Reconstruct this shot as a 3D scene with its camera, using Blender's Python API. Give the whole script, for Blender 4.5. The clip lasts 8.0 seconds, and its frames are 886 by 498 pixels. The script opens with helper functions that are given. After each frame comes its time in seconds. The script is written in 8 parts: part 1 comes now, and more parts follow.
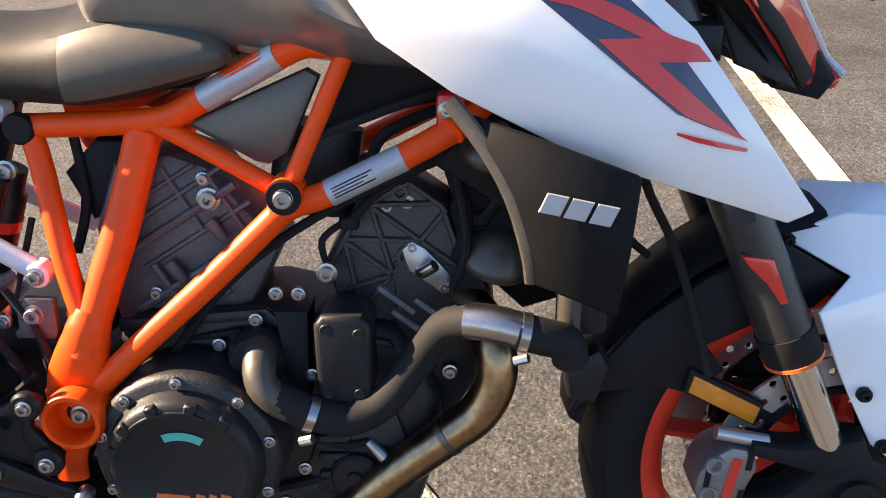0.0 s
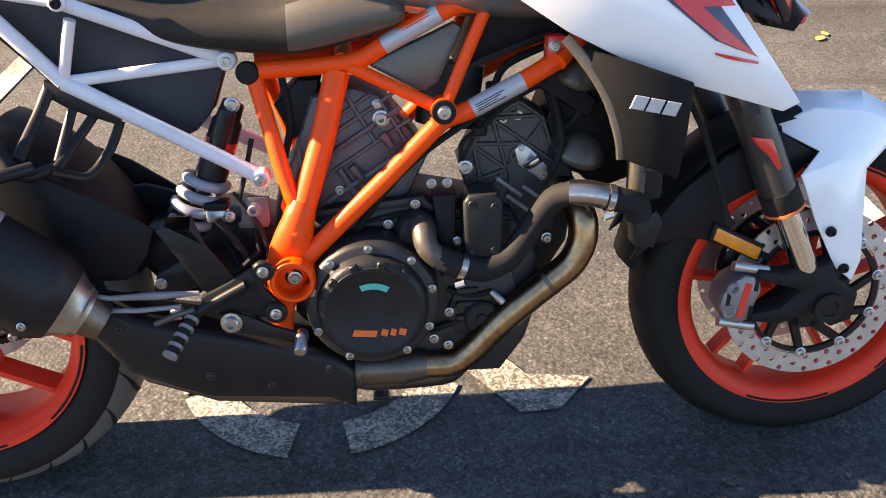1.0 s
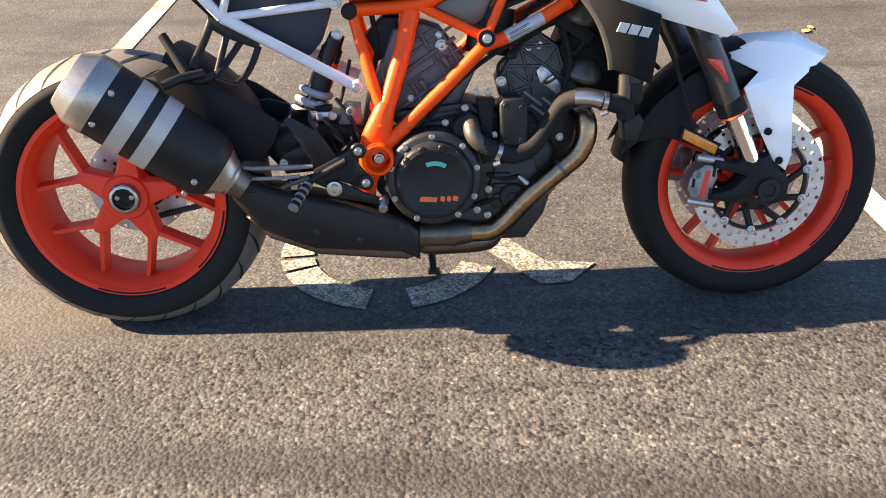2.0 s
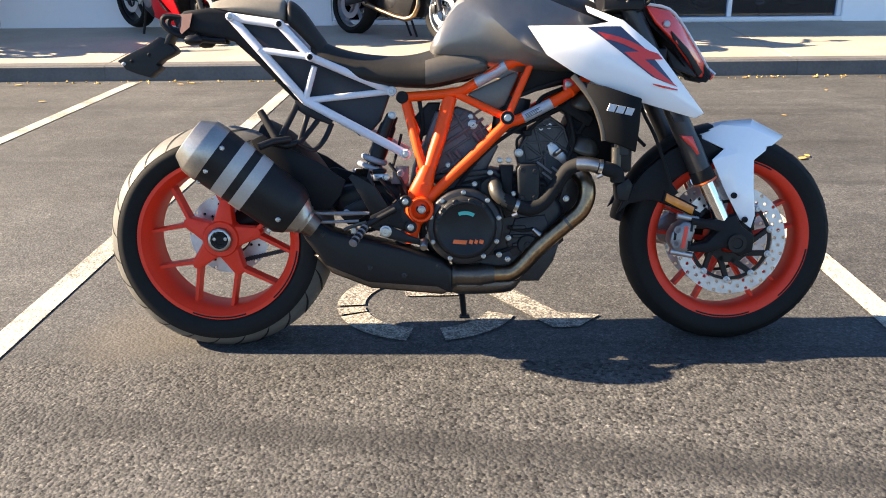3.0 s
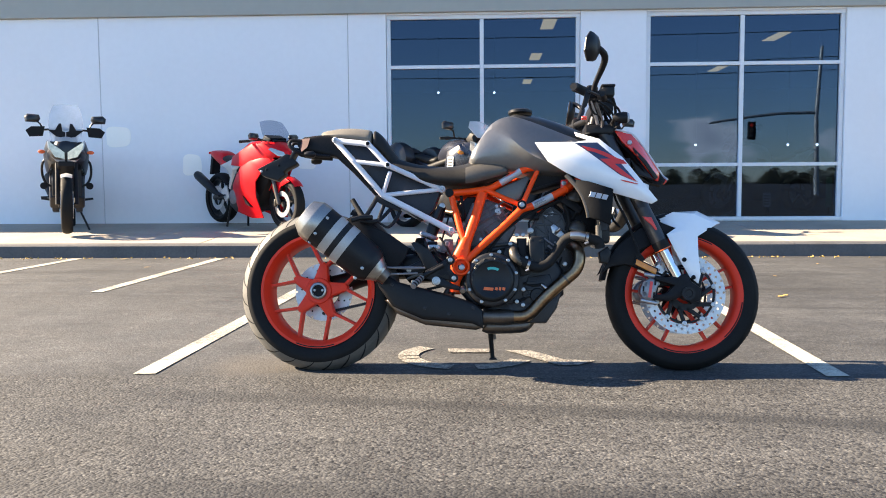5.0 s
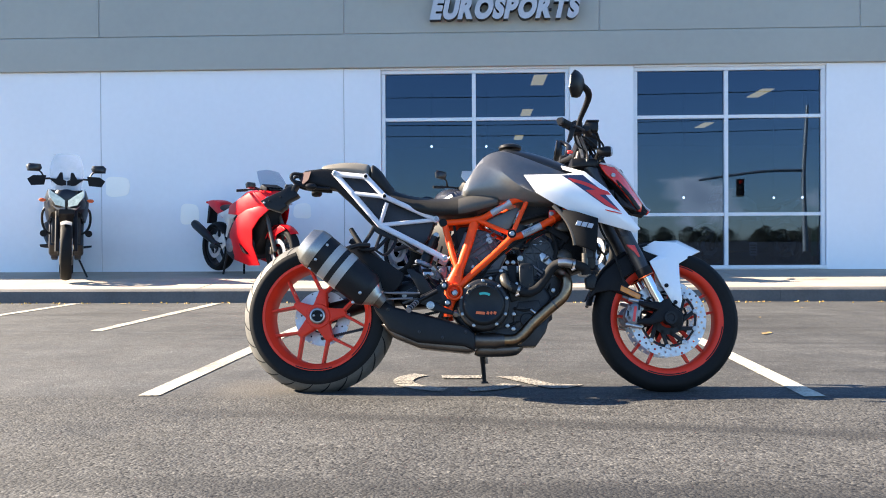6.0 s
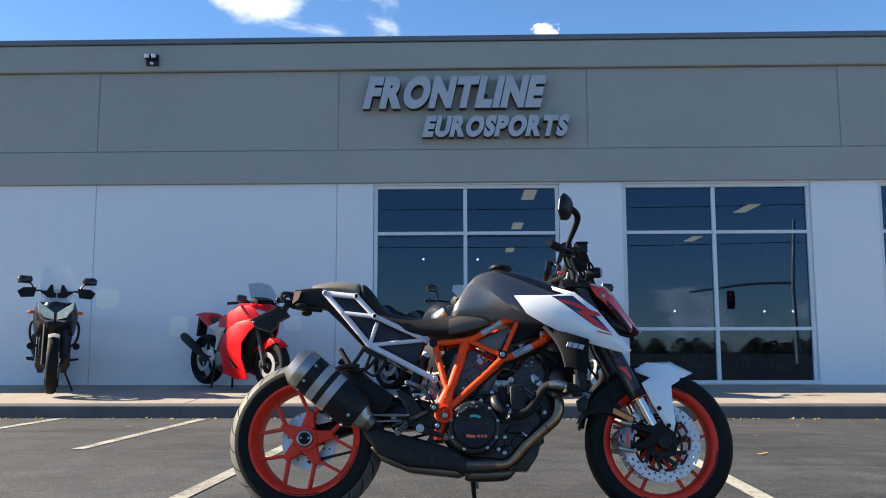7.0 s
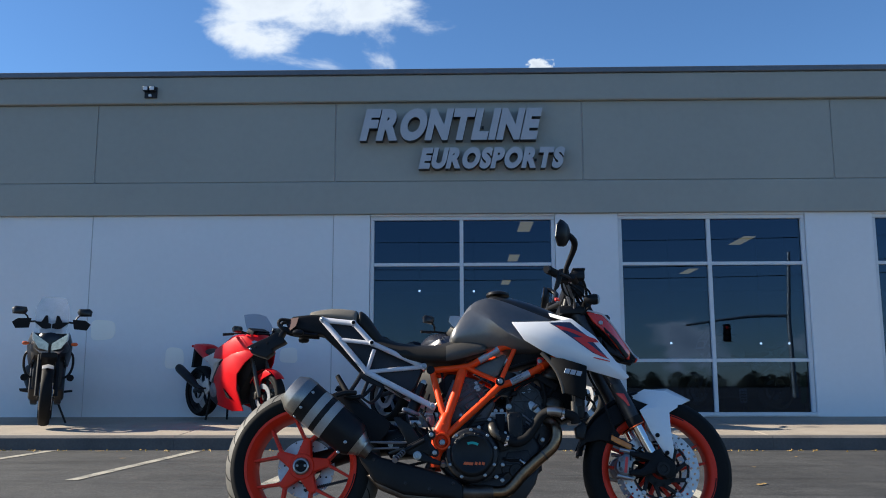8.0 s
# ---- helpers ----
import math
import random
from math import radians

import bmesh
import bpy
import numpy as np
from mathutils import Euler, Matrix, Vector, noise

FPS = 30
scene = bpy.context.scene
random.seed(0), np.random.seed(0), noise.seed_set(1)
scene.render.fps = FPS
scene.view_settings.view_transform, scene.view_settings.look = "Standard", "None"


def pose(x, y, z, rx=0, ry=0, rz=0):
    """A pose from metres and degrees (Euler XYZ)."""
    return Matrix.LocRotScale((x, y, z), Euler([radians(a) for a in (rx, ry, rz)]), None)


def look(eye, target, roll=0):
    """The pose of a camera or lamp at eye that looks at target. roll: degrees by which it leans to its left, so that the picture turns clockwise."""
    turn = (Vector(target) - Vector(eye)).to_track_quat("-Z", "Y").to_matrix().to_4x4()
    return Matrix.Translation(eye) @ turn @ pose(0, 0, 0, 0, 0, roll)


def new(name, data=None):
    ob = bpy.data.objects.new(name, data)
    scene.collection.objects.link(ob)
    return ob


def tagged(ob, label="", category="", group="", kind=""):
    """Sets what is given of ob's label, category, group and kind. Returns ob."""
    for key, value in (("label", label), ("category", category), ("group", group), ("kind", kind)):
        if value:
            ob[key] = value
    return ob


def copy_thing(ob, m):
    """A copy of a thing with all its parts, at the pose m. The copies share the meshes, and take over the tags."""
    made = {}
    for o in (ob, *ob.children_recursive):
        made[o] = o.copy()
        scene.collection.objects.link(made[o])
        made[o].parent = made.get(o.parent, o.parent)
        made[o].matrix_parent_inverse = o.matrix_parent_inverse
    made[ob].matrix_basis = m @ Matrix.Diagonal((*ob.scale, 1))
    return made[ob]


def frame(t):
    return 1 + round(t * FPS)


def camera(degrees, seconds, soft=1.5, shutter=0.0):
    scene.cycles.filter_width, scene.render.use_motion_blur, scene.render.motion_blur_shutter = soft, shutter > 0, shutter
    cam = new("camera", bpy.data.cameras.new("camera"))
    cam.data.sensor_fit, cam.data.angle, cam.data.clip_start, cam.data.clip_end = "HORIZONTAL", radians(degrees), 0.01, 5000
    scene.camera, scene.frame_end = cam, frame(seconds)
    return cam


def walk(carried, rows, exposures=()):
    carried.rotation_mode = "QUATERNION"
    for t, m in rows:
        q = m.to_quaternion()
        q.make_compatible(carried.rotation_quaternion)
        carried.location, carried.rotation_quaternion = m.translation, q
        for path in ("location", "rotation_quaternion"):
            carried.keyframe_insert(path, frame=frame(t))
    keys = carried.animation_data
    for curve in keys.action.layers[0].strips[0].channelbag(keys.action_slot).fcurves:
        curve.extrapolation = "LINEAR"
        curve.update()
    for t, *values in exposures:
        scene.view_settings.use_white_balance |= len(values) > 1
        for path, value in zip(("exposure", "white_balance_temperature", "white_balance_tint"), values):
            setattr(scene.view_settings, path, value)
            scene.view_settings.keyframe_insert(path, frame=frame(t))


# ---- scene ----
cam = camera(53.8, 8.0, 1.0)
PATH = [
    (0, (0.261, -0.816, 1.071), (0.228, 0.91, 0.061), 0.1),
    (0.5, (0.095, -0.995, 1.134), (0.163, 0.716, 0.102), -0.2),
    (1, (-0.024, -1.226, 1.172), (0.12, 0.47, 0.121), -0.1),
    (1.5, (-0.09, -1.541, 1.193), (0.067, 0.16, 0.153), 0.1),
    (1.7, (-0.106, -1.66, 1.207), (0.026, 0.044, 0.168), -0.2),
    (2.8, (-0.119, -2.288, 1.139), (-0.092, -0.425, 0.41), -0.6),
    (3, (-0.106, -2.396, 1.119), (-0.101, -0.51, 0.455), -0.5),
    (3.5, (-0.075, -2.685, 1.064), (-0.093, -0.737, 0.613), -0.3),
    (4, (-0.024, -3.005, 0.951), (-0.089, -1.028, 0.657), -0.3),
    (4.5, (-0.071, -3.287, 0.852), (-0.167, -1.3, 0.644), -0.4),
    (6, (-0.069, -3.68, 0.635), (-0.145, -1.682, 0.615), -0.3),
    (6.5, (-0.052, -3.671, 0.669), (-0.116, -1.675, 0.771), -0.2),
    (7, (-0.063, -3.677, 0.678), (-0.119, -1.692, 0.909), -0.1),
    (7.5, (-0.065, -3.678, 0.666), (-0.117, -1.699, 0.95), -0.1),
    (8, (-0.07, -3.682, 0.648), (-0.116, -1.706, 0.955), -0.1),
]
EXPOSURE = [(0.0, 2.26, 7650, 18), (1.5, 2.50, 8200, 18), (3.0, 2.13, 7020, 12), (3.5, 1.99, 7050, 13), (4.0, 1.86, 6850, 11), (4.5, 2.14, 6950, 11), (6.0, 2.22, 6400, 10), (6.5, 2.20, 6350, 9), (7.0, 1.30, 6100, 8), (7.5, 0.99, 5950, 7), (8.0, 0.84, 5820, 7)]
walk(cam, [(t, look(eye, target, roll)) for t, eye, target, roll in PATH], EXPOSURE)

# ---- daylight: low afternoon sun from beyond the building's left end ----
TO_SUN = Vector((-1.8, 0.22, 1.0)).normalized()
ELEVATION = math.asin(TO_SUN.z)
world = bpy.data.worlds.new("daylight")
scene.world = world
world.use_nodes = True
wn = world.node_tree
sky = wn.nodes.new("ShaderNodeTexSky")
sky.sky_type, sky.sun_disc = "NISHITA", False
sky.sun_elevation, sky.sun_rotation = ELEVATION, math.atan2(TO_SUN.x, TO_SUN.y)
sky.air_density, sky.dust_density, sky.ozone_density = 1.0, 0.0, 6.0
wn.links.new(sky.outputs[0], wn.nodes["Background"].inputs["Color"])
wn.nodes["Background"].inputs["Strength"].default_value = 0.080
sun = new("sun", bpy.data.lights.new("sun", "SUN"))
sun.data.energy, sun.data.angle, sun.data.color = 6.0, radians(0.53), (1.0, 0.84, 0.64)
sun.matrix_world = look(TO_SUN * 60, (0, 0, 0))


# ---- materials ----
def mat(name, col, col2=None, scale=8.0, rough=0.5, metal=0.0, bump=0.0, bscale=200.0, coat=0.0, spread=0.08, spec=0.5):
    """A surface with broad and fine variation of colour and gloss, and a fine relief."""
    m = bpy.data.materials.new(name)
    m.use_nodes = True
    nt = m.node_tree
    b = nt.nodes["Principled BSDF"]
    col2 = col2 or tuple(c * 0.78 for c in col)
    tc = nt.nodes.new("ShaderNodeTexCoord")
    broad, fine = nt.nodes.new("ShaderNodeTexNoise"), nt.nodes.new("ShaderNodeTexNoise")
    broad.inputs["Scale"].default_value, broad.inputs["Detail"].default_value = scale, 6
    fine.inputs["Scale"].default_value, fine.inputs["Detail"].default_value = scale * 14, 4
    for n in (broad, fine):
        nt.links.new(tc.outputs["Object"], n.inputs["Vector"])
    mixf = nt.nodes.new("ShaderNodeMix")
    mixf.inputs[0].default_value = 0.4
    nt.links.new(broad.outputs["Fac"], mixf.inputs[2])
    nt.links.new(fine.outputs["Fac"], mixf.inputs[3])
    ramp = nt.nodes.new("ShaderNodeValToRGB")
    ramp.color_ramp.elements[0].position, ramp.color_ramp.elements[1].position = 0.36, 0.64
    ramp.color_ramp.elements[0].color, ramp.color_ramp.elements[1].color = (*col2, 1), (*col, 1)
    nt.links.new(mixf.outputs[0], ramp.inputs["Fac"])
    nt.links.new(ramp.outputs["Color"], b.inputs["Base Color"])
    rr = nt.nodes.new("ShaderNodeMapRange")
    rr.inputs["To Min"].default_value, rr.inputs["To Max"].default_value = max(0.02, rough - spread), min(1, rough + spread)
    nt.links.new(mixf.outputs[0], rr.inputs["Value"])
    nt.links.new(rr.outputs["Result"], b.inputs["Roughness"])
    b.inputs["Metallic"].default_value = metal
    b.inputs["Specular IOR Level"].default_value = spec
    b.inputs["Coat Weight"].default_value, b.inputs["Coat Roughness"].default_value = coat, 0.06
    if bump:
        bn, bp = nt.nodes.new("ShaderNodeTexNoise"), nt.nodes.new("ShaderNodeBump")
        bn.inputs["Scale"].default_value, bn.inputs["Detail"].default_value = bscale, 3
        bp.inputs["Strength"].default_value, bp.inputs["Distance"].default_value = bump, 0.6 / bscale
        nt.links.new(tc.outputs["Object"], bn.inputs["Vector"])
        nt.links.new(bn.outputs["Fac"], bp.inputs["Height"])
        nt.links.new(bp.outputs["Normal"], b.inputs["Normal"])
    return m


def glass_mat(name, tint=(0.8, 0.85, 0.87), rough=0.0, ior=1.5, gloss=(1, 1, 1)):
    """A thin pane: clear or tinted, with its mirror gloss by Fresnel."""
    m = bpy.data.materials.new(name)
    m.use_nodes = True
    nt = m.node_tree
    nt.nodes.remove(nt.nodes["Principled BSDF"])
    out = nt.nodes["Material Output"]
    mix, fr = nt.nodes.new("ShaderNodeMixShader"), nt.nodes.new("ShaderNodeFresnel")
    tr, gl = nt.nodes.new("ShaderNodeBsdfTransparent"), nt.nodes.new("ShaderNodeBsdfGlossy")
    fr.inputs["IOR"].default_value = ior
    tr.inputs["Color"].default_value = (*tint, 1)
    gl.inputs["Roughness"].default_value = rough
    gl.inputs["Color"].default_value = (*gloss, 1)
    nt.links.new(fr.outputs[0], mix.inputs[0])
    nt.links.new(tr.outputs[0], mix.inputs[1])
    nt.links.new(gl.outputs[0], mix.inputs[2])
    nt.links.new(mix.outputs[0], out.inputs["Surface"])
    return m


def glow_mat(name, col, strength):
    m = bpy.data.materials.new(name)
    m.use_nodes = True
    b = m.node_tree.nodes["Principled BSDF"]
    b.inputs["Base Color"].default_value = (*col, 1)
    b.inputs["Emission Color"].default_value = (*col, 1)
    b.inputs["Emission Strength"].default_value = strength
    return m


RUBBER_ARCS = ((-5.8, -40.2, 40.0, 0.09, 0.62), (-2.5, -45.0, 43.6, 0.11, 0.5), (4.0, 60.0, 57.6, 0.09, 0.45), (-3.0, 70.0, 66.2, 0.07, 0.4), (8.0, 64.0, 62.6, 0.06, 0.35))


def asphalt_mat():
    """Asphalt: stone chips in binder, coarse and worn in the lane, finer and darker in the stalls."""
    m = bpy.data.materials.new("asphalt")
    m.use_nodes = True
    nt = m.node_tree
    N, L = nt.nodes.new, nt.links.new
    b = nt.nodes["Principled BSDF"]
    tc = N("ShaderNodeTexCoord")
    sep = N("ShaderNodeSeparateXYZ")
    L(tc.outputs["Object"], sep.inputs[0])

    def noise(scale, detail, rough=0.55, stretch=None, turn=0.0):
        n = N("ShaderNodeTexNoise")
        n.inputs["Scale"].default_value, n.inputs["Detail"].default_value, n.inputs["Roughness"].default_value = scale, detail, rough
        src = tc.outputs["Object"]
        if stretch:
            mp = N("ShaderNodeMapping")
            mp.inputs["Scale"].default_value, mp.inputs["Rotation"].default_value = stretch, (0, 0, turn)
            L(src, mp.inputs["Vector"])
            src = mp.outputs[0]
        L(src, n.inputs["Vector"])
        return n.outputs["Fac"]

    def spread(value, a, z, to_a, to_z):
        r = N("ShaderNodeMapRange")
        for key, v in (("From Min", a), ("From Max", z), ("To Min", to_a), ("To Max", to_z)):
            r.inputs[key].default_value = v
        L(value, r.inputs["Value"])
        return r.outputs["Result"]

    def ramp(value, stops):
        r = N("ShaderNodeValToRGB")
        e = r.color_ramp.elements
        e[0].position, e[1].position = stops[0][0], stops[-1][0]
        e[0].color, e[1].color = (*stops[0][1], 1), (*stops[-1][1], 1)
        for p, c in stops[1:-1]:
            e.new(p).color = (*c, 1)
        L(value, r.inputs["Fac"])
        return r.outputs["Color"]

    def blend(kind, fac, a, z):
        x = N("ShaderNodeMix")
        x.data_type, x.blend_type = "RGBA", kind
        if isinstance(fac, float):
            x.inputs[0].default_value = fac
        else:
            L(fac, x.inputs[0])
        L(a, x.inputs[6])
        L(z, x.inputs[7])
        return x.outputs[2]

    def chips(scale):
        v = N("ShaderNodeTexVoronoi")
        v.inputs["Scale"].default_value = scale
        L(tc.outputs["Object"], v.inputs["Vector"])
        c = N("ShaderNodeSeparateColor")
        L(v.outputs["Color"], c.inputs[0])
        return c.outputs[0], v.outputs["Distance"]

    edge = N("ShaderNodeMath")
    edge.operation, edge.inputs[1].default_value = "MULTIPLY_ADD", 0.16
    L(noise(6, 5), edge.inputs[0])
    L(sep.outputs["Y"], edge.inputs[2])
    zone = spread(edge.outputs[0], -0.12, -0.04, 0, 1)  # 0 in the lane, 1 in the stalls
    small, small_d = chips(210)
    stones, stones_d = chips(115)
    grit = noise(300, 3, 0.75)
    binder = ramp(small, ((0.0, (0.085, 0.079, 0.070)), (0.5, (0.115, 0.106, 0.092)), (1.0, (0.16, 0.145, 0.122))))
    pale = ramp(stones, ((0.0, (0.095, 0.088, 0.077)), (0.6, (0.13, 0.118, 0.10)), (0.9, (0.17, 0.154, 0.128)), (1.0, (0.30, 0.27, 0.22))))
    lane = blend("MIX", spread(stones, 0.35, 0.75, 0.1, 0.8), binder, pale)
    pits, pits_d = chips(105)
    wobble = noise(60, 3, 0.6)
    hole = N("ShaderNodeRGB")
    hole.outputs[0].default_value = (0.022, 0.021, 0.02, 1)
    lane = blend("MIX", spread(pits, 0.13, 0.24, 0.85, 0.0), lane, hole.outputs[0])
    stall = ramp(small, ((0.0, (0.074, 0.070, 0.064)), (0.5, (0.122, 0.114, 0.101)), (0.93, (0.168, 0.156, 0.135)), (1.0, (0.26, 0.243, 0.21))))
    col = blend("MIX", zone, lane, stall)
    # broad stains, worn pale patches and long tyre streaks
    col = blend("MULTIPLY", 1.0, col, spread(noise(0.55, 8, 0.62), 0.3, 0.7, 0.70, 1.26))
    col = blend("MULTIPLY", 1.0, col, spread(noise(3.4, 6, 0.6), 0.3, 0.7, 0.80, 1.20))
    col = blend("MULTIPLY", 1.0, col, spread(noise(1.0, 6, 0.6, (0.16, 2.6, 1), 0.10), 0.54, 0.70, 1.0, 0.60))
    col = blend("MULTIPLY", 1.0, col, spread(noise(1.3, 5, 0.55, (0.25, 3.0, 1), -0.35), 0.60, 0.72, 1.0, 0.70))
    col = blend("MULTIPLY", 1.0, col, spread(noise(1.6, 5, 0.6, (0.3, 2.2, 1), 0.05), 0.58, 0.78, 1.0, 1.45))
    col = blend("MULTIPLY", 1.0, col, spread(grit, 0.28, 0.72, 0.55, 1.45))
    # clumps of chips and binder, a hand's breadth and a thumb's breadth across
    col = blend("MULTIPLY", 1.0, col, spread(noise(55, 4, 0.7), 0.34, 0.66, 0.62, 1.40))
    col = blend("MULTIPLY", 1.0, col, spread(noise(16, 5, 0.65), 0.34, 0.66, 0.84, 1.17))
    # dry dirt where a tyre has rubbed
    ln = N("ShaderNodeVectorMath")
    ln.operation = "DISTANCE"
    ln.inputs[1].default_value = (-0.98, 0.04, 0)
    L(tc.outputs["Object"], ln.inputs[0])
    near = N("ShaderNodeMath")
    near.operation, near.inputs[1].default_value = "MULTIPLY_ADD", 0.35
    L(noise(5, 6, 0.65), near.inputs[0])
    L(ln.outputs["Value"], near.inputs[2])
    dust = N("ShaderNodeRGB")
    dust.outputs[0].default_value = (0.19, 0.155, 0.115, 1)
    col = blend("MIX", spread(near.outputs[0], 0.28, 0.46, 0.55, 0.0), col, dust.outputs[0])
    # rubber laid down by turning tyres: arcs about (x, y) of the given radius
    for cx, cy, rad, wide, dark in RUBBER_ARCS:
        ds = N("ShaderNodeVectorMath")
        ds.operation, ds.inputs[1].default_value = "DISTANCE", (cx, cy, 0)
        L(tc.outputs["Object"], ds.inputs[0])
        off = N("ShaderNodeMath")
        off.operation, off.inputs[1].default_value = "SUBTRACT", rad
        L(ds.outputs["Value"], off.inputs[0])
        ab = N("ShaderNodeMath")
        ab.operation = "ABSOLUTE"
        L(off.outputs[0], ab.inputs[0])
        band = spread(ab.outputs[0], wide * 0.3, wide, dark, 0.0)
        gate = N("ShaderNodeMath")
        gate.operation = "MULTIPLY"
        L(band, gate.inputs[0])
        L(spread(noise(0.45, 3), 0.38, 0.55, 0.0, 1.0), gate.inputs[1])
        black = N("ShaderNodeRGB")
        black.outputs[0].default_value = (0.042, 0.040, 0.037, 1)
        col = blend("MIX", gate.outputs[0], col, black.outputs[0])
    dull = N("ShaderNodeRGB")
    dull.outputs[0].default_value = (0.428, 0.460, 0.516, 1)
    col = blend("MULTIPLY", 1.0, col, dull.outputs[0])
    L(col, b.inputs["Base Color"])
    L(spread(noise(2.2, 4), 0.3, 0.7, 0.70, 0.92), b.inputs["Roughness"])
    b.inputs["Specular IOR Level"].default_value = 0.35
    bp = N("ShaderNodeBump")
    bp.inputs["Distance"].default_value = 0.004
    bp.invert = True
    hm = N("ShaderNodeMath")
    hm.operation, hm.inputs[1].default_value = "MULTIPLY_ADD", -0.7
    L(wobble, hm.inputs[0])
    L(pits_d, hm.inputs[2])
    L(spread(zone, 0, 1, 0.70, 0.4), bp.inputs["Strength"])
    L(hm.outputs[0], bp.inputs["Height"])
    L(bp.outputs["Normal"], b.inputs["Normal"])
    return m


def road_paint_mat(a_pos, z_pos, paint, chip=280, bare=(0.15, 0.138, 0.118), patchy=0.3):
    """Worn road paint, with chips of the asphalt showing through."""
    m = bpy.data.materials.new("worn road paint")
    m.use_nodes = True
    nt = m.node_tree
    N, L = nt.nodes.new, nt.links.new
    b = nt.nodes["Principled BSDF"]
    tc = N("ShaderNodeTexCoord")
    a, v = N("ShaderNodeTexNoise"), N("ShaderNodeTexVoronoi")
    a.inputs["Scale"].default_value, a.inputs["Detail"].default_value, a.inputs["Roughness"].default_value = 26, 8, 0.8
    v.inputs["Scale"].default_value = chip
    big = N("ShaderNodeTexNoise")
    big.inputs["Scale"].default_value, big.inputs["Detail"].default_value = 2.6, 4
    L(tc.outputs["Object"], big.inputs["Vector"])
    L(tc.outputs["Object"], a.inputs["Vector"])
    L(tc.outputs["Object"], v.inputs["Vector"])
    s = N("ShaderNodeSeparateColor")
    L(v.outputs["Color"], s.inputs[0])
    ad = N("ShaderNodeMath")
    ad.operation, ad.inputs[1].default_value = "MULTIPLY_ADD", 0.35
    L(s.outputs[0], ad.inputs[0])
    L(a.outputs["Fac"], ad.inputs[2])
    r = N("ShaderNodeValToRGB")
    r.color_ramp.elements[0].position, r.color_ramp.elements[1].position = a_pos, z_pos
    r.color_ramp.elements[0].color, r.color_ramp.elements[1].color = (*bare, 1), (*paint, 1)
    wide = N("ShaderNodeMath")
    wide.operation, wide.inputs[1].default_value = "MULTIPLY_ADD", patchy
    L(big.outputs["Fac"], wide.inputs[0])
    L(ad.outputs[0], wide.inputs[2])
    level = N("ShaderNodeMath")
    level.operation, level.inputs[1].default_value = "SUBTRACT", patchy * 0.5
    L(wide.outputs[0], level.inputs[0])
    L(level.outputs[0], r.inputs["Fac"])
    L(r.outputs["Color"], b.inputs["Base Color"])
    b.inputs["Roughness"].default_value = 0.75
    bp, bv = N("ShaderNodeBump"), N("ShaderNodeTexVoronoi")
    bv.inputs["Scale"].default_value = 95
    bp.inputs["Distance"].default_value, bp.inputs["Strength"].default_value, bp.invert = 0.004, 0.5, True
    L(tc.outputs["Object"], bv.inputs["Vector"])
    L(bv.outputs["Distance"], bp.inputs["Height"])
    L(bp.outputs["Normal"], b.inputs["Normal"])
    return m


M_ASPHALT, M_PAINT = asphalt_mat(), road_paint_mat(0.48, 0.78, (0.47, 0.44, 0.355), 240, (0.13, 0.121, 0.106), 1.0)
M_OLDPAINT = road_paint_mat(0.56, 0.86, (0.36, 0.335, 0.285), 190, (0.075, 0.070, 0.062), 0.35)
M_CONCRETE = mat("pale concrete", (0.37, 0.318, 0.252), (0.29, 0.248, 0.195), 2.2, 0.85, bump=0.4, bscale=160)
M_KERB = mat("dark kerb concrete", (0.115, 0.112, 0.110), (0.075, 0.073, 0.072), 3.0, 0.85, bump=0.4, bscale=120)
M_WALL = mat("painted smooth wall", (0.80, 0.815, 0.835), (0.765, 0.78, 0.80), 0.9, 0.75, bump=0.12, bscale=90)
M_BAND = mat("grey stucco", (0.380, 0.383, 0.343), (0.352, 0.354, 0.317), 0.8, 0.85, bump=0.35, bscale=140)
M_COPING = mat("dark metal coping", (0.17, 0.18, 0.20), (0.13, 0.14, 0.155), 2, 0.45, 0.5)
M_JOINT = mat("joint sealant", (0.50, 0.50, 0.50), None, 3, 0.8)
# Warm white against the bluish wall: reflected sunlight put in as colour.
M_LIGHTPATCH = mat("reflected sunlight on wall", (0.97, 0.94, 0.86), (0.95, 0.92, 0.84), 3, 0.6)
M_ALU = mat("white aluminium frame", (0.72, 0.74, 0.76), (0.66, 0.68, 0.7), 5, 0.4, 0.0)
M_GLASS = glass_mat("window glass", (0.28, 0.34, 0.42), 0.0, 1.70, (0.50, 0.70, 1.0))
M_SIGN = mat("brushed sign metal", (0.47, 0.475, 0.50), (0.42, 0.425, 0.45), 6, 0.5, 0.15)
M_SIGNEDGE = mat("dark sign returns", (0.025, 0.026, 0.03), None, 6, 0.5)
# Near-black base colours paint the unlit look of the showroom.
M_INT = mat("showroom wall in dimmed colour", (0.030, 0.032, 0.036), None, 1, 0.8)
M_INTF = mat("showroom floor in dimmed colour", (0.025, 0.025, 0.026), None, 2, 0.35)
M_LAMP = glow_mat("warm ceiling lamp", (1.0, 0.62, 0.24), 0.85)
M_SPOT = glow_mat("white ceiling spot", (1.0, 0.97, 0.9), 4.0)

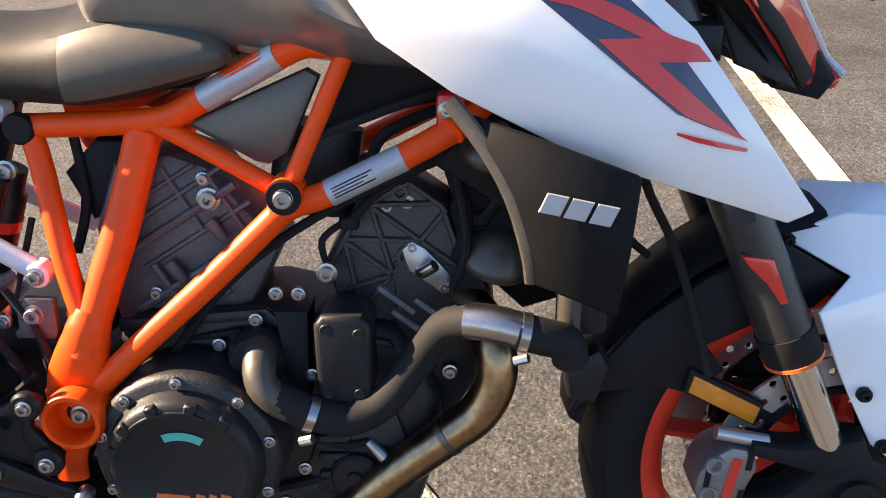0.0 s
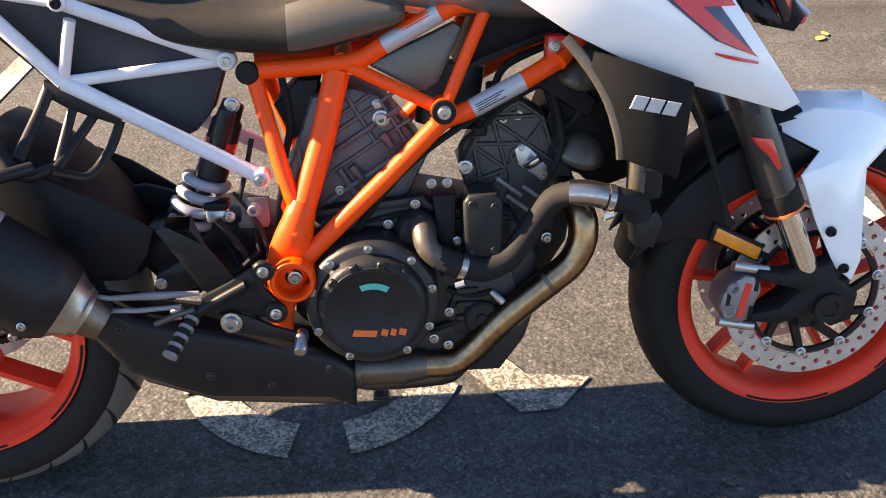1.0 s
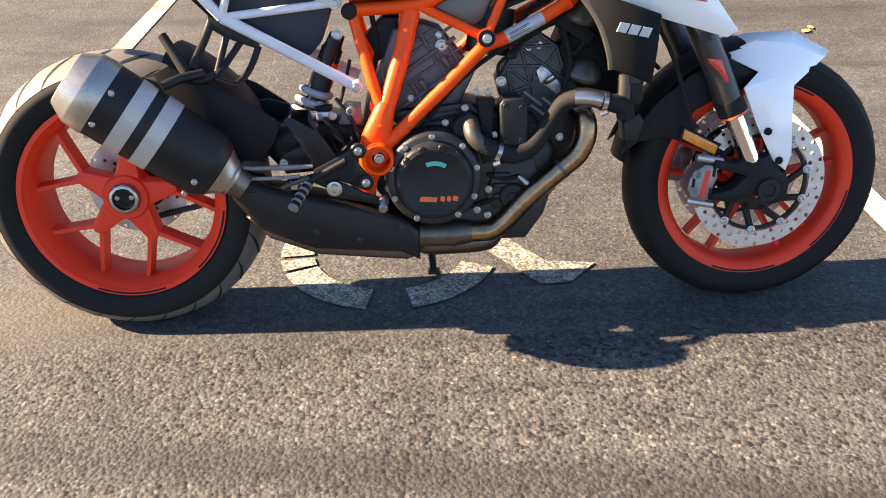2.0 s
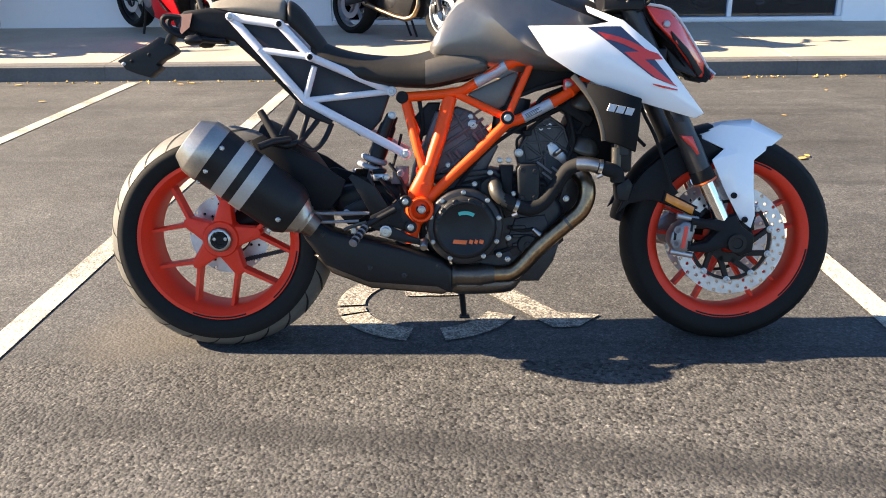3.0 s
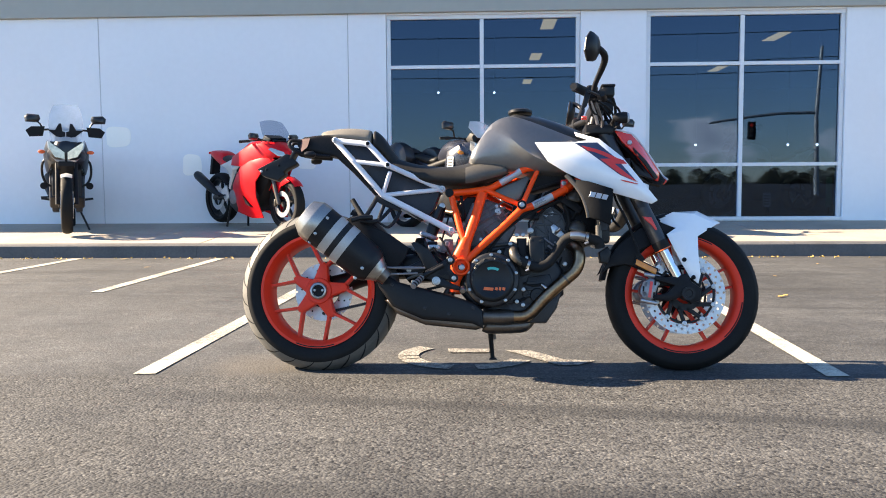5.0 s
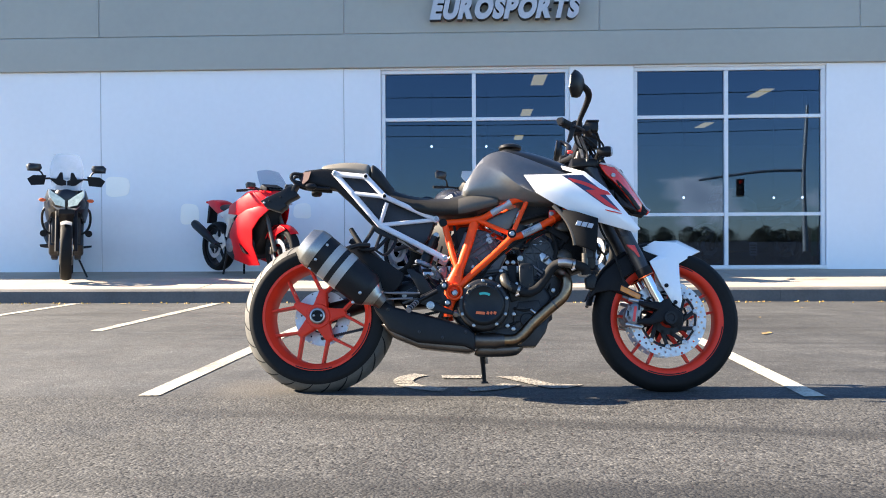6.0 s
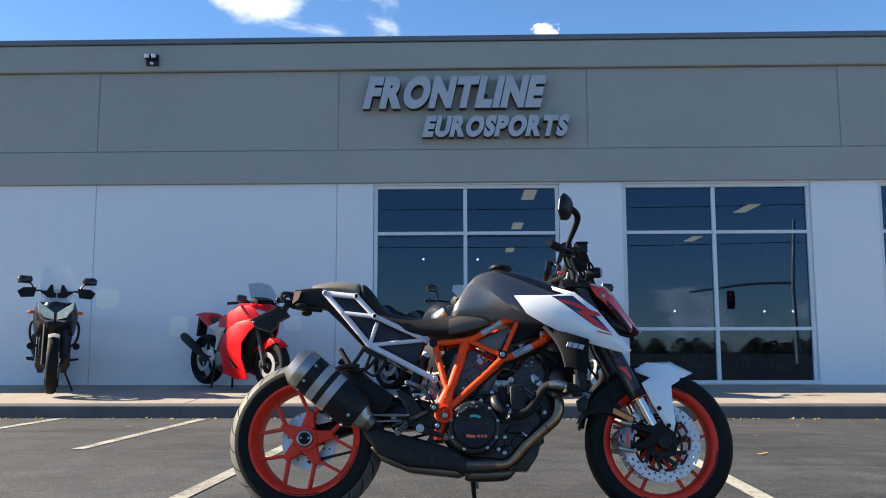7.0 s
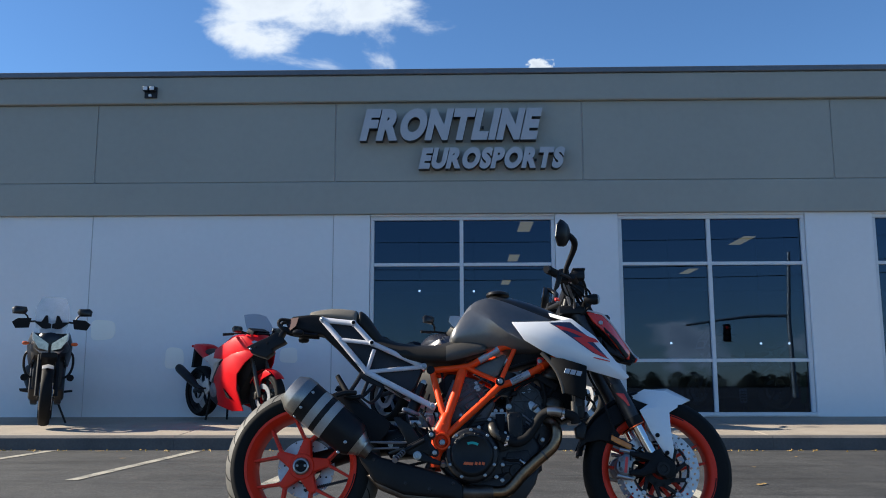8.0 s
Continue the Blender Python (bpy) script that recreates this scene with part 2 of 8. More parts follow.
M_FRAME = mat("orange powder coat", (0.89, 0.070, 0.003), (0.83, 0.060, 0.003), 10, 0.45, 0, 0.12, 700, spec=0.28)
M_RIM = mat("orange wheel paint", (0.75, 0.042, 0.016), (0.66, 0.035, 0.014), 12, 0.48, 0, 0.1, 500, spec=0.3)
M_WHITE = mat("white gloss plastic", (0.80, 0.81, 0.82), (0.77, 0.78, 0.80), 5, 0.24, 0, 0, coat=0.5)
M_SUBF = mat("white powder coat", (0.64, 0.635, 0.67), (0.57, 0.565, 0.60), 14, 0.36, 0, 0.12, 700)
M_BLACK = mat("black moulded plastic", (0.014, 0.014, 0.0155), (0.009, 0.009, 0.010), 9, 0.50, 0, 0.25, 900, spec=0.13)
M_SHROUD = mat("deep black plastic", (0.0075, 0.0075, 0.008), (0.005, 0.005, 0.0055), 9, 0.55, 0, 0.2, 900, spec=0.12)
M_PANEL = mat("dark blue-grey plastic", (0.028, 0.032, 0.042), (0.02, 0.023, 0.03), 9, 0.55, 0, 0.25, 900, spec=0.3)
M_SATIN = mat("satin black paint", (0.013, 0.013, 0.0145), (0.008, 0.008, 0.009), 12, 0.40, 0.0, 0.1, 500, spec=0.22)
M_RUBBER = mat("black rubber", (0.016, 0.016, 0.017), (0.011, 0.011, 0.011), 8, 0.72, 0, 0.3, 600, spec=0.15)
M_TYRE = mat("tyre rubber", (0.013, 0.013, 0.013), (0.009, 0.009, 0.009), 6, 0.66, 0, 0.25, 400, spec=0.13)
# Paler than the tyre: dust, and the sun on the rear tread, as colour.
M_TREAD = mat("dusty tread rubber in sunlit tone", (0.12, 0.115, 0.102), (0.085, 0.081, 0.073), 7, 0.6, 0, 0.3, 350, spec=0.4)
M_TANK = mat("graphite metallic paint", (0.192, 0.188, 0.182), (0.164, 0.160, 0.155), 4, 0.34, 0.6, 0, coat=0.3)
M_SEAT = mat("grained seat vinyl", (0.021, 0.0195, 0.017), (0.013, 0.012, 0.011), 7, 0.5, 0, 0.18, 800, spec=0.18)
M_TANKTOP = mat("dark graphite paint", (0.035, 0.033, 0.030), (0.024, 0.023, 0.021), 6, 0.3, 0.3, 0, coat=0.2)
M_SEAT2 = mat("grey suede seat cover", (0.16, 0.145, 0.12), (0.12, 0.11, 0.092), 9, 0.8, 0, 0.4, 500)
M_ENGINE = mat("dark engine casting", (0.024, 0.024, 0.026), (0.014, 0.014, 0.016), 16, 0.45, 0.3, 0.4, 380)
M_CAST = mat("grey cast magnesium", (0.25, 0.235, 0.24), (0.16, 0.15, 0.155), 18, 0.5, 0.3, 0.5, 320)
# Darker tones of M_CAST for the rear and the front cylinder.
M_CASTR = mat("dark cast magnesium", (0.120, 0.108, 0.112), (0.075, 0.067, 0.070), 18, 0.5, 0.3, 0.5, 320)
M_CASTF = mat("dark cast alloy", (0.060, 0.058, 0.058), (0.036, 0.035, 0.036), 18, 0.42, 0.3, 0.5, 320)
# Paler vinyl: the lit sheen of the seat flanks put in colour.
M_SEATSIDE = mat("seat vinyl with painted sheen", (0.074, 0.066, 0.055), (0.056, 0.050, 0.042), 7, 0.42, 0, 0.15, 800, spec=0.4)
M_COVER = mat("satin engine cover", (0.018, 0.019, 0.021), (0.012, 0.013, 0.014), 20, 0.42, 0.1, 0.3, 520, spec=0.24)
M_STEEL = mat("bare steel", (0.42, 0.41, 0.40), (0.30, 0.295, 0.29), 30, 0.3, 1.0)
M_ALUM = mat("satin aluminium", (0.52, 0.52, 0.53), (0.42, 0.42, 0.43), 16, 0.38, 0.9, 0.1, 500)
M_CHROME = mat("polished fork chrome", (0.78, 0.76, 0.73), (0.70, 0.68, 0.65), 10, 0.12, 1.0, spread=0.04)
M_DISC = mat("ground brake disc steel", (0.56, 0.565, 0.58), (0.44, 0.445, 0.46), 40, 0.36, 0.75, 0.2, 900)
M_HEADER = mat("heat-tinted exhaust steel", (0.46, 0.29, 0.15), (0.20, 0.135, 0.09), 7, 0.30, 1.0, 0.05, 200)
M_COLLECT = mat("dark exhaust steel", (0.17, 0.14, 0.115), (0.10, 0.085, 0.075), 12, 0.4, 0.9, 0.1, 200)
M_CANCAP = mat("brushed silencer cap", (0.40, 0.385, 0.355), (0.30, 0.29, 0.27), 14, 0.34, 0.9, 0.1, 300)
M_CANBAND = mat("pale silencer stripe", (0.42, 0.41, 0.39), (0.34, 0.335, 0.32), 12, 0.4, 0.3)
M_SPRING = mat("white spring enamel", (0.27, 0.285, 0.325), (0.19, 0.205, 0.24), 14, 0.35)
M_FORK = mat("grey anodised fork tube", (0.045, 0.045, 0.048), (0.032, 0.032, 0.035), 10, 0.38, 0.5)
M_REDLENS = mat("red lamp lens", (0.80, 0.035, 0.018), (0.62, 0.024, 0.013), 18, 0.16, 0, 0, coat=0.6)
M_AMBER = mat("amber reflector", (0.75, 0.24, 0.012), (0.60, 0.17, 0.01), 60, 0.25, 0, 0.5, 900, coat=0.5)
M_NAVY = mat("navy decal", (0.035, 0.045, 0.095), (0.028, 0.036, 0.08), 10, 0.3, 0, coat=0.4)
M_RED = mat("red decal", (0.72, 0.035, 0.025), (0.62, 0.028, 0.02), 10, 0.3, 0, coat=0.4)
M_SILVER = mat("silver decal", (0.42, 0.43, 0.46), (0.35, 0.36, 0.39), 20, 0.4, 0.3)
M_ORANGED = mat("orange print", (0.80, 0.14, 0.03), None, 20, 0.45)
M_TEAL = mat("teal print", (0.04, 0.42, 0.36), None, 20, 0.45)
M_BRONZE = mat("brown horn lacquer", (0.092, 0.082, 0.068), (0.062, 0.056, 0.047), 12, 0.42, 0.5)
M_MIRROR = mat("mirror glass", (0.82, 0.84, 0.86), (0.80, 0.82, 0.84), 4, 0.03, 1.0, spread=0.01)

M_CALIPER = mat("grey anodised caliper", (0.24, 0.24, 0.25), (0.17, 0.17, 0.18), 22, 0.36, 0.7, 0.1, 500)
M_TAILLENS = mat("dark red tail lens", (0.060, 0.005, 0.005), (0.040, 0.004, 0.004), 18, 0.4, 0, 0, spec=0.3)
M_SIDECOVER = mat("dark grey side cover", (0.13, 0.122, 0.107), (0.10, 0.094, 0.084), 8, 0.4, 0.4, 0.1, 500)

# ---- mesh helpers ----
def done(bm, name, material, smooth=False, flat_angle=40):
    me = bpy.data.meshes.new(name)
    bmesh.ops.recalc_face_normals(bm, faces=bm.faces)
    if smooth:
        lim = radians(flat_angle)
        for f in bm.faces:
            f.smooth = True
        for e in bm.edges:
            if len(e.link_faces) == 2 and e.calc_face_angle(0) > lim:
                e.smooth = False
    bm.to_mesh(me)
    bm.free()
    me.materials.append(material)
    return me


def part(name, bm, material, parent, label="", smooth=True, m=None):
    """Links a bmesh as one mesh object under a thing or a part."""
    ob = new(name, done(bm, name, material, smooth))
    ob.parent = parent
    if m is not None:
        ob.matrix_basis = m
    return tagged(ob, label=label)


def thing(name, label, category, m=None, group="", kind=""):
    ob = new(name)
    ob.empty_display_size = 0.1
    if m is not None:
        ob.matrix_basis = m
    return tagged(ob, label, category, group, kind)


def box(x0, y0, z0, x1, y1, z1, bevel=0.0, bm=None, segs=1):
    """A box, with its edges rounded off."""
    bm = bm or bmesh.new()
    r = bmesh.ops.create_cube(bm, size=1)
    for v in r["verts"]:
        v.co = ((x0 + x1) / 2 + v.co.x * (x1 - x0), (y0 + y1) / 2 + v.co.y * (y1 - y0), (z0 + z1) / 2 + v.co.z * (z1 - z0))
    if bevel:
        edges = list({e for v in r["verts"] for e in v.link_edges})
        bmesh.ops.bevel(bm, geom=edges, offset=bevel, segments=segs, affect="EDGES", profile=0.5)
    return bm


def slab(pts, y0, y1, bevel=0.0, bm=None, segs=2):
    """A plate with the outline pts (x, z), between y0 and y1."""
    bm = bm or bmesh.new()
    a = [bm.verts.new((x, y0, z)) for x, z in pts]
    b = [bm.verts.new((x, y1, z)) for x, z in pts]
    n = len(pts)
    faces = [bm.faces.new(a), bm.faces.new(b[::-1])] + [bm.faces.new((a[i], a[(i + 1) % n], b[(i + 1) % n], b[i])) for i in range(n)]
    bmesh.ops.recalc_face_normals(bm, faces=faces)
    if bevel:
        edges = list({e for f in faces[:2] for e in f.edges})
        bmesh.ops.bevel(bm, geom=edges, offset=bevel, segments=segs, affect="EDGES", profile=0.5, clamp_overlap=True)
    return bm


def tube(pts, r, segs=12, bm=None, soft=0, flat=1.0):
    """A tube along pts. r: one radius or one a point; soft: rounds the way; flat: squeezes it across."""
    bm = bm or bmesh.new()
    pts = [Vector(p) for p in pts]
    rs = list(r) if isinstance(r, (list, tuple)) else [r] * len(pts)
    if soft and len(pts) > 2:
        out, ro = [], []
        for i in range(len(pts) - 1):
            p0, p1, p2, p3 = pts[max(i - 1, 0)], pts[i], pts[i + 1], pts[min(i + 2, len(pts) - 1)]
            for k in range(soft):
                t = k / soft
                out.append(0.5 * (2 * p1 + (p2 - p0) * t + (2 * p0 - 5 * p1 + 4 * p2 - p3) * t * t + (3 * p1 - p0 - 3 * p2 + p3) * t ** 3))
                ro.append(rs[i] + (rs[i + 1] - rs[i]) * t)
        pts, rs = out + [pts[-1]], ro + [rs[-1]]
    d = (pts[1] - pts[0]).normalized()
    n = d.cross(Vector((0, 1, 0)))
    n = (n if n.length > 0.1 else d.cross(Vector((1, 0, 0)))).normalized()
    rings = []
    for i, p in enumerate(pts):
        a = (pts[i] - pts[i - 1]).normalized() if i else d
        b = (pts[i + 1] - pts[i]).normalized() if i < len(pts) - 1 else a
        t = (a + b).normalized()
        n = (n - t * n.dot(t)).normalized()
        w = t.cross(n)
        mitre = 1 / max(0.6, math.cos(a.angle(b, 0) / 2))
        rings.append([bm.verts.new(p + (n * math.cos(q) + w * math.sin(q) * flat) * rs[i] * mitre) for q in (2 * math.pi * k / segs for k in range(segs))])
    for a, b in zip(rings, rings[1:]):
        for k in range(segs):
            bm.faces.new((a[k], a[(k + 1) % segs], b[(k + 1) % segs], b[k]))
    bm.faces.new(rings[0][::-1])
    bm.faces.new(rings[-1])
    return bm


def lathe(profile, segs=48, c=(0, 0, 0), axis="Y", bm=None, a0=0.0, a1=360.0, closed=False):
    """Turns a profile of (along, radius) about an axis through c. closed: the profile is a loop."""
    bm = bm or bmesh.new()
    full = abs(a1 - a0) >= 359.9
    steps = segs if full else segs + 1
    rings = []
    for k in range(steps):
        q = radians(a0 + (a1 - a0) * k / segs)
        ring = []
        for y, r in profile:
            u, v = r * math.cos(q), r * math.sin(q)
            p = {"Y": (u, y, v), "X": (y, u, v), "Z": (u, v, y)}[axis]
            ring.append(bm.verts.new((c[0] + p[0], c[1] + p[1], c[2] + p[2])))
        rings.append(ring)
    n = len(profile)
    for k in range(steps if full else steps - 1):
        a, b = rings[k], rings[(k + 1) % steps]
        for i in range(n if closed else n - 1):
            j = (i + 1) % n
            bm.faces.new((a[i], a[j], b[j], b[i]))
    if not full and closed:
        bm.faces.new(rings[0])
        bm.faces.new(rings[-1][::-1])
    if not closed:
        for i in (0, n - 1):
            if profile[i][1] > 1e-5 and full:
                bm.faces.new([r[i] for r in rings])
    bmesh.ops.remove_doubles(bm, verts=bm.verts, dist=1e-6)
    return bm


def loft(rings, bm=None, cap=True, close=True):
    """Skins rings of equal length."""
    bm = bm or bmesh.new()
    vs = [[bm.verts.new(p) for p in r] for r in rings]
    n = len(rings[0])
    for a, b in zip(vs, vs[1:]):
        for k in range(n if close else n - 1):
            bm.faces.new((a[k], a[(k + 1) % n], b[(k + 1) % n], b[k]))
    if cap and close:
        bm.faces.new(vs[0][::-1])
        bm.faces.new(vs[-1])
    return bm


def shell(verts, faces, thick, parent, name, material, label="", bevel=0.004, sub=0, m=None):
    """A panel of the given thickness with rounded rims."""
    bm = bmesh.new()
    vs = [bm.verts.new(v) for v in verts]
    for f in faces:
        bm.faces.new([vs[i] for i in f])
    ob = part(name, bm, material, parent, label, m=m)
    s = ob.modifiers.new("thickness", "SOLIDIFY")
    s.thickness, s.offset = thick, 0
    if bevel:
        b = ob.modifiers.new("rim", "BEVEL")
        b.width, b.segments, b.limit_method, b.angle_limit = bevel, 2, "ANGLE", radians(35)
    if sub:
        u = ob.modifiers.new("round", "SUBSURF")
        u.levels = u.render_levels = sub
    return ob


def mirrored(pts):
    return [(x, -y, z) for x, y, z in pts]


# ---- setting: ground, markings, pavement ----
bm = bmesh.new()
bmesh.ops.create_grid(bm, x_segments=1, y_segments=1, size=300)
ground = tagged(new("ground", done(bm, "ground", M_ASPHALT)), "worn grey asphalt of a parking lot, coarser in the lane", "ground", kind="structure")


def marking(name, polys, label, z=0.004, material=M_PAINT):
    bm = bmesh.new()
    for poly in polys:
        a = [bm.verts.new((x, y, 0)) for x, y in poly]
        bm.faces.new(a)
    ob = new(name, done(bm, name, material))
    ob.location.z = z
    return tagged(ob, label, "road marking", kind="structure")


def stall_line(x, y0, y1, label):
    """A stall line: x is its left edge at y = -0.15; all lines slant to fit the camera's view."""
    a, b = x + 0.019 * (y0 + 0.15), x + 0.019 * (y1 + 0.15)
    marking("parking_line", [[(a, y0), (a + 0.088, y0 + 0.008), (b + 0.1, y1), (b, y1)]], label)


stall_line(-1.462, -0.15, 5.2, "long worn pale stall line painted on asphalt")
stall_line(1.238, -0.145, 5.2, "long worn pale stall line painted on asphalt")
stall_line(-2.868, 2.43, 5.15, "short worn pale stall line painted on asphalt")
stall_line(-4.34, 2.43, 5.15, "short worn pale stall line painted on asphalt")


def arc_poly(cx, cy, r0, r1, a0, a1, n=20):
    q = [radians(a0 + (a1 - a0) * k / n) for k in range(n + 1)]
    return [(cx + r1 * math.cos(a), cy + r1 * math.sin(a)) for a in q] + [(cx + r0 * math.cos(a), cy + r0 * math.sin(a)) for a in q[::-1]]


SYMBOL = [arc_poly(-0.15, 0.245, 0.205, 0.295, 136, 184, 8), arc_poly(-0.15, 0.245, 0.205, 0.295, 188, 199, 3), arc_poly(-0.15, 0.245, 0.205, 0.295, 202, 258, 10), arc_poly(-0.15, 0.245, 0.205, 0.295, 281, 338, 10),
          [(-0.235, 0.39), (-0.045, 0.385), (-0.05, 0.305), (-0.225, 0.30)], [(0.02, 0.36), (0.135, 0.355), (0.265, 0.155), (0.395, 0.135), (0.315, 0.045), (0.235, 0.04)]]
marking("stall_symbol", SYMBOL, "worn pale ring-shaped stall symbol painted on asphalt", 0.005, M_OLDPAINT)

KERB_Y, WALL_Y = 5.25, 7.70
pavement = thing("pavement", "raised concrete pavement before the building", "pavement", kind="structure")
for i in range(14):
    x0 = -21 + 3 * i
    bm = bmesh.new()
    sec = [(KERB_Y + 0.16, 0.0), (KERB_Y + 0.16, 0.140), (WALL_Y, 0.240), (WALL_Y, 0.0)]
    loft([[(x, y, z) for y, z in sec] for x in (x0 + 0.004, x0 + 2.996)], bm)
    bmesh.ops.bevel(bm, geom=bm.edges[:], offset=0.005, segments=1, affect="EDGES")
    part("slab", bm, M_CONCRETE, pavement, smooth=False)
kerb = thing("kerb", "dark concrete kerb along the pavement", "kerb", kind="structure")
for i in range(14):
    x0 = -21 + 3 * i
    bm = bmesh.new()
    sec = [(KERB_Y, 0.0), (KERB_Y + 0.012, 0.118), (KERB_Y + 0.035, 0.135), (KERB_Y + 0.158, 0.141), (KERB_Y + 0.158, 0.0)]
    loft([[(x, y, z) for y, z in sec] for x in (x0 + 0.001, x0 + 2.999)], bm)
    part("kerb_stone", bm, M_KERB, kerb, smooth=False)

# ---- setting: the building ----
Z0, ZB, ZS, ZC, ZT = 0.240, 2.882, 3.325, 4.415, 4.785
WINDOWS = [(-1.300, 1.145), (1.975, 4.420), (5.297, 7.69), (8.59, 10.98)]
WZ0, WZ1 = 0.248, 2.860
wall = thing("wall_front", "pale painted shopfront wall with window openings", "wall", kind="structure")
cols, x = [], -16.0
for a in (-14.7, -11.5, -8.25, -5.02, -1.79, -1.300):
    cols.append((x, a))
    x = a
for (a, b), nxt in zip(WINDOWS, [w[0] for w in WINDOWS[1:]] + [16.0]):
    cols.append((b, nxt))
for a, b in cols:
    part("wall_panel", box(a + 0.004, WALL_Y, Z0 - 0.3, b - 0.004, WALL_Y + 0.2, ZB, 0.004), M_WALL, wall, smooth=False)
part("wall_backing", box(-16, WALL_Y + 0.012, Z0 - 0.3, -1.32, WALL_Y + 0.19, ZB - 0.002), M_JOINT, wall, smooth=False)
for a, b in WINDOWS:
    part("window_head", box(a, WALL_Y + 0.002, WZ1, b, WALL_Y + 0.2, ZB), M_WALL, wall, smooth=False)
    part("window_base", box(a, WALL_Y + 0.002, Z0 - 0.3, b, WALL_Y + 0.2, WZ0), M_WALL, wall, smooth=False)

band = thing("wall_band", "grey stucco band over the shop windows", "wall", kind="structure")
part("lower_strip", box(-16, WALL_Y - 0.05, ZB + 0.001, 16, WALL_Y + 0.2, ZS - 0.006, 0.008), M_BAND, band, smooth=False)
xs = [-16, -14.6, -11.4, -8.2, -5.015, -1.775, 1.53, 4.83, 8.1, 11.4, 16]
for a, b in zip(xs, xs[1:]):
    part("stucco_panel", box(a + 0.006, WALL_Y - 0.04, ZS + 0.003, b - 0.006, WALL_Y + 0.2, ZC - 0.004, 0.006), M_BAND, band, smooth=False)
part("joint_backing", box(-16, WALL_Y - 0.025, ZB + 0.05, 16, WALL_Y + 0.19, ZC), M_JOINT, band, smooth=False)
part("cornice", box(-16, WALL_Y - 0.10, ZC, 16, WALL_Y + 0.2, ZT, 0.012), M_BAND, band, smooth=False)
part("coping", box(-16.02, WALL_Y - 0.13, ZT, 16.02, WALL_Y + 0.25, ZT + 0.075, 0.008), M_COPING, band, "dark metal roof edge", smooth=False)

shop = thing("building_shell", "closed shell of the low shop building", "building", kind="structure")
part("side_wall", box(-16, WALL_Y + 0.201, 0, -15.8, 22, ZT), M_WALL, shop, smooth=False)
part("side_wall", box(15.8, WALL_Y + 0.201, 0, 16, 22, ZT), M_WALL, shop, smooth=False)
part("back_wall", box(-16, 22.001, 0, 16, 22.2, ZT), M_WALL, shop, smooth=False)
part("roof", box(-15.9, WALL_Y + 0.1, ZT - 0.25, 15.9, 22, ZT - 0.05), M_COPING, shop, smooth=False)
tagged(new("floor", done(box(-15.7, WALL_Y + 0.205, 0.1, 15.7, 21.8, 0.240), "floor", M_INTF)), "dark polished showroom floor, dimness in its colour", "floor", kind="structure")
tagged(new("ceiling", done(box(-15.7, WALL_Y + 0.205, 3.3, 15.7, 21.8, 3.4), "ceiling", M_INT)), "showroom ceiling with dimness in its colour", "ceiling", kind="structure")
tagged(new("wall_back", done(box(-15.7, 21.6, 0.24, 15.7, 21.79, 3.3), "wall_back", M_INT)), "showroom back wall with dimness in its colour", "wall", kind="structure")

for i, (a, b) in enumerate(WINDOWS):
    win = thing("window_%d" % (i + 1), "tall six-pane shop window with pale frames, reflecting the sky", "window", kind="structure")
    mid = (a + b) / 2 - (0.013 if i == 0 else 0.034)
    F, yf = 0.05, WALL_Y + 0.03
    part("window_frame", box(a, yf, WZ1 - F, b, yf + 0.1, WZ1, 0.004), M_ALU, win, smooth=False)
    part("window_sill", box(a - 0.0, WALL_Y - 0.02, WZ0, b, yf + 0.1, WZ0 + 0.045, 0.004), M_ALU, win, smooth=False)
    for x0, x1 in ((a, a + F), (mid - F / 2, mid + F / 2), (b - F, b)):
        part("mullion", box(x0, yf + 0.002, WZ0 + 0.046, x1, yf + 0.098, WZ1 - F - 0.001, 0.004), M_ALU, win, smooth=False)
    for x0, x1 in ((a + F, mid - F / 2), (mid + F / 2, b - F)):
        for z in (0.952, 2.214):
            part("transom", box(x0 + 0.001, yf + 0.004, z - 0.022, x1 - 0.001, yf + 0.096, z + 0.022, 0.003), M_ALU, win, smooth=False)
        for z0, z1 in ((WZ0 + 0.046, 0.930), (0.974, 2.192), (2.236, WZ1 - F)):
            p = part("pane", box(x0, yf + 0.045, z0, x1, yf + 0.055, z1), M_GLASS, win, "dark reflecting glass", smooth=False)
            p.visible_shadow = False


# ---- the parked motorcycle: x runs forward, y to its left, z up ----
def ring_at(c, d, up, a, b, n=16):
    """An ellipse about c across the way d; a along up, b across."""
    d = Vector(d).normalized()
    u = Vector(up)
    u = (u - d * u.dot(d)).normalized()
    w = d.cross(u)
    return [Vector(c) + u * a * math.cos(q) + w * b * math.sin(q) for q in (2 * math.pi * k / n for k in range(n))]


def tyre_profile(r, w, rim):
    """(across, radius) of a motorcycle tyre, from bead to bead."""
    h = w / 2
    crown = [(-h * math.cos(q), r - (h * 0.62) * (1 - math.sin(q)) ** 1.0) for q in (radians(a) for a in range(12, 169, 12))]
    side = [(-h * 0.80, rim - 0.004), (-h * 0.93, rim + 0.012), (-h * 1.0, rim + (r - rim) * 0.42)]
    return side + crown + [(-y, q) for y, q in side[::-1]]


def crown_r(y, r, w):
    h = w / 2
    s = math.sqrt(max(0.0, 1 - (y / h) ** 2))
    return r - h * 0.62 * (1 - s)


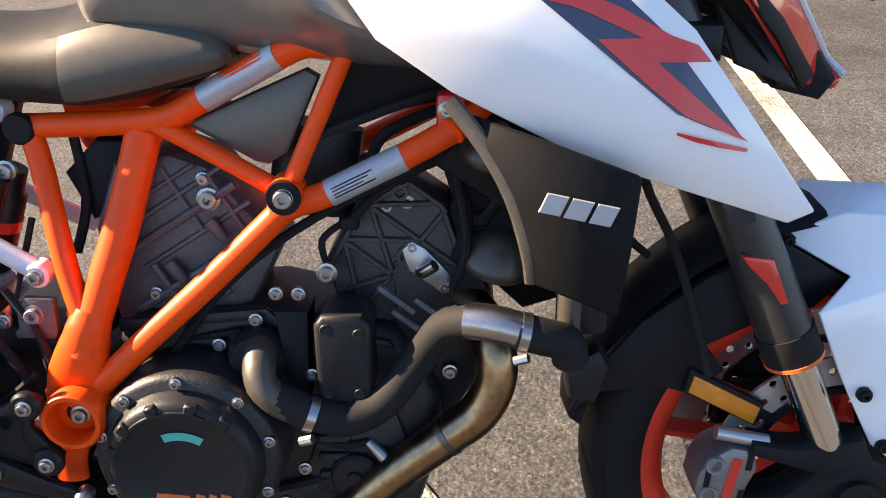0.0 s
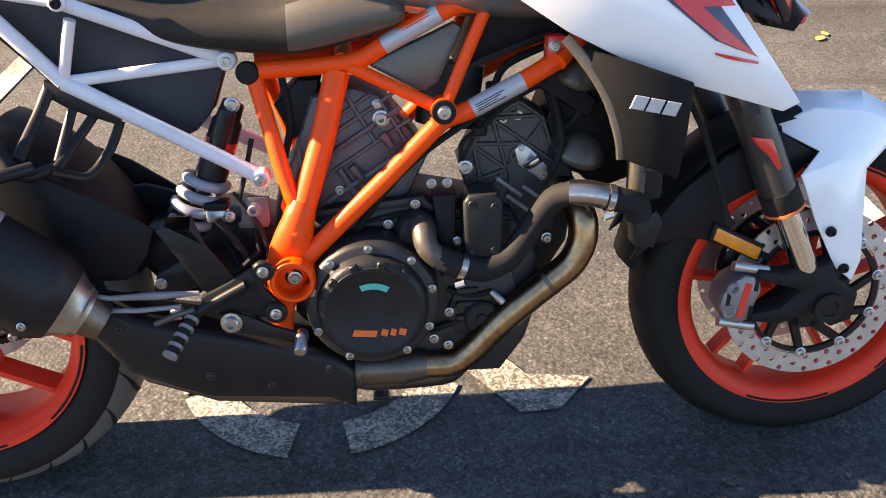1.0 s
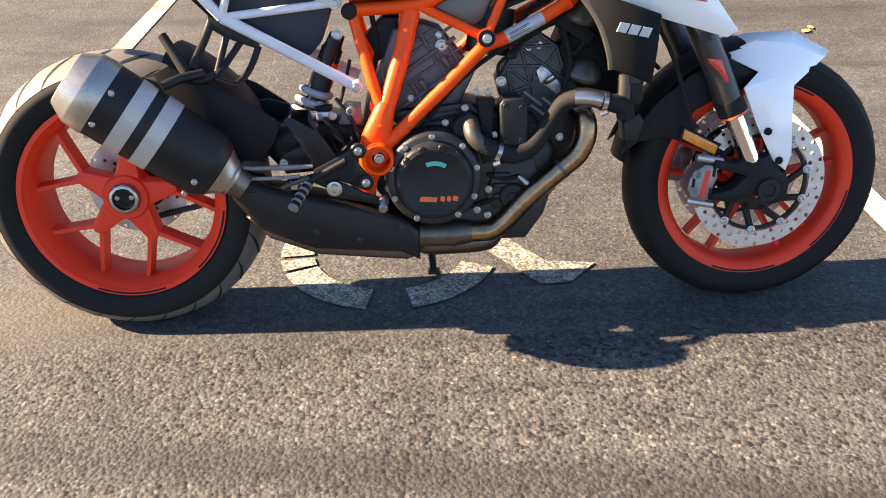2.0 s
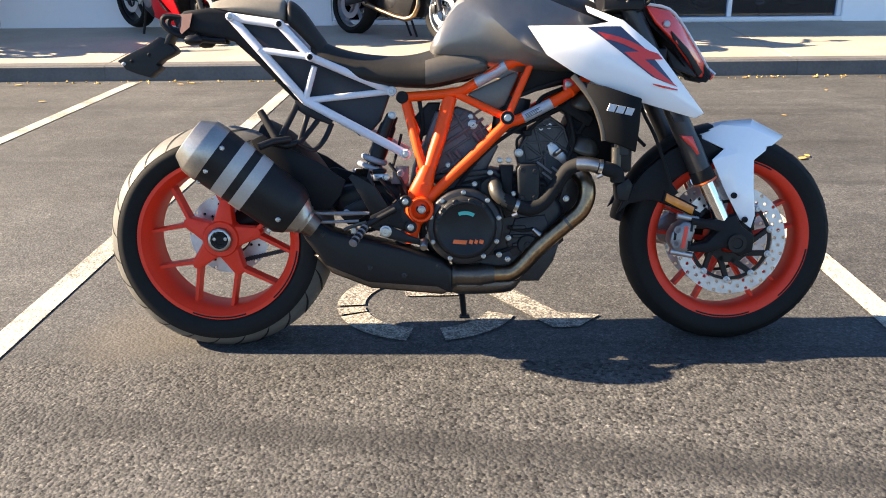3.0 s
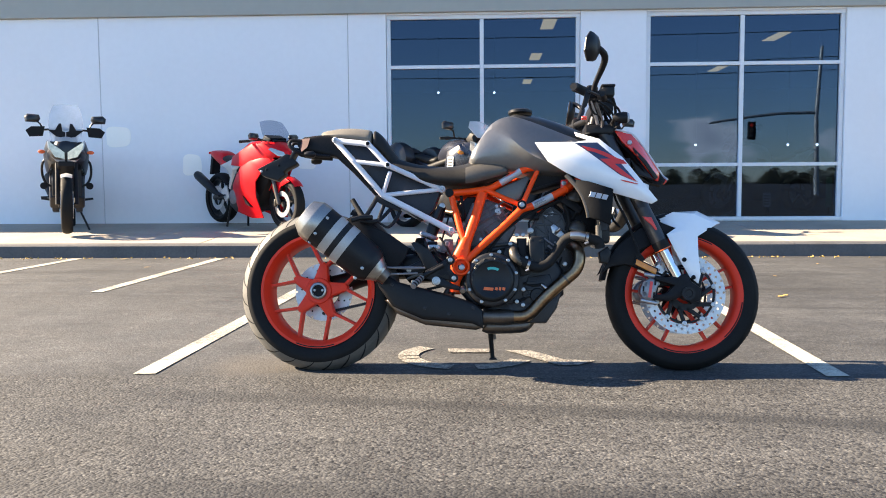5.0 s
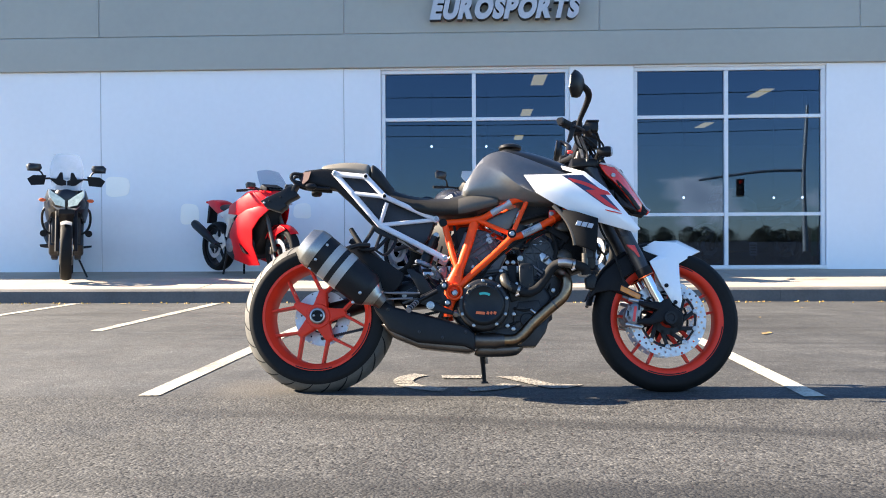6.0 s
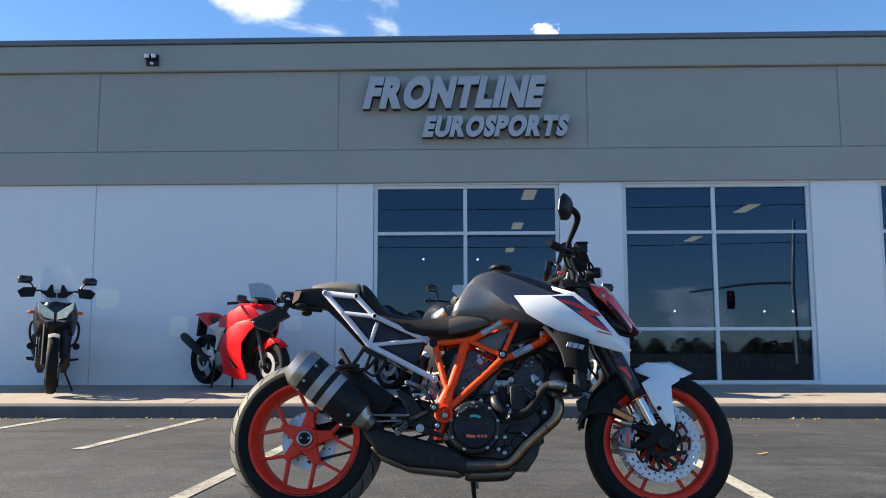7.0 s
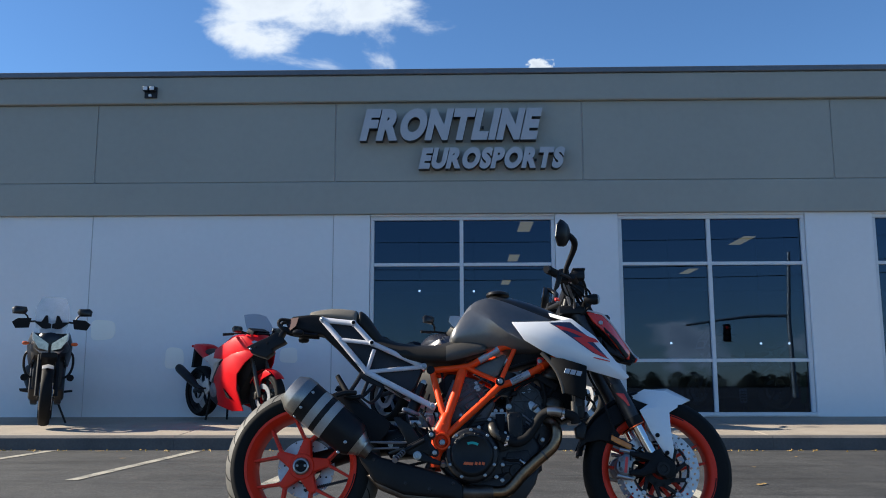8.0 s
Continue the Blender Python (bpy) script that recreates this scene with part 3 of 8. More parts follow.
def tyre_parts(parent, r, w, rim, grooves, tread):
    prof = tyre_profile(r, w, rim)
    tyre = part("tyre", lathe(prof + [(w * 0.36, rim - 0.006), (-w * 0.36, rim - 0.006)], 96, closed=True), M_TYRE, parent, "black sports tyre")
    h = w / 2
    band = [(-h * 0.93 + h * 1.86 * k / 16, 0) for k in range(17)]
    bm = lathe([(y, crown_r(y, r, w) + 0.0012) for y, _ in band], 96)
    for f in [f for f in bm.faces if len(f.verts) > 4]:
        bm.faces.remove(f)
    part("tread", bm, tread, tyre, "tread band")
    bm = bmesh.new()
    for k in range(grooves):
        for s in (-1, 1):
            base = 360 / grooves * (k + (0.5 if s > 0 else 0))
            pts = [(s * h * (0.10 + 0.84 * i / 7), radians(base + 13 * (i / 7) ** 1.6)) for i in range(8)]
            last = None
            for i, (y, q) in enumerate(pts):
                wid = 0.013 * math.sin(math.pi * (i + 0.6) / 8.2) / r
                rr = crown_r(y, r, w) + 0.0022
                pair = [bm.verts.new((rr * math.cos(q + e), y, rr * math.sin(q + e))) for e in (-wid / 2, wid / 2)]
                if last:
                    bm.faces.new((last[0], last[1], pair[1], pair[0]))
                last = pair
    part("tread_groove", bm, M_RUBBER, tyre, "dark tread grooves")
    return tyre


def brake_disc(name, r0, r1, holes_at, parent, y, n=60, every=5):
    """A drilled disc: a polar grid in which chosen cells carry a round hole."""
    bm = bmesh.new()
    rows = len(holes_at)
    grid = [[bm.verts.new(((r0 + (r1 - r0) * j / rows) * math.cos(2 * math.pi * k / n), 0, (r0 + (r1 - r0) * j / rows) * math.sin(2 * math.pi * k / n)))
             for k in range(n)] for j in range(rows + 1)]
    for j in range(rows):
        for k in range(n):
            c = [grid[j][k], grid[j][(k + 1) % n], grid[j + 1][(k + 1) % n], grid[j + 1][k]]
            if holes_at[j] and (k + j * 2) % every == 0:
                mid = sum((v.co for v in c), Vector()) / 4
                size = (r1 - r0) / rows * 0.42
                d0 = (c[0].co - mid).normalized()
                side = Vector((0, 1, 0)).cross(d0)
                if side.dot(c[1].co - mid) < 0:
                    side = -side
                o = [bm.verts.new(mid + (d0 * math.cos(q) + side * math.sin(q)) * size) for q in (radians(-22.5 + 45 * i) for i in range(8))]
                for i in range(4):
                    bm.faces.new((c[i], c[(i + 1) % 4], o[(2 * i + 2) % 8], o[2 * i + 1]))
                    bm.faces.new((c[i], o[2 * i + 1], o[2 * i]))
            else:
                bm.faces.new(c)
    ob = part(name, bm, M_DISC, parent, "drilled steel brake disc", smooth=False, m=pose(0, y, 0))
    s = ob.modifiers.new("thickness", "SOLIDIFY")
    s.thickness, s.offset = 0.005, 0
    return ob


def spoke(a, b, wa, wb, da, db, bm):
    """A tapered bar from a to b: wa, wb wide in the wheel's plane, da, db deep across it."""
    a, b = Vector(a), Vector(b)
    d = (b - a).normalized()
    n = Vector((0, 1, 0)).cross(d).normalized()
    rings = []
    for p, w, e in ((a, wa, da), (a.lerp(b, 0.5), (wa + wb) * 0.47, (da + db) / 2), (b, wb, db)):
        rings.append([p + n * w * sx / 2 * k2 + Vector((0, 1, 0)) * e * sy / 2 for sx, sy, k2 in ((-1, -1, 0.7), (1, -1, 0.7), (1, 1, 1), (-1, 1, 1))])
    return loft(rings, bm)


def bolt(parent, x, y, z, r=0.006, material=None, side=-1, label=""):
    """A flanged socket bolt that looks sideways."""
    s = side
    prof = [(0.004 * -s, r * 1.35), (s * 0.001, r * 1.35), (s * 0.0016, r), (s * r * 0.8, r), (s * r * 0.9, r * 0.88), (s * r * 0.9, r * 0.45), (s * r * 0.35, r * 0.4), (s * r * 0.35, 0)]
    return part("bolt", lathe(prof, 12), material or M_STEEL, parent, label, m=pose(x, y, z))


LEAN = 9.5
bike = thing("motorcycle", "white and orange naked motorcycle leaning on its side stand", "motorcycle", pose(-0.014, -0.010, 0, -LEAN))

# -- rear wheel
rw = part("rear_wheel", lathe([(-0.088, 0.230), (-0.088, 0.219), (-0.075, 0.212), (-0.06, 0.200), (0.06, 0.200), (0.075, 0.212), (0.088, 0.219), (0.088, 0.230), (0.08, 0.226), (0.05, 0.207), (-0.05, 0.207), (-0.08, 0.226)], 96, closed=True),
          M_RIM, bike, "orange five-arm rear wheel", m=pose(-0.724, 0, 0.312))
tyre_parts(rw, 0.322, 0.19, 0.226, 24, M_TREAD)
star = []
for k in range(5):
    a = 9 + 72 * k
    for da, r in ((-8, 0.112), (0, 0.118), (8, 0.112), (17, 0.078), (36, 0.052), (55, 0.078)):
        star.append((r * math.cos(radians(a + da)), r * math.sin(radians(a + da))))
part("hub", slab(star, -0.058, -0.004, 0.008), M_RIM, rw)
for k in range(5):
    for d in (-21, 21):
        a, b = radians(9 + 72 * k + d * 0.20), radians(9 + 72 * k + d)
        part("spoke", spoke((0.104 * math.cos(a), -0.032, 0.104 * math.sin(a)), (0.203 * math.cos(b), -0.028, 0.203 * math.sin(b)), 0.015, 0.0125, 0.044, 0.046, bmesh.new()), M_RIM, rw)
part("hub_boss", lathe([(0.0, 0.055), (-0.058, 0.053), (-0.064, 0.049), (-0.064, 0.0)], 40), M_RIM, rw)
part("hub_nut", lathe([(-0.06, 0.036), (-0.070, 0.036), (-0.076, 0.034), (-0.078, 0.031), (-0.078, 0.026), (-0.068, 0.024), (-0.068, 0.0)], 12), M_STEEL, rw, "steel hub nut")
part("hub_cap", lathe([(-0.067, 0.0235), (-0.071, 0.0225), (-0.071, 0.015), (-0.0685, 0.013), (-0.0685, 0)], 32), M_BLACK, rw, "black hub cap")
for sx in (-1, 1):
    bolt(rw, 0.016 * sx, -0.0705, 0.002, 0.004)
brake_disc("brake_disc", 0.066, 0.12, (1, 0, 1, 0, 1), rw, 0.055, 55)
part("sprocket", lathe([(0.075, 0.06), (0.075, 0.108), (0.083, 0.108), (0.083, 0.06)], 60, closed=True), M_ENGINE, rw, "dark rear sprocket")

# -- front wheel
FW = (0.738, 0, 0.298)
fw = part("front_wheel", lathe([(-0.052, 0.234), (-0.052, 0.223), (-0.045, 0.212), (-0.035, 0.204), (0.035, 0.204), (0.045, 0.212), (0.052, 0.223), (0.052, 0.234), (0.046, 0.226), (0.03, 0.207), (-0.03, 0.207), (-0.046, 0.226)], 96, closed=True),
          M_RIM, bike, "orange thin-spoked front wheel", m=pose(*FW))
tyre_parts(fw, 0.302, 0.12, 0.229, 22, M_TYRE)
part("hub", lathe([(-0.05, 0.0), (-0.05, 0.034), (-0.03, 0.05), (0.03, 0.05), (0.05, 0.034), (0.05, 0.0)], 32), M_RIM, fw)
for k in range(5):
    for d in (-11, 11):
        a, b = radians(20 + 72 * k + d * 2.4), radians(20 + 72 * k + d)
        part("spoke", spoke((0.045 * math.cos(a), 0, 0.045 * math.sin(a)), (0.2 * math.cos(b), 0, 0.2 * math.sin(b)), 0.016, 0.0115, 0.028, 0.032, bmesh.new()), M_RIM, fw)
for y in (-0.068, 0.068):
    brake_disc("brake_disc", 0.120, 0.157, (1, 1, 1), fw, y, 80, 4)
    car = part("disc_carrier", lathe([(y - 0.0035, 0.038), (y - 0.0035, 0.066), (y + 0.0035, 0.066), (y + 0.0035, 0.038)], 40, closed=True), M_SATIN, fw, "black disc carrier")
    for k in range(10):
        a, q = radians(36 * k - 12), radians(36 * k + 15)
        part("carrier_arm", spoke((0.055 * math.cos(a), y, 0.055 * math.sin(a)), (0.112 * math.cos(q), y, 0.112 * math.sin(q)), 0.020, 0.017, 0.007, 0.007, bmesh.new()), M_SATIN, fw)
    part("carrier_ring", lathe([(y - 0.0035, 0.108), (y - 0.0035, 0.1165), (y + 0.0035, 0.1165), (y + 0.0035, 0.108)], 60, closed=True), M_SATIN, fw)
    for k in range(10):
        q = radians(36 * k + 15)
        bolt(fw, 0.116 * math.cos(q), y - 0.004 if y < 0 else y + 0.004, 0.116 * math.sin(q), 0.0075, M_ALUM, -1 if y < 0 else 1)
part("axle", tube([(0, -0.125, 0), (0, 0.125, 0)], 0.016), M_SATIN, fw)
for wheel, y, r in ((fw, -0.0523, 0.2285), (rw, -0.0883, 0.2245)):
    for a0, a1 in ((-112, -72), (-48, -8), (60, 100)):
        part("rim_print", lathe([(y, r - 0.0022), (y - 0.0006, r - 0.0022), (y - 0.0006, r + 0.0022), (y, r + 0.0022)], 16, a0=a0, a1=a1, closed=True), M_BLACK, wheel, "dark print bar on the rim")

# -- frame
def pivot_casting(y):
    """The smooth casting that carries the swingarm's pivot, thick about the pivot and slim below."""
    way = ((-0.121, 0.010, 0.512, 0.0190), (-0.124, 0.008, 0.500, 0.0225), (-0.130, 0.004, 0.480, 0.0255), (-0.143, 0, 0.437, 0.034), (-0.147, 0, 0.405, 0.039), (-0.163, 0, 0.359, 0.025), (-0.169, 0, 0.325, 0.0195), (-0.170, 0, 0.297, 0.019))
    side = -1 if y > 0 else 1
    bm = tube([(x, y + dy * side, z) for x, dy, z, r in way], [r for x, dy, z, r in way], 24, soft=4)
    for v in bm.verts:  # flatter about the pivot than where the tube enters
        if v.co.z < 0.50:
            v.co.y = y + (v.co.y - y) * (0.5 + 0.5 * max(0.0, min(1.0, (v.co.z - 0.42) / 0.08)))
    return bm


frame_ob = part("frame", pivot_casting(-0.168), M_FRAME, bike, "orange tubular trellis frame", m=pose(-0.004, 0.012, 0.0))
part("pivot_plate", pivot_casting(0.150), M_FRAME, frame_ob)


def both(fn):
    for s in (1, -1):
        fn(lambda p: (p[0], p[1] * s, p[2]), s)


TUBES = [([(-0.134, -0.172, 0.460), (-0.120, -0.160, 0.501), (-0.103, -0.148, 0.551), (-0.084, -0.134, 0.607), (-0.058, -0.112, 0.700)], 0.0195),
         ([(-0.128, -0.165, 0.495), (-0.146, -0.150, 0.545), (-0.161, -0.132, 0.604), (-0.175, -0.112, 0.655), (-0.186, -0.104, 0.700)], 0.0128),
         ([(-0.197, -0.102, 0.702), (-0.130, -0.110, 0.706), (-0.069, -0.117, 0.711), (-0.025, -0.124, 0.718), (0.012, -0.127, 0.738), (0.055, -0.134, 0.763), (0.097, -0.140, 0.785), (0.128, -0.140, 0.797), (0.166, -0.140, 0.796)], 0.0138)]
TUBES += [([(0.168, -0.140, 0.797), (0.137, -0.143, 0.728), (0.103, -0.152, 0.652)], 0.0098),
         ([(-0.040, -0.124, 0.710), (0.030, -0.134, 0.676), (0.090, -0.150, 0.648)], 0.0102),
         ([(-0.126, -0.172, 0.416), (-0.066, -0.170, 0.475), (0.011, -0.162, 0.545), (0.093, -0.152, 0.624)], 0.0146),
         ([(0.085, -0.152, 0.620), (0.108, -0.150, 0.632), (0.143, -0.146, 0.643), (0.222, -0.142, 0.682), (0.276, -0.138, 0.712)], 0.0146)]
for pts, r in TUBES:
    both(lambda f, s: part("frame_tube", tube([f(p) for p in pts], r, 16, soft=3 if len(pts) > 2 else 0), M_FRAME, frame_ob))
part("cross_tube", tube([(-0.05, -0.12, 0.715), (-0.05, 0.12, 0.715)], 0.014), M_FRAME, frame_ob)
part("cross_tube", tube([(-0.14, -0.15, 0.50), (-0.14, 0.15, 0.50)], 0.016), M_FRAME, frame_ob)
part("head_tube", tube([(0.40, 0, 0.99), (0.475, 0, 0.79)], 0.033, 20), M_SATIN, frame_ob, "black steering head")
both(lambda f, s: part("head_strut", tube([f((0.272, -0.136, 0.710)), f((0.36, -0.06, 0.775)), f((0.46, -0.02, 0.83))], 0.0146, 14, soft=3), M_FRAME, frame_ob))
part("sleeve", tube([(0.014, -0.1273, 0.7392), (0.097, -0.140, 0.785)], 0.0145, 20), M_SILVER, frame_ob, "silver data sticker")
part("sleeve", tube([(0.143, -0.146, 0.643), (0.222, -0.142, 0.682)], 0.0152, 20), M_SILVER, frame_ob, "silver data sticker with fine print")
SL0, SL1 = Vector((0.143, -0.146, 0.643)), Vector((0.222, -0.142, 0.682))
SLU = Vector((-0.44, 0, 0.90))
for k in range(4):
    off = Vector((0, -0.0150, 0)) + SLU * (0.006 - 0.0035 * k)
    part("print", tube([SL0.lerp(SL1, 0.08) + off, SL0.lerp(SL1, 0.62 - 0.07 * (k % 3)) + off], 0.0007, 4), M_BLACK, frame_ob)
part("plug", lathe([(0, 0.0175), (-0.006, 0.0175), (-0.009, 0.015), (-0.009, 0)], 28), M_BLACK, frame_ob, "black plug", m=pose(-0.192, -0.112, 0.702))
part("mount_boss", lathe([(0.02, 0.0195), (-0.014, 0.0195), (-0.014, 0.015), (0.0, 0.015)], 28), M_FRAME, frame_ob, m=pose(0.099, -0.152, 0.644))
part("mount_washer", lathe([(0, 0.0180), (-0.006, 0.0180), (-0.006, 0.0105), (0, 0.0105)], 28), M_BLACK, frame_ob, "black washer", m=pose(0.099, -0.166, 0.644))
bolt(frame_ob, 0.099, -0.170, 0.644, 0.0100)
part("pivot_boss", lathe([(0.03, 0.0355), (-0.016, 0.0355), (-0.020, 0.0325), (-0.020, 0.0275), (-0.017, 0.0262), (0.022, 0.0255), (0.022, 0.0)], 36), M_FRAME, frame_ob, m=pose(-0.142, -0.190, 0.396))
# Black disc stands for the shade inside the pivot recess.
part("pivot_seat", lathe([(0.020, 0.0222), (0.012, 0.0222), (0.012, 0.014), (0.004, 0.0135), (0.004, 0.0)], 28), M_BLACK, frame_ob, "black disc painting the shade in the pivot recess", m=pose(-0.142, -0.191, 0.396))
bolt(frame_ob, -0.140, -0.187, 0.394, 0.0085)
part("front_lug", box(0.256, -0.148, 0.703, 0.286, -0.115, 0.749, 0.006, segs=2), M_RED, frame_ob, "red front mounting lug")
bolt(frame_ob, 0.267, -0.149, 0.733, 0.007)
for x, z in ((-0.193, 0.418), (-0.175, 0.349)):
    bolt(frame_ob, x, -0.199, z, 0.008)

# -- subframe
NODE = dict(a=(-0.667, -0.085, 0.925), b=(-0.527, -0.118, 0.902), c=(-0.445, -0.124, 0.813), d=(-0.226, -0.084, 0.719), e=(-0.187, -0.125, 0.545),
            f=(-0.468, -0.095, 0.695), g=(-0.588, -0.100, 0.835), h=(-0.436, -0.118, 0.788))
BARS = [("a", "b", 0.012), ("b", "c", 0.0115), ("c", "d", 0.0108), ("a", "g", 0.012), ("g", "f", 0.0118), ("f", "e", 0.0125), ("g", "c", 0.009), ("h", "f", 0.0088), ("f", "d", 0.0092)]
sub = part("subframe", tube([NODE["f"], NODE["e"]], 0.0125, 14, flat=0.8), M_SUBF, bike, "white-painted lattice subframe")
both(lambda f, s: [part("subframe_bar", tube([f(NODE[a]), f(NODE[b])], r, 14, flat=0.75), M_SUBF, sub) for a, b, r in BARS if s < 0 or (a, b) != ("f", "e")])
for k, r, mt in (("a", 0.008, M_STEEL), ("b", 0.008, M_BLACK), ("c", 0.008, M_BLACK), ("d", 0.010, M_STEEL), ("e", 0.010, M_STEEL)):
    x, y, z = NODE[k]
    part("bar_eye", lathe([(0.012, r + 0.004), (-0.012, r + 0.004), (-0.015, r + 0.001), (-0.015, 0)], 24), M_SUBF, sub, m=pose(x, y, z))
    bolt(sub, x, y - 0.0155, z, r * 0.75, mt)
INSIDE = [(-0.66, 0.918), (-0.53, 0.895), (-0.45, 0.81), (-0.232, 0.715), (-0.262, 0.635), (-0.285, 0.61), (-0.32, 0.595), (-0.37, 0.635), (-0.468, 0.69), (-0.585, 0.83)]
both(lambda f, s: part("side_panel", slab(INSIDE, -0.062 * s, -0.044 * s, 0.004), M_PANEL, bike, "dark panel behind the lattice"))
TAIL = [(-0.832, 0.918), (-0.80, 0.944), (-0.73, 0.952), (-0.64, 0.945), (-0.56, 0.92), (-0.50, 0.86), (-0.42, 0.775), (-0.34, 0.72), (-0.34, 0.66), (-0.42, 0.645), (-0.50, 0.695), (-0.60, 0.80), (-0.665, 0.860), (-0.775, 0.884), (-0.825, 0.902)]
tail = part("tail_unit", slab(TAIL, -0.064, 0.064, 0.022, segs=3), M_BLACK, bike, "black tail unit")
both(lambda f, s: part("tail_lamp", loft([[f(p) for p in ((-0.832, -0.046, 0.934), (-0.772, -0.070, 0.936), (-0.782, -0.072, 0.898), (-0.808, -0.062, 0.880))],
                                          [f(p) for p in ((-0.830, -0.024, 0.930), (-0.776, -0.056, 0.932), (-0.785, -0.058, 0.900), (-0.806, -0.046, 0.884))]]), M_TAILLENS, tail, "dark red tail lamp lens"))
both(lambda f, s: part("tail_loop", tube([f((x, -0.052, z)) for x, z in ((-0.690, 0.862), (-0.760, 0.868), (-0.822, 0.880), (-0.856, 0.902), (-0.862, 0.920), (-0.848, 0.931), (-0.80, 0.925))], 0.0075, 8, soft=3), M_SATIN, tail))
part("tail_blade", slab([(-0.855, 0.905), (-0.82, 0.886), (-0.72, 0.870), (-0.69, 0.868), (-0.72, 0.878), (-0.82, 0.898)], -0.05, 0.05, 0.003), M_BLACK, tail)
holder = part("plate_holder", slab([(-0.996, 0.810), (-0.971, 0.824), (-0.939, 0.840), (-0.910, 0.852), (-0.893, 0.864), (-0.876, 0.875), (-0.857, 0.870), (-0.848, 0.857), (-0.838, 0.849), (-0.829, 0.837), (-0.836, 0.829), (-0.872, 0.811), (-0.886, 0.798), (-0.878, 0.792), (-0.882, 0.784), (-0.895, 0.776), (-0.908, 0.763), (-0.939, 0.772), (-0.974, 0.785), (-0.983, 0.799)], -0.052, 0.052, 0.005), M_SATIN, tail, "black number-plate holder under the tail")
part("holder_arm", slab([(-0.862, 0.856), (-0.856, 0.872), (-0.841, 0.891), (-0.830, 0.886), (-0.842, 0.866), (-0.848, 0.850)], -0.03, 0.03, 0.004), M_SATIN, holder)
for x, z in ((-0.905, 0.826), (-0.955, 0.808)):
    bolt(holder, x, -0.053, z, 0.004, M_BLACK)
part("reflector", box(-0.984, -0.056, 0.797, -0.972, -0.046, 0.806, 0.003), M_SILVER, holder, "small pale reflector")
both(lambda f, s: part("indicator", loft([ring_at(f((-0.765 - dx, -0.112, 0.862)), (1, 0, 0), (0, 0, 1), r * 0.75, r) for dx, r in ((-0.022, 0.008), (-0.014, 0.017), (0.008, 0.02), (0.022, 0.014))]), M_SATIN, tail, "small black indicator"))
both(lambda f, s: part("indicator_stem", tube([f((-0.765, -0.045, 0.888)), f((-0.765, -0.105, 0.866))], 0.006, 8), M_BLACK, tail))

# -- seats and tank
def body(stations, n=9):
    """Rings over the bike's middle: each station is x and its right-hand outline from the top down."""
    rings = []
    for x, pts in stations:
        right = [(x, -y, z) for y, z in pts]
        rings.append(right[::-1] + [(x, -y, z) for x, y, z in right[1:]])
    return loft(rings)


def rounded(ob, levels=2):
    u = ob.modifiers.new("round", "SUBSURF")
    u.levels = u.render_levels = levels
    return ob


def seat_station(x, w, top, edge, low):
    return (x, [(0, top), (w * 0.55, top - 0.006), (w * 0.9, top - 0.028), (w, (top + edge) / 2 - 0.01), (w * 0.97, edge), (w * 0.6, low), (0, low)])


rider = rounded(part("rider_seat", body([seat_station(x, w, t, e, e - 0.004) for x, w, t, e in ((-0.455, 0.06, 0.885, 0.83), (-0.44, 0.09, 0.872, 0.805), (-0.37, 0.108, 0.838, 0.766), (-0.28, 0.122, 0.822, 0.742), (-0.19, 0.13, 0.818, 0.732), (-0.142, 0.138, 0.828, 0.731), (-0.132, 0.141, 0.830, 0.730), (-0.11, 0.143, 0.838, 0.730), (-0.05, 0.147, 0.852, 0.742), (0.03, 0.148, 0.838, 0.768), (0.045, 0.14, 0.82, 0.775))]), M_SEAT, bike, "black grained rider seat"))
# The front flanks take the colour with the painted sheen.
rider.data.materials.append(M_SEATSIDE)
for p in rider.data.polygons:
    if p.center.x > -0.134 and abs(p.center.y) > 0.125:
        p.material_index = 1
pill = rounded(part("pillion_seat", body([seat_station(x, w, t, e, e - 0.003) for x, w, t, e in ((-0.735, 0.03, 0.966, 0.955), (-0.72, 0.062, 0.976, 0.95), (-0.62, 0.086, 0.990, 0.936), (-0.53, 0.094, 0.978, 0.915), (-0.515, 0.094, 0.974, 0.912))]), M_SEAT2, bike, "grey suede pillion seat"))
rounded(part("seat_hump", body([seat_station(x, w, t, e, e - 0.003) for x, w, t, e in ((-0.516, 0.092, 0.978, 0.908), (-0.50, 0.094, 0.974, 0.898), (-0.465, 0.092, 0.945, 0.862), (-0.43, 0.088, 0.885, 0.822), (-0.395, 0.085, 0.848, 0.79))]), M_SEAT, bike, "padded step of the seat"))

def tank_station(x, top, y1, z1, y2, z2, y3, z3, y4, z4):
    """One ring of the tank: crown, upper edge, side crease, flank, foot."""
    return (x, ((0, top), (y1, z1), (y2, z2), (y3, z3), (y4, z4), (0, z4 - 0.008)))


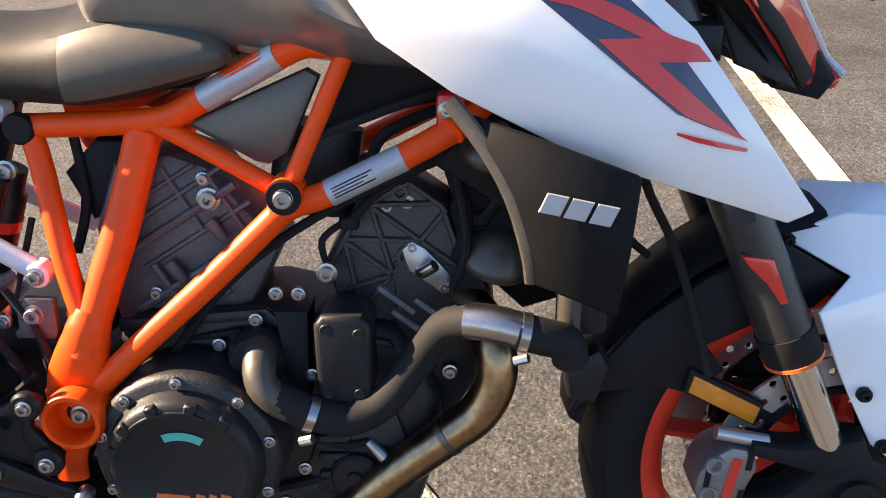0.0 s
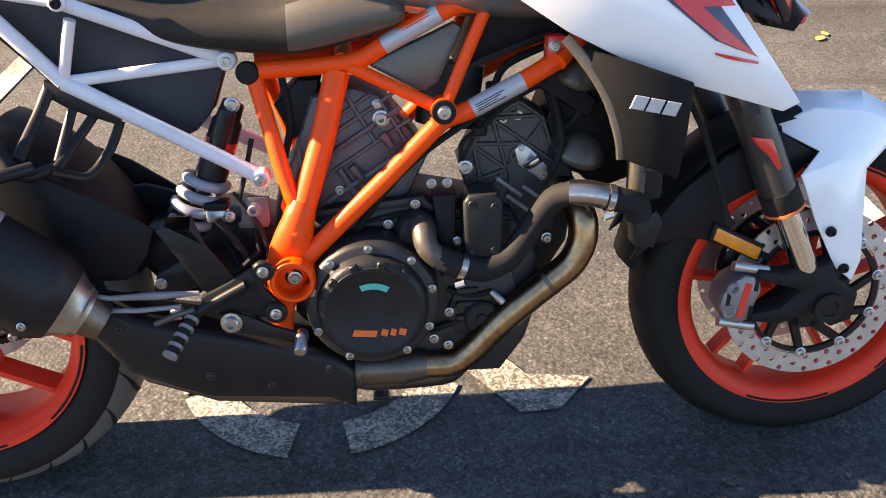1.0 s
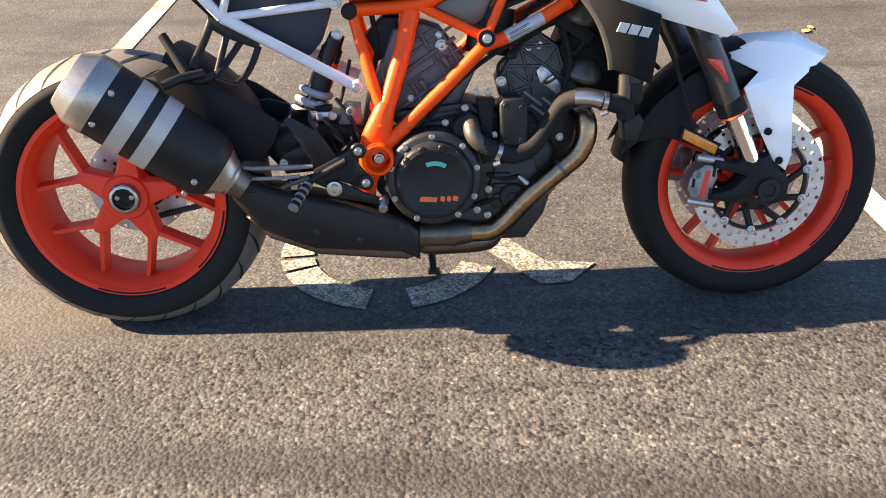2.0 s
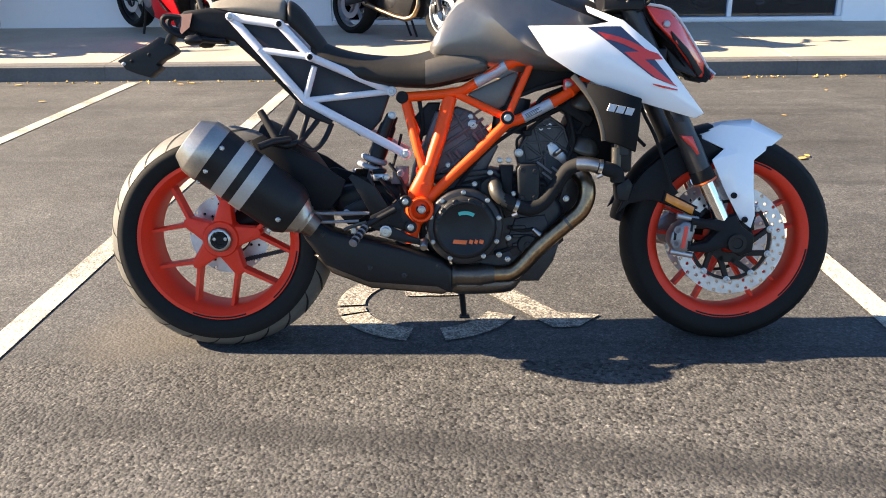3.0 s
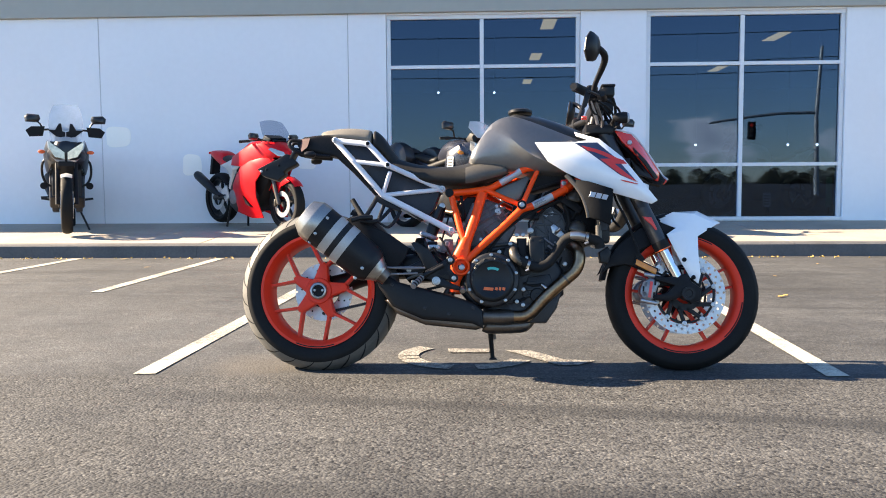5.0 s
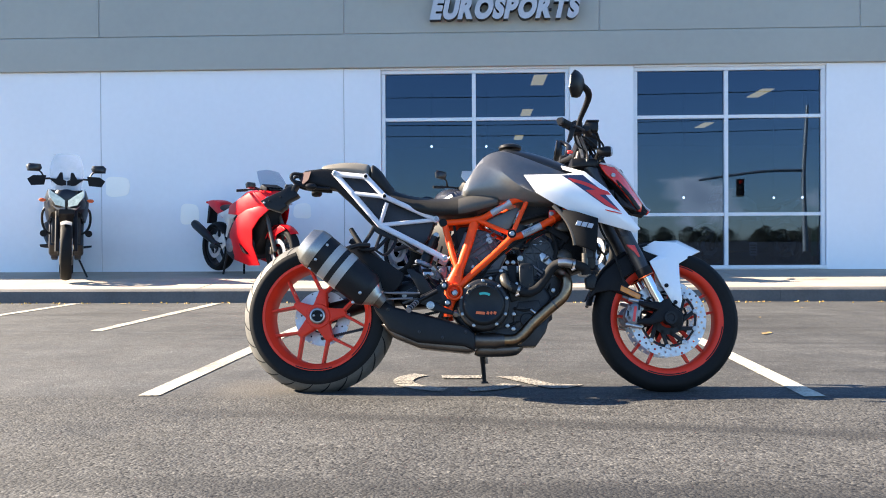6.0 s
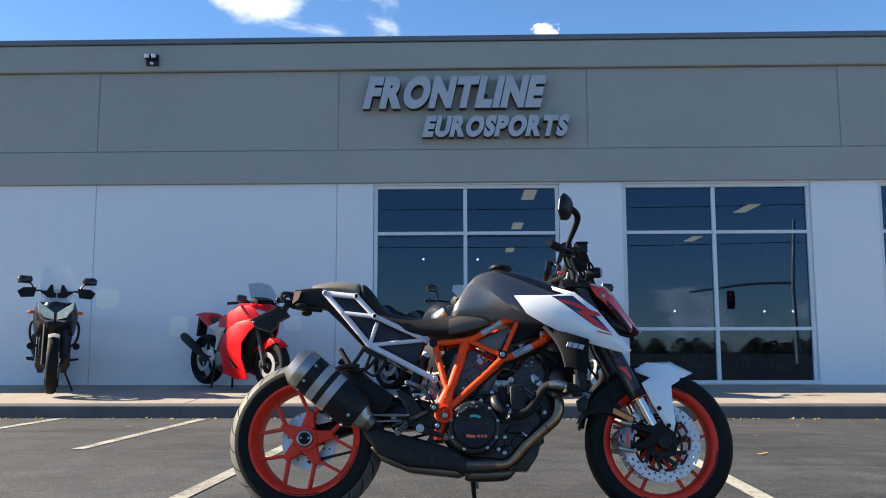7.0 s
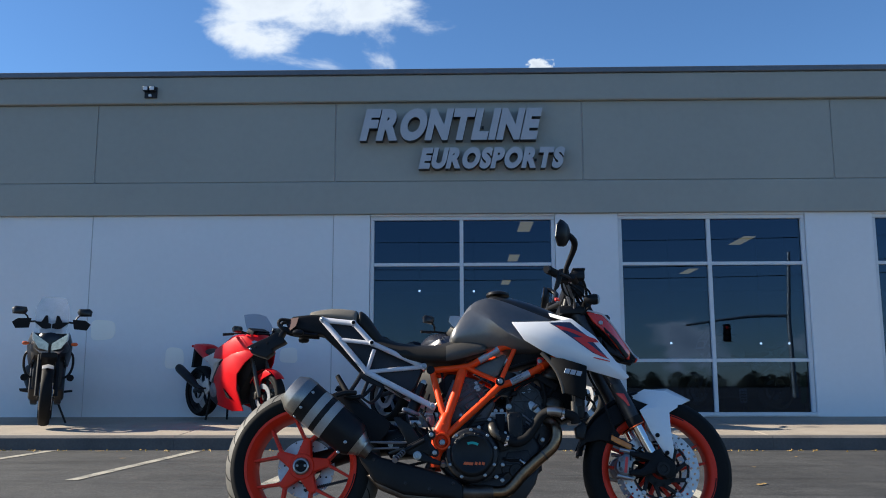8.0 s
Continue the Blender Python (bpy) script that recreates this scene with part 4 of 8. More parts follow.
TANK = [tank_station(-0.122, 0.848, 0.070, 0.847, 0.080, 0.844, 0.084, 0.838, 0.080, 0.820),
        tank_station(-0.072, 0.928, 0.074, 0.922, 0.086, 0.915, 0.098, 0.868, 0.088, 0.806),
        tank_station(-0.028, 1.003, 0.076, 0.996, 0.090, 0.985, 0.107, 0.888, 0.092, 0.797),
        tank_station(0.045, 1.041, 0.074, 1.027, 0.120, 0.926, 0.110, 0.870, 0.092, 0.792),
        tank_station(0.110, 1.046, 0.071, 1.006, 0.139, 0.860, 0.116, 0.826, 0.092, 0.787)]
TANK += [tank_station(0.175, 1.034, 0.069, 0.980, 0.142, 0.819, 0.114, 0.797, 0.092, 0.782),
         tank_station(0.260, 1.008, 0.066, 0.944, 0.118, 0.808, 0.108, 0.792, 0.090, 0.777),
         tank_station(0.340, 0.974, 0.060, 0.914, 0.090, 0.848, 0.090, 0.808, 0.075, 0.777),
         tank_station(0.400, 0.942, 0.045, 0.892, 0.060, 0.857, 0.060, 0.817, 0.055, 0.787)]
tank = rounded(part("fuel_tank", body(TANK), M_TANK, bike, "graphite metallic fuel tank with a side crease"))
cr = tank.data.attributes.new("crease_edge", "FLOAT", "EDGE")
for e in tank.data.edges:
    a, b = (tank.data.vertices[i].co for i in e.vertices)
    for row, hard in ((1, 0.75), (2, 0.9)):
        ends = [any(abs(v.x - x) < 1e-4 and abs(abs(v.y) - p[row][0]) < 1e-4 and abs(v.z - p[row][1]) < 1e-4 for x, p in TANK) for v in (a, b)]
        if all(ends) and abs(a.x - b.x) > 0.01:
            cr.data[e.index].value = hard
rounded(part("tank_cover", body([(x, [(0, p[0][1] + 0.004), (p[1][0] * 0.6, p[0][1] * 0.6 + p[1][1] * 0.4 + 0.006), (p[1][0] + 0.003, p[1][1] + 0.002), (p[1][0] * 0.6, p[1][1] - 0.03), (0, p[1][1] - 0.03)]) for x, p in TANK[3:]]), M_TANKTOP, tank, "black cover along the tank's top"))
part("filler_cap", lathe([(0, 0.050), (0.010, 0.050), (0.015, 0.043), (0.015, 0)], 32, axis="Z"), M_SATIN, tank, "black filler cap", m=pose(0.095, 0, 1.046))
bolt(tank, 0.173, -0.150, 0.885, 0.007, M_BLACK)

# -- side shrouds of the tank
SHROUD = [(0.145, -0.196, 0.886), (0.307, -0.204, 0.885), (0.396, -0.198, 0.899), (0.487, -0.204, 0.822), (0.620, -0.204, 0.652), (0.597, -0.200, 0.639), (0.396, -0.194, 0.700), (0.268, -0.198, 0.764), (0.197, -0.190, 0.811), (0.322, -0.217, 0.811), (0.472, -0.218, 0.746)]
SHROUD_F = [(0, 1, 9), (1, 2, 9), (2, 10, 9), (2, 3, 10), (3, 4, 10), (4, 5, 10), (5, 6, 10), (6, 9, 10), (6, 7, 9), (7, 8, 9), (8, 0, 9)]
both(lambda f, s: shell([f(p) for p in SHROUD], SHROUD_F, 0.010, bike, "tank_shroud", M_WHITE, "white gloss side shroud with navy and red graphics", 0.003))
shroud = [o for o in bike.children if o.name.startswith("tank_shroud")][0]
both(lambda f, s: shell([f(p) for p in ((0.310, -0.116, 0.944), (0.396, -0.194, 0.898), (0.380, -0.194, 0.886), (0.314, -0.128, 0.926))], [(0, 1, 2, 3)], 0.008, bike, "shroud_strip", M_WHITE, "", 0.002))


def shroud_y(x, z, lift):
    """The shroud's outer face at (x, z)."""
    best = None
    for f in SHROUD_F:
        a, b, c = (SHROUD[i] for i in f)
        d = (b[0] - a[0]) * (c[2] - a[2]) - (c[0] - a[0]) * (b[2] - a[2])
        u = ((x - a[0]) * (c[2] - a[2]) - (c[0] - a[0]) * (z - a[2])) / d
        v = ((b[0] - a[0]) * (z - a[2]) - (x - a[0]) * (b[2] - a[2])) / d
        bad = max(0, -u, -v, u + v - 1)
        y = a[1] + u * (b[1] - a[1]) + v * (c[1] - a[1])
        if best is None or bad < best[0]:
            best = (bad, y)
    return best[1] - 0.005 - lift


def shroud_decal(name, pts, lift, material, label):
    """A thin sticker that follows the shroud's faces."""
    bm = bmesh.new()
    f = bm.faces.new([bm.verts.new((x, 0, z)) for x, z in pts])
    f.normal_update()
    bmesh.ops.triangulate(bm, faces=[f], ngon_method="EAR_CLIP")
    bmesh.ops.subdivide_edges(bm, edges=bm.edges[:], cuts=14, use_grid_fill=True)
    for v in bm.verts:
        v.co.y = shroud_y(v.co.x, v.co.z, lift)
    return part(name, bm, material, shroud, label)


shroud_decal("decal", [(0.300, 0.880), (0.345, 0.882), (0.389, 0.882), (0.423, 0.851), (0.459, 0.820), (0.489, 0.784), (0.538, 0.726), (0.506, 0.736), (0.474, 0.749), (0.431, 0.782), (0.389, 0.815), (0.340, 0.853)], 0.0015, M_NAVY, "navy graphic")
shroud_decal("decal", [(0.326, 0.869), (0.383, 0.855), (0.416, 0.843), (0.465, 0.818), (0.489, 0.810), (0.503, 0.795), (0.453, 0.795), (0.499, 0.757), (0.544, 0.722), (0.482, 0.747), (0.446, 0.774), (0.397, 0.815), (0.438, 0.816), (0.393, 0.836), (0.374, 0.843), (0.349, 0.849)], 0.0032, M_RED, "red zigzag graphic")
shroud_decal("decal", [(0.475, 0.732), (0.493, 0.728), (0.516, 0.723), (0.544, 0.716), (0.542, 0.713), (0.516, 0.718), (0.493, 0.723), (0.476, 0.729)], 0.0040, M_RED, "thin red script stroke")

# -- headlamp: a narrow arrow whose sides close to the middle in front
HEAD = [(0.470, 0.940), (0.505, 0.945), (0.545, 0.917), (0.640, 0.818), (0.683, 0.754), (0.676, 0.743), (0.60, 0.758), (0.50, 0.84)]
head = part("headlamp", slab(HEAD, -0.022, 0.022, 0.010, segs=3), M_BLACK, bike, "dark headlamp mask with red side lenses")
LENS_RIM = [(0.462, -0.166, 0.938), (0.528, -0.150, 0.926), (0.575, -0.124, 0.884), (0.632, -0.082, 0.815), (0.687, -0.026, 0.754)]
LENS_LOW = [(0.490, -0.170, 0.893), (0.552, -0.150, 0.838), (0.596, -0.122, 0.790), (0.634, -0.084, 0.752), (0.680, -0.026, 0.743)]
LENS_F = [(k, k + 1, k + 6, k + 5) for k in range(4)]
both(lambda f, s: shell([f(p) for p in LENS_RIM + LENS_LOW], LENS_F, 0.010, head, "side_lens", M_REDLENS, "red glossy lens", 0.003))
# White tube paints the bright highlight along the lens edge.
both(lambda f, s: part("lens_rim", tube([f((x + 0.003, y, z + 0.004)) for x, y, z in LENS_RIM], 0.0042, 8, soft=3), M_SUBF, head, "thin white tube painting the lens edge highlight"))
both(lambda f, s: part("lens_back", loft([[f((x - 0.012, y + 0.010, z - 0.004)) for x, y, z in LENS_RIM + LENS_LOW[::-1]], [f((x - 0.02, 0.03 * y / 0.1, z - 0.008)) for x, y, z in LENS_RIM + LENS_LOW[::-1]]]), M_BLACK, head))
both(lambda f, s: shell([f(p) for p in ((0.536, -0.160, 0.872), (0.590, -0.130, 0.826), (0.646, -0.085, 0.764), (0.632, -0.094, 0.750), (0.588, -0.134, 0.802), (0.540, -0.158, 0.852))], [(0, 1, 4, 5), (1, 2, 3, 4)], 0.004, head, "lens_mask", M_BLACK, "black inner mask", 0.001))
both(lambda f, s: part("reflector_bulb", lathe([(0.0, 0.0), (0.0, 0.010), (-0.006, 0.008), (-0.008, 0.0)], 16), M_SILVER, head, "small round lens stud", m=pose(0.522, -0.164 * s, 0.890)))
both(lambda f, s: part("lower_cowl", slab([(0.56, 0.775), (0.626, 0.750), (0.60, 0.790), (0.52, 0.86)], -0.105 * s, -0.085 * s, 0.004), M_PANEL, head))

# -- radiator and its black shrouds
RAD = [(0.270, -0.180, 0.744), (0.352, -0.224, 0.725), (0.445, -0.234, 0.693), (0.439, -0.238, 0.618), (0.431, -0.238, 0.551), (0.391, -0.238, 0.569), (0.351, -0.228, 0.582), (0.344, -0.227, 0.614), (0.326, -0.220, 0.669), (0.300, -0.210, 0.714), (0.382, -0.241, 0.653)]
RADF = [(0, 1, 9), (1, 10, 8, 9), (1, 2, 10), (2, 3, 10), (3, 4, 5, 10), (5, 6, 7, 10), (7, 8, 10)]
both(lambda f, s: shell([f(p) for p in RAD], RADF, 0.012, bike, "radiator_shroud", M_SHROUD, "black radiator shroud with a silver emblem", 0.004))
rsh = [o for o in bike.children if o.name.startswith("radiator_shroud")][0]
part("shroud_fin", tube([(0.266, -0.199, 0.755), (0.301, -0.211, 0.712), (0.327, -0.222, 0.667), (0.344, -0.229, 0.614), (0.349, -0.228, 0.583)], 0.0085, 8, soft=3, flat=0.6), M_BRONZE, rsh, "pale brown front fin")
for k in range(3):
    x, z = 0.349 + 0.0235 * k, 0.6625 - 0.0050 * k
    part("emblem", slab([(x, z), (x + 0.008, z + 0.0185), (x + 0.0280, z + 0.0145), (x + 0.020, z - 0.0040)], -0.2505, -0.2475, 0.0006, segs=1), M_SILVER, rsh, "silver emblem block")
radiator = part("radiator", box(0.395, -0.165, 0.535, 0.435, 0.165, 0.745, 0.006), M_ENGINE, bike, "dark radiator core")
for s in (-1, 1):
    part("side_tank", box(0.388, 0.14 * s - 0.022, 0.49, 0.44, 0.14 * s + 0.022, 0.70, 0.012, segs=2), M_ALUM if s > 0 else M_COVER, radiator)
part("hose_neck", tube([(0.398, -0.150, 0.496), (0.398, -0.150, 0.56)], 0.016, 16), M_BRONZE, radiator, "dark hose neck")
part("lower_guard", slab([(0.395, 0.455), (0.431, 0.478), (0.445, 0.455), (0.432, 0.409), (0.400, 0.414)], -0.165, -0.11, 0.01), M_COVER, radiator)
# Added black block, closes the view to the asphalt behind the radiator.
part("fan_shroud", slab([(0.262, 0.61), (0.30, 0.70), (0.40, 0.72), (0.405, 0.505), (0.352, 0.487), (0.322, 0.515), (0.285, 0.53)], -0.02, 0.12, 0.01), M_SHROUD, radiator)
for x, z, r in ((0.318, 0.548, 0.042), (0.308, 0.672, 0.036)):
    part("horn", lathe([(0.0, 0), (0.0, r * 0.95), (0.004, r), (0.010, r), (0.014, r * 0.95), (0.028, r * 0.74), (0.038, r * 0.42), (0.041, 0)], 28, axis="Z"), M_BRONZE, bike, "round brown horn", m=pose(x, -0.085, z, 18, 14))

# -- fork, brakes, mudguard
def fork_x(z):
    return 0.698 + (0.366 - z) * 0.472


fork = part("fork", tube([(fork_x(0.86), 0, 0.86), (fork_x(0.80), 0, 0.80)], 0.026, 16), M_SATIN, bike, "upside-down fork with chrome stanchions")
for s in (-1, 1):
    y = 0.103 * s
    outer = part("fork_tube", tube([(fork_x(z), y, z) for z in (0.975, 0.80, 0.62, 0.53, 0.485)], [0.0265, 0.0275, 0.029, 0.0305, 0.031], 28), M_FORK, fork, "grey outer fork tube")
    part("dust_seal", tube([(fork_x(z), y, z) for z in (0.505, 0.474, 0.468)], [0.0325, 0.0325, 0.029], 28), M_RUBBER, fork)
    part("seal_line", tube([(fork_x(z), y, z) for z in (0.474, 0.470)], 0.0335, 28), M_ORANGED, fork, "thin orange ring")
    part("stanchion", tube([(fork_x(z), y, z) for z in (0.475, 0.355)], 0.0215, 28), M_CHROME, fork, "chrome stanchion")
    part("fork_foot", slab([(0.690, 0.366), (0.735, 0.378), (0.752, 0.345), (0.790, 0.318), (0.785, 0.270), (0.750, 0.258), (0.715, 0.285), (0.66, 0.268), (0.605, 0.275), (0.61, 0.292), (0.655, 0.30), (0.685, 0.33), (0.61, 0.352), (0.612, 0.37), (0.66, 0.362)], y - 0.022, y + 0.022, 0.008), M_BLACK, fork, "black fork foot with caliper mounts")
    part("axle_clamp", lathe([(-0.026, 0.0), (-0.026, 0.014), (-0.03, 0.016), (-0.03, 0.026), (0.026, 0.028), (0.026, 0)], 28), M_SATIN, fork, m=pose(FW[0], y, FW[2]))
    cal = part("brake_caliper", slab([(0.552, 0.300), (0.556, 0.325), (0.568, 0.345), (0.592, 0.360), (0.618, 0.355), (0.624, 0.330), (0.615, 0.305), (0.612, 0.280), (0.590, 0.268), (0.566, 0.275)], 0.058 * s, 0.118 * s, 0.008, segs=2), M_CALIPER, fork, "grey radial brake caliper")
    for z in (0.372, 0.270):
        part("caliper_bolt", tube([(0.572 if z > 0.3 else 0.556, 0.108 * s, z + 0.003), (0.632 if z > 0.3 else 0.618, 0.108 * s, z - 0.009)], 0.0085, 14), M_ALUM, cal)
    # Black plates on the face paint the dark of the caliper slots.
    for x, z in ((0.566, 0.318), (0.612, 0.342), (0.606, 0.292)):
        part("caliper_slot", slab([(x - 0.004, z - 0.011), (x + 0.003, z - 0.012), (x + 0.005, z + 0.011), (x - 0.002, z + 0.012)], 0.1165 * s, 0.1186 * s), M_BLACK, cal)
    part("caliper_print", slab([(0.583, 0.284), (0.594, 0.282), (0.604, 0.344), (0.593, 0.347)], 0.1175 * s, 0.1192 * s), M_RED, cal, "red print bar", smooth=False)
    for x, z in ((0.574, 0.336), (0.570, 0.296)):
        part("piston_cover", lathe([(0.0, 0.012), (0.003 * s, 0.011), (0.003 * s, 0.008), (0.001 * s, 0.007), (0.001 * s, 0)], 20), M_CAST, cal, m=pose(x, 0.117 * s, z))
part("fork_decal", slab([(0.566, 0.600), (0.600, 0.597), (0.622, 0.548), (0.614, 0.545), (0.596, 0.569), (0.575, 0.588)], -0.1343, -0.120, 0.003), M_RED, fork, "red fork graphic")
part("fork_decal", slab([(0.536, 0.665), (0.566, 0.665), (0.578, 0.636), (0.549, 0.634)], -0.1325, -0.120, 0.002), M_PANEL, fork, "dark fork graphic")
for z in (0.950, 0.815):
    part("triple_clamp", slab([(fork_x(z) - 0.075, z - 0.018), (fork_x(z) - 0.075, z + 0.018), (fork_x(z) + 0.036, z + 0.018), (fork_x(z) + 0.036, z - 0.018)], -0.14, 0.14, 0.01), M_SATIN, fork, "black fork clamp")

MG = [(0.634, -0.052, 0.593), (0.697, -0.064, 0.624), (0.782, -0.058, 0.616), (0.876, -0.030, 0.578), (0.789, -0.082, 0.526), (0.785, -0.102, 0.452), (0.791, -0.107, 0.374), (0.781, -0.107, 0.337), (0.749, -0.107, 0.362), (0.704, -0.106, 0.444), (0.660, -0.120, 0.531), (0.704, -0.084, 0.559), (0.738, -0.094, 0.547), (0.747, -0.114, 0.442)]
MGF = [(0, 1, 11), (1, 2, 12, 11), (2, 3, 4, 12), (4, 5, 13, 12), (5, 6, 7, 13), (7, 8, 13), (8, 9, 13), (9, 10, 12, 13), (10, 11, 12)]
mg_v = MG + mirrored(MG) + [(0.650, 0, 0.612), (0.73, 0, 0.632), (0.807, 0, 0.636), (0.900, 0, 0.588)]
n = len(MG)
mg_f = MGF + [tuple(i + n for i in f[::-1]) for f in MGF] + [(a, b, 2 * n + b, 2 * n + a) for a, b in ((0, 1), (1, 2), (2, 3))] + [(2 * n + a, 2 * n + b, n + b, n + a) for a, b in ((0, 1), (1, 2), (2, 3))]
mud = shell(mg_v, mg_f, 0.005, bike, "front_mudguard", M_WHITE, "white gloss front mudguard", 0.0015)
for x, y, z in ((0.762, -0.113, 0.362), (0.727, -0.118, 0.431), (0.641, -0.058, 0.590)):
    bolt(mud, x, y, z, 0.0065, M_BLACK)
arch = [(-0.062, 0.318), (-0.05, 0.330), (0.0, 0.336), (0.05, 0.330), (0.062, 0.318), (0.058, 0.316), (0.0, 0.331), (-0.058, 0.316)]
part("inner_mudguard", lathe(arch, 20, c=FW, a0=100, a1=170, closed=True), M_BLACK, mud, "black inner mudguard")
both(lambda f, s: part("mudguard_side", slab([(0.425, 0.372), (0.452, 0.43), (0.50, 0.492), (0.57, 0.548), (0.65, 0.585), (0.722, 0.548), (0.69, 0.512), (0.645, 0.50), (0.575, 0.462), (0.60, 0.43), (0.560, 0.40), (0.52, 0.41), (0.46, 0.40)], -0.078 * s, -0.062 * s, 0.004), M_BLACK, mud, m=pose(-0.016, 0, 0.006)))
refl = part("reflector", slab([(0.543, 0.436), (0.633, 0.391), (0.625, 0.361), (0.536, 0.406)], -0.128, -0.115, 0.003), M_BLACK, bike, "amber side reflector in a black holder")
part("reflector_lens", slab([(0.547, 0.429), (0.627, 0.388), (0.621, 0.366), (0.542, 0.407)], -0.1315, -0.127, 0.002), M_AMBER, refl, "ribbed amber lens")
part("reflector_bracket", slab([(0.502, 0.425), (0.552, 0.425), (0.652, 0.370), (0.652, 0.355), (0.532, 0.400)], -0.114, -0.09, 0.004), M_BLACK, refl)

# -- handlebar, controls, mirrors
bar = part("handlebar", tube([(0.272, -0.43, 1.040), (0.335, -0.29, 1.056), (0.385, -0.15, 1.052), (0.405, -0.06, 1.050), (0.405, 0.06, 1.050), (0.385, 0.15, 1.052), (0.335, 0.29, 1.056), (0.272, 0.43, 1.040)], 0.0125, 14, soft=4), M_SATIN, bike, "wide black handlebar")
for s in (-1, 1):
    g0, g1 = Vector((0.277, 0.42 * s, 1.0415)), Vector((0.331, 0.30 * s, 1.0555))
    part("grip", tube([g0.lerp(g1, t) for t in (0, 0.04, 0.5, 0.96, 1)], [0.016, 0.0175, 0.0165, 0.0175, 0.016], 18), M_RUBBER, bar, "black rubber grip")
    part("bar_end", tube([g0 + (g0 - g1) * 0.12, g0 + (g0 - g1) * 0.01], [0.013, 0.015], 16), M_SATIN, bar)
    part("switch_box", box(0.335, 0.27 * s - 0.028, 1.03, 0.378, 0.27 * s + 0.028, 1.085, 0.01, segs=2), M_BLACK, bar)
    part("lever", tube([(0.385, 0.25 * s, 1.045), (0.372, 0.33 * s, 1.035), (0.325, 0.43 * s, 1.022)], [0.009, 0.006, 0.005], 8, soft=4), M_SATIN, bar, "black hand lever")
    part("reservoir", lathe([(0, 0.0), (0, 0.017), (0.022, 0.019), (0.030, 0.019), (0.032, 0.016), (0.032, 0)], 20, axis="Z"), M_BLACK, bar, "fluid reservoir", m=pose(0.425, 0.235 * s, 1.052))
    part("master_cylinder", tube([(0.39, 0.30 * s, 1.052), (0.415, 0.20 * s, 1.056)], 0.015, 12), M_SATIN, bar)
    mir = part("mirror", tube([(0.360, 0.30 * s, 1.055), (0.366, 0.315 * s, 1.085), (0.392, 0.365 * s, 1.145), (0.388, 0.395 * s, 1.172), (0.356, 0.415 * s, 1.196)], [0.010, 0.010, 0.0125, 0.0135, 0.012], 12, soft=3, flat=0.75), M_SATIN, bar, "angular mirror on a black arm")
    rings = []
    for dx, k in ((0.026, 0.42), (0.013, 0.80), (0.0, 0.90), (-0.005, 0.87)):
        out = [(-0.070, 0.000), (-0.048, 0.046), (0.012, 0.064), (0.056, 0.040), (0.072, -0.012), (0.040, -0.056), (-0.020, -0.058), (-0.062, -0.030)]
        rings.append([(dx, a * k * s, b * k) for a, b in out])
    shellm = part("mirror_head", loft(rings), M_SATIN, mir, "", m=pose(0.338, 0.428 * s, 1.188 if s < 0 else 1.15, -16 * s, 8, -26 if s < 0 else -6))
    part("mirror_glass", loft([[(dx, a * 0.81 * s, b * 0.81) for a, b in ((-0.070, 0.000), (-0.048, 0.046), (0.012, 0.064), (0.056, 0.040), (0.072, -0.012), (0.040, -0.056), (-0.020, -0.058), (-0.062, -0.030))] for dx in (-0.0062, -0.0078)]), M_MIRROR, mir, "mirror glass", m=pose(0.338, 0.428 * s, 1.188 if s < 0 else 1.15, -16 * s, 8, -26 if s < 0 else -6))
    part("front_indicator", loft([ring_at((0.478 + dx, 0.175 * s, 0.985), (1, 0, 0), (0, 0, 1), r, r * 0.8) for dx, r in ((-0.03, 0.006), (-0.015, 0.018), (0.012, 0.024), (0.026, 0.022))]), M_SATIN, bar, "black front indicator")
    part("indicator_lens", loft([ring_at((0.505 + dx, 0.175 * s, 0.985), (1, 0, 0), (0, 0, 1), r, r * 0.8) for dx, r in ((0.0, 0.0215), (0.007, 0.017), (0.010, 0.006))]), M_SILVER, bar, "pale clear lens")
    part("indicator_stem", tube([(0.455, 0.175 * s, 0.98), (0.45, 0.10 * s, 0.965)], 0.007, 8), M_BLACK, bar)
part("fluid_reservoir", box(0.398, -0.262, 1.050, 0.446, -0.214, 1.088, 0.006, segs=2), M_COVER, bar, "square black brake fluid reservoir")
part("reservoir_lid", box(0.395, -0.265, 1.088, 0.449, -0.211, 1.096, 0.003), M_ENGINE, bar)
part("lever_guard", slab([(0.300, 0.965), (0.322, 1.045), (0.338, 1.052), (0.340, 1.030), (0.322, 0.975), (0.306, 0.958)], -0.405, -0.397, 0.003), M_SATIN, bar, "flat black lever guard")
part("bar_clamp", box(0.372, -0.085, 1.018, 0.428, 0.085, 1.072, 0.012, segs=2), M_SATIN, bar)
part("ignition_tag", box(0.330, -0.150, 0.985, 0.352, -0.140, 1.000, 0.003), M_RED, bar, "small red tag")
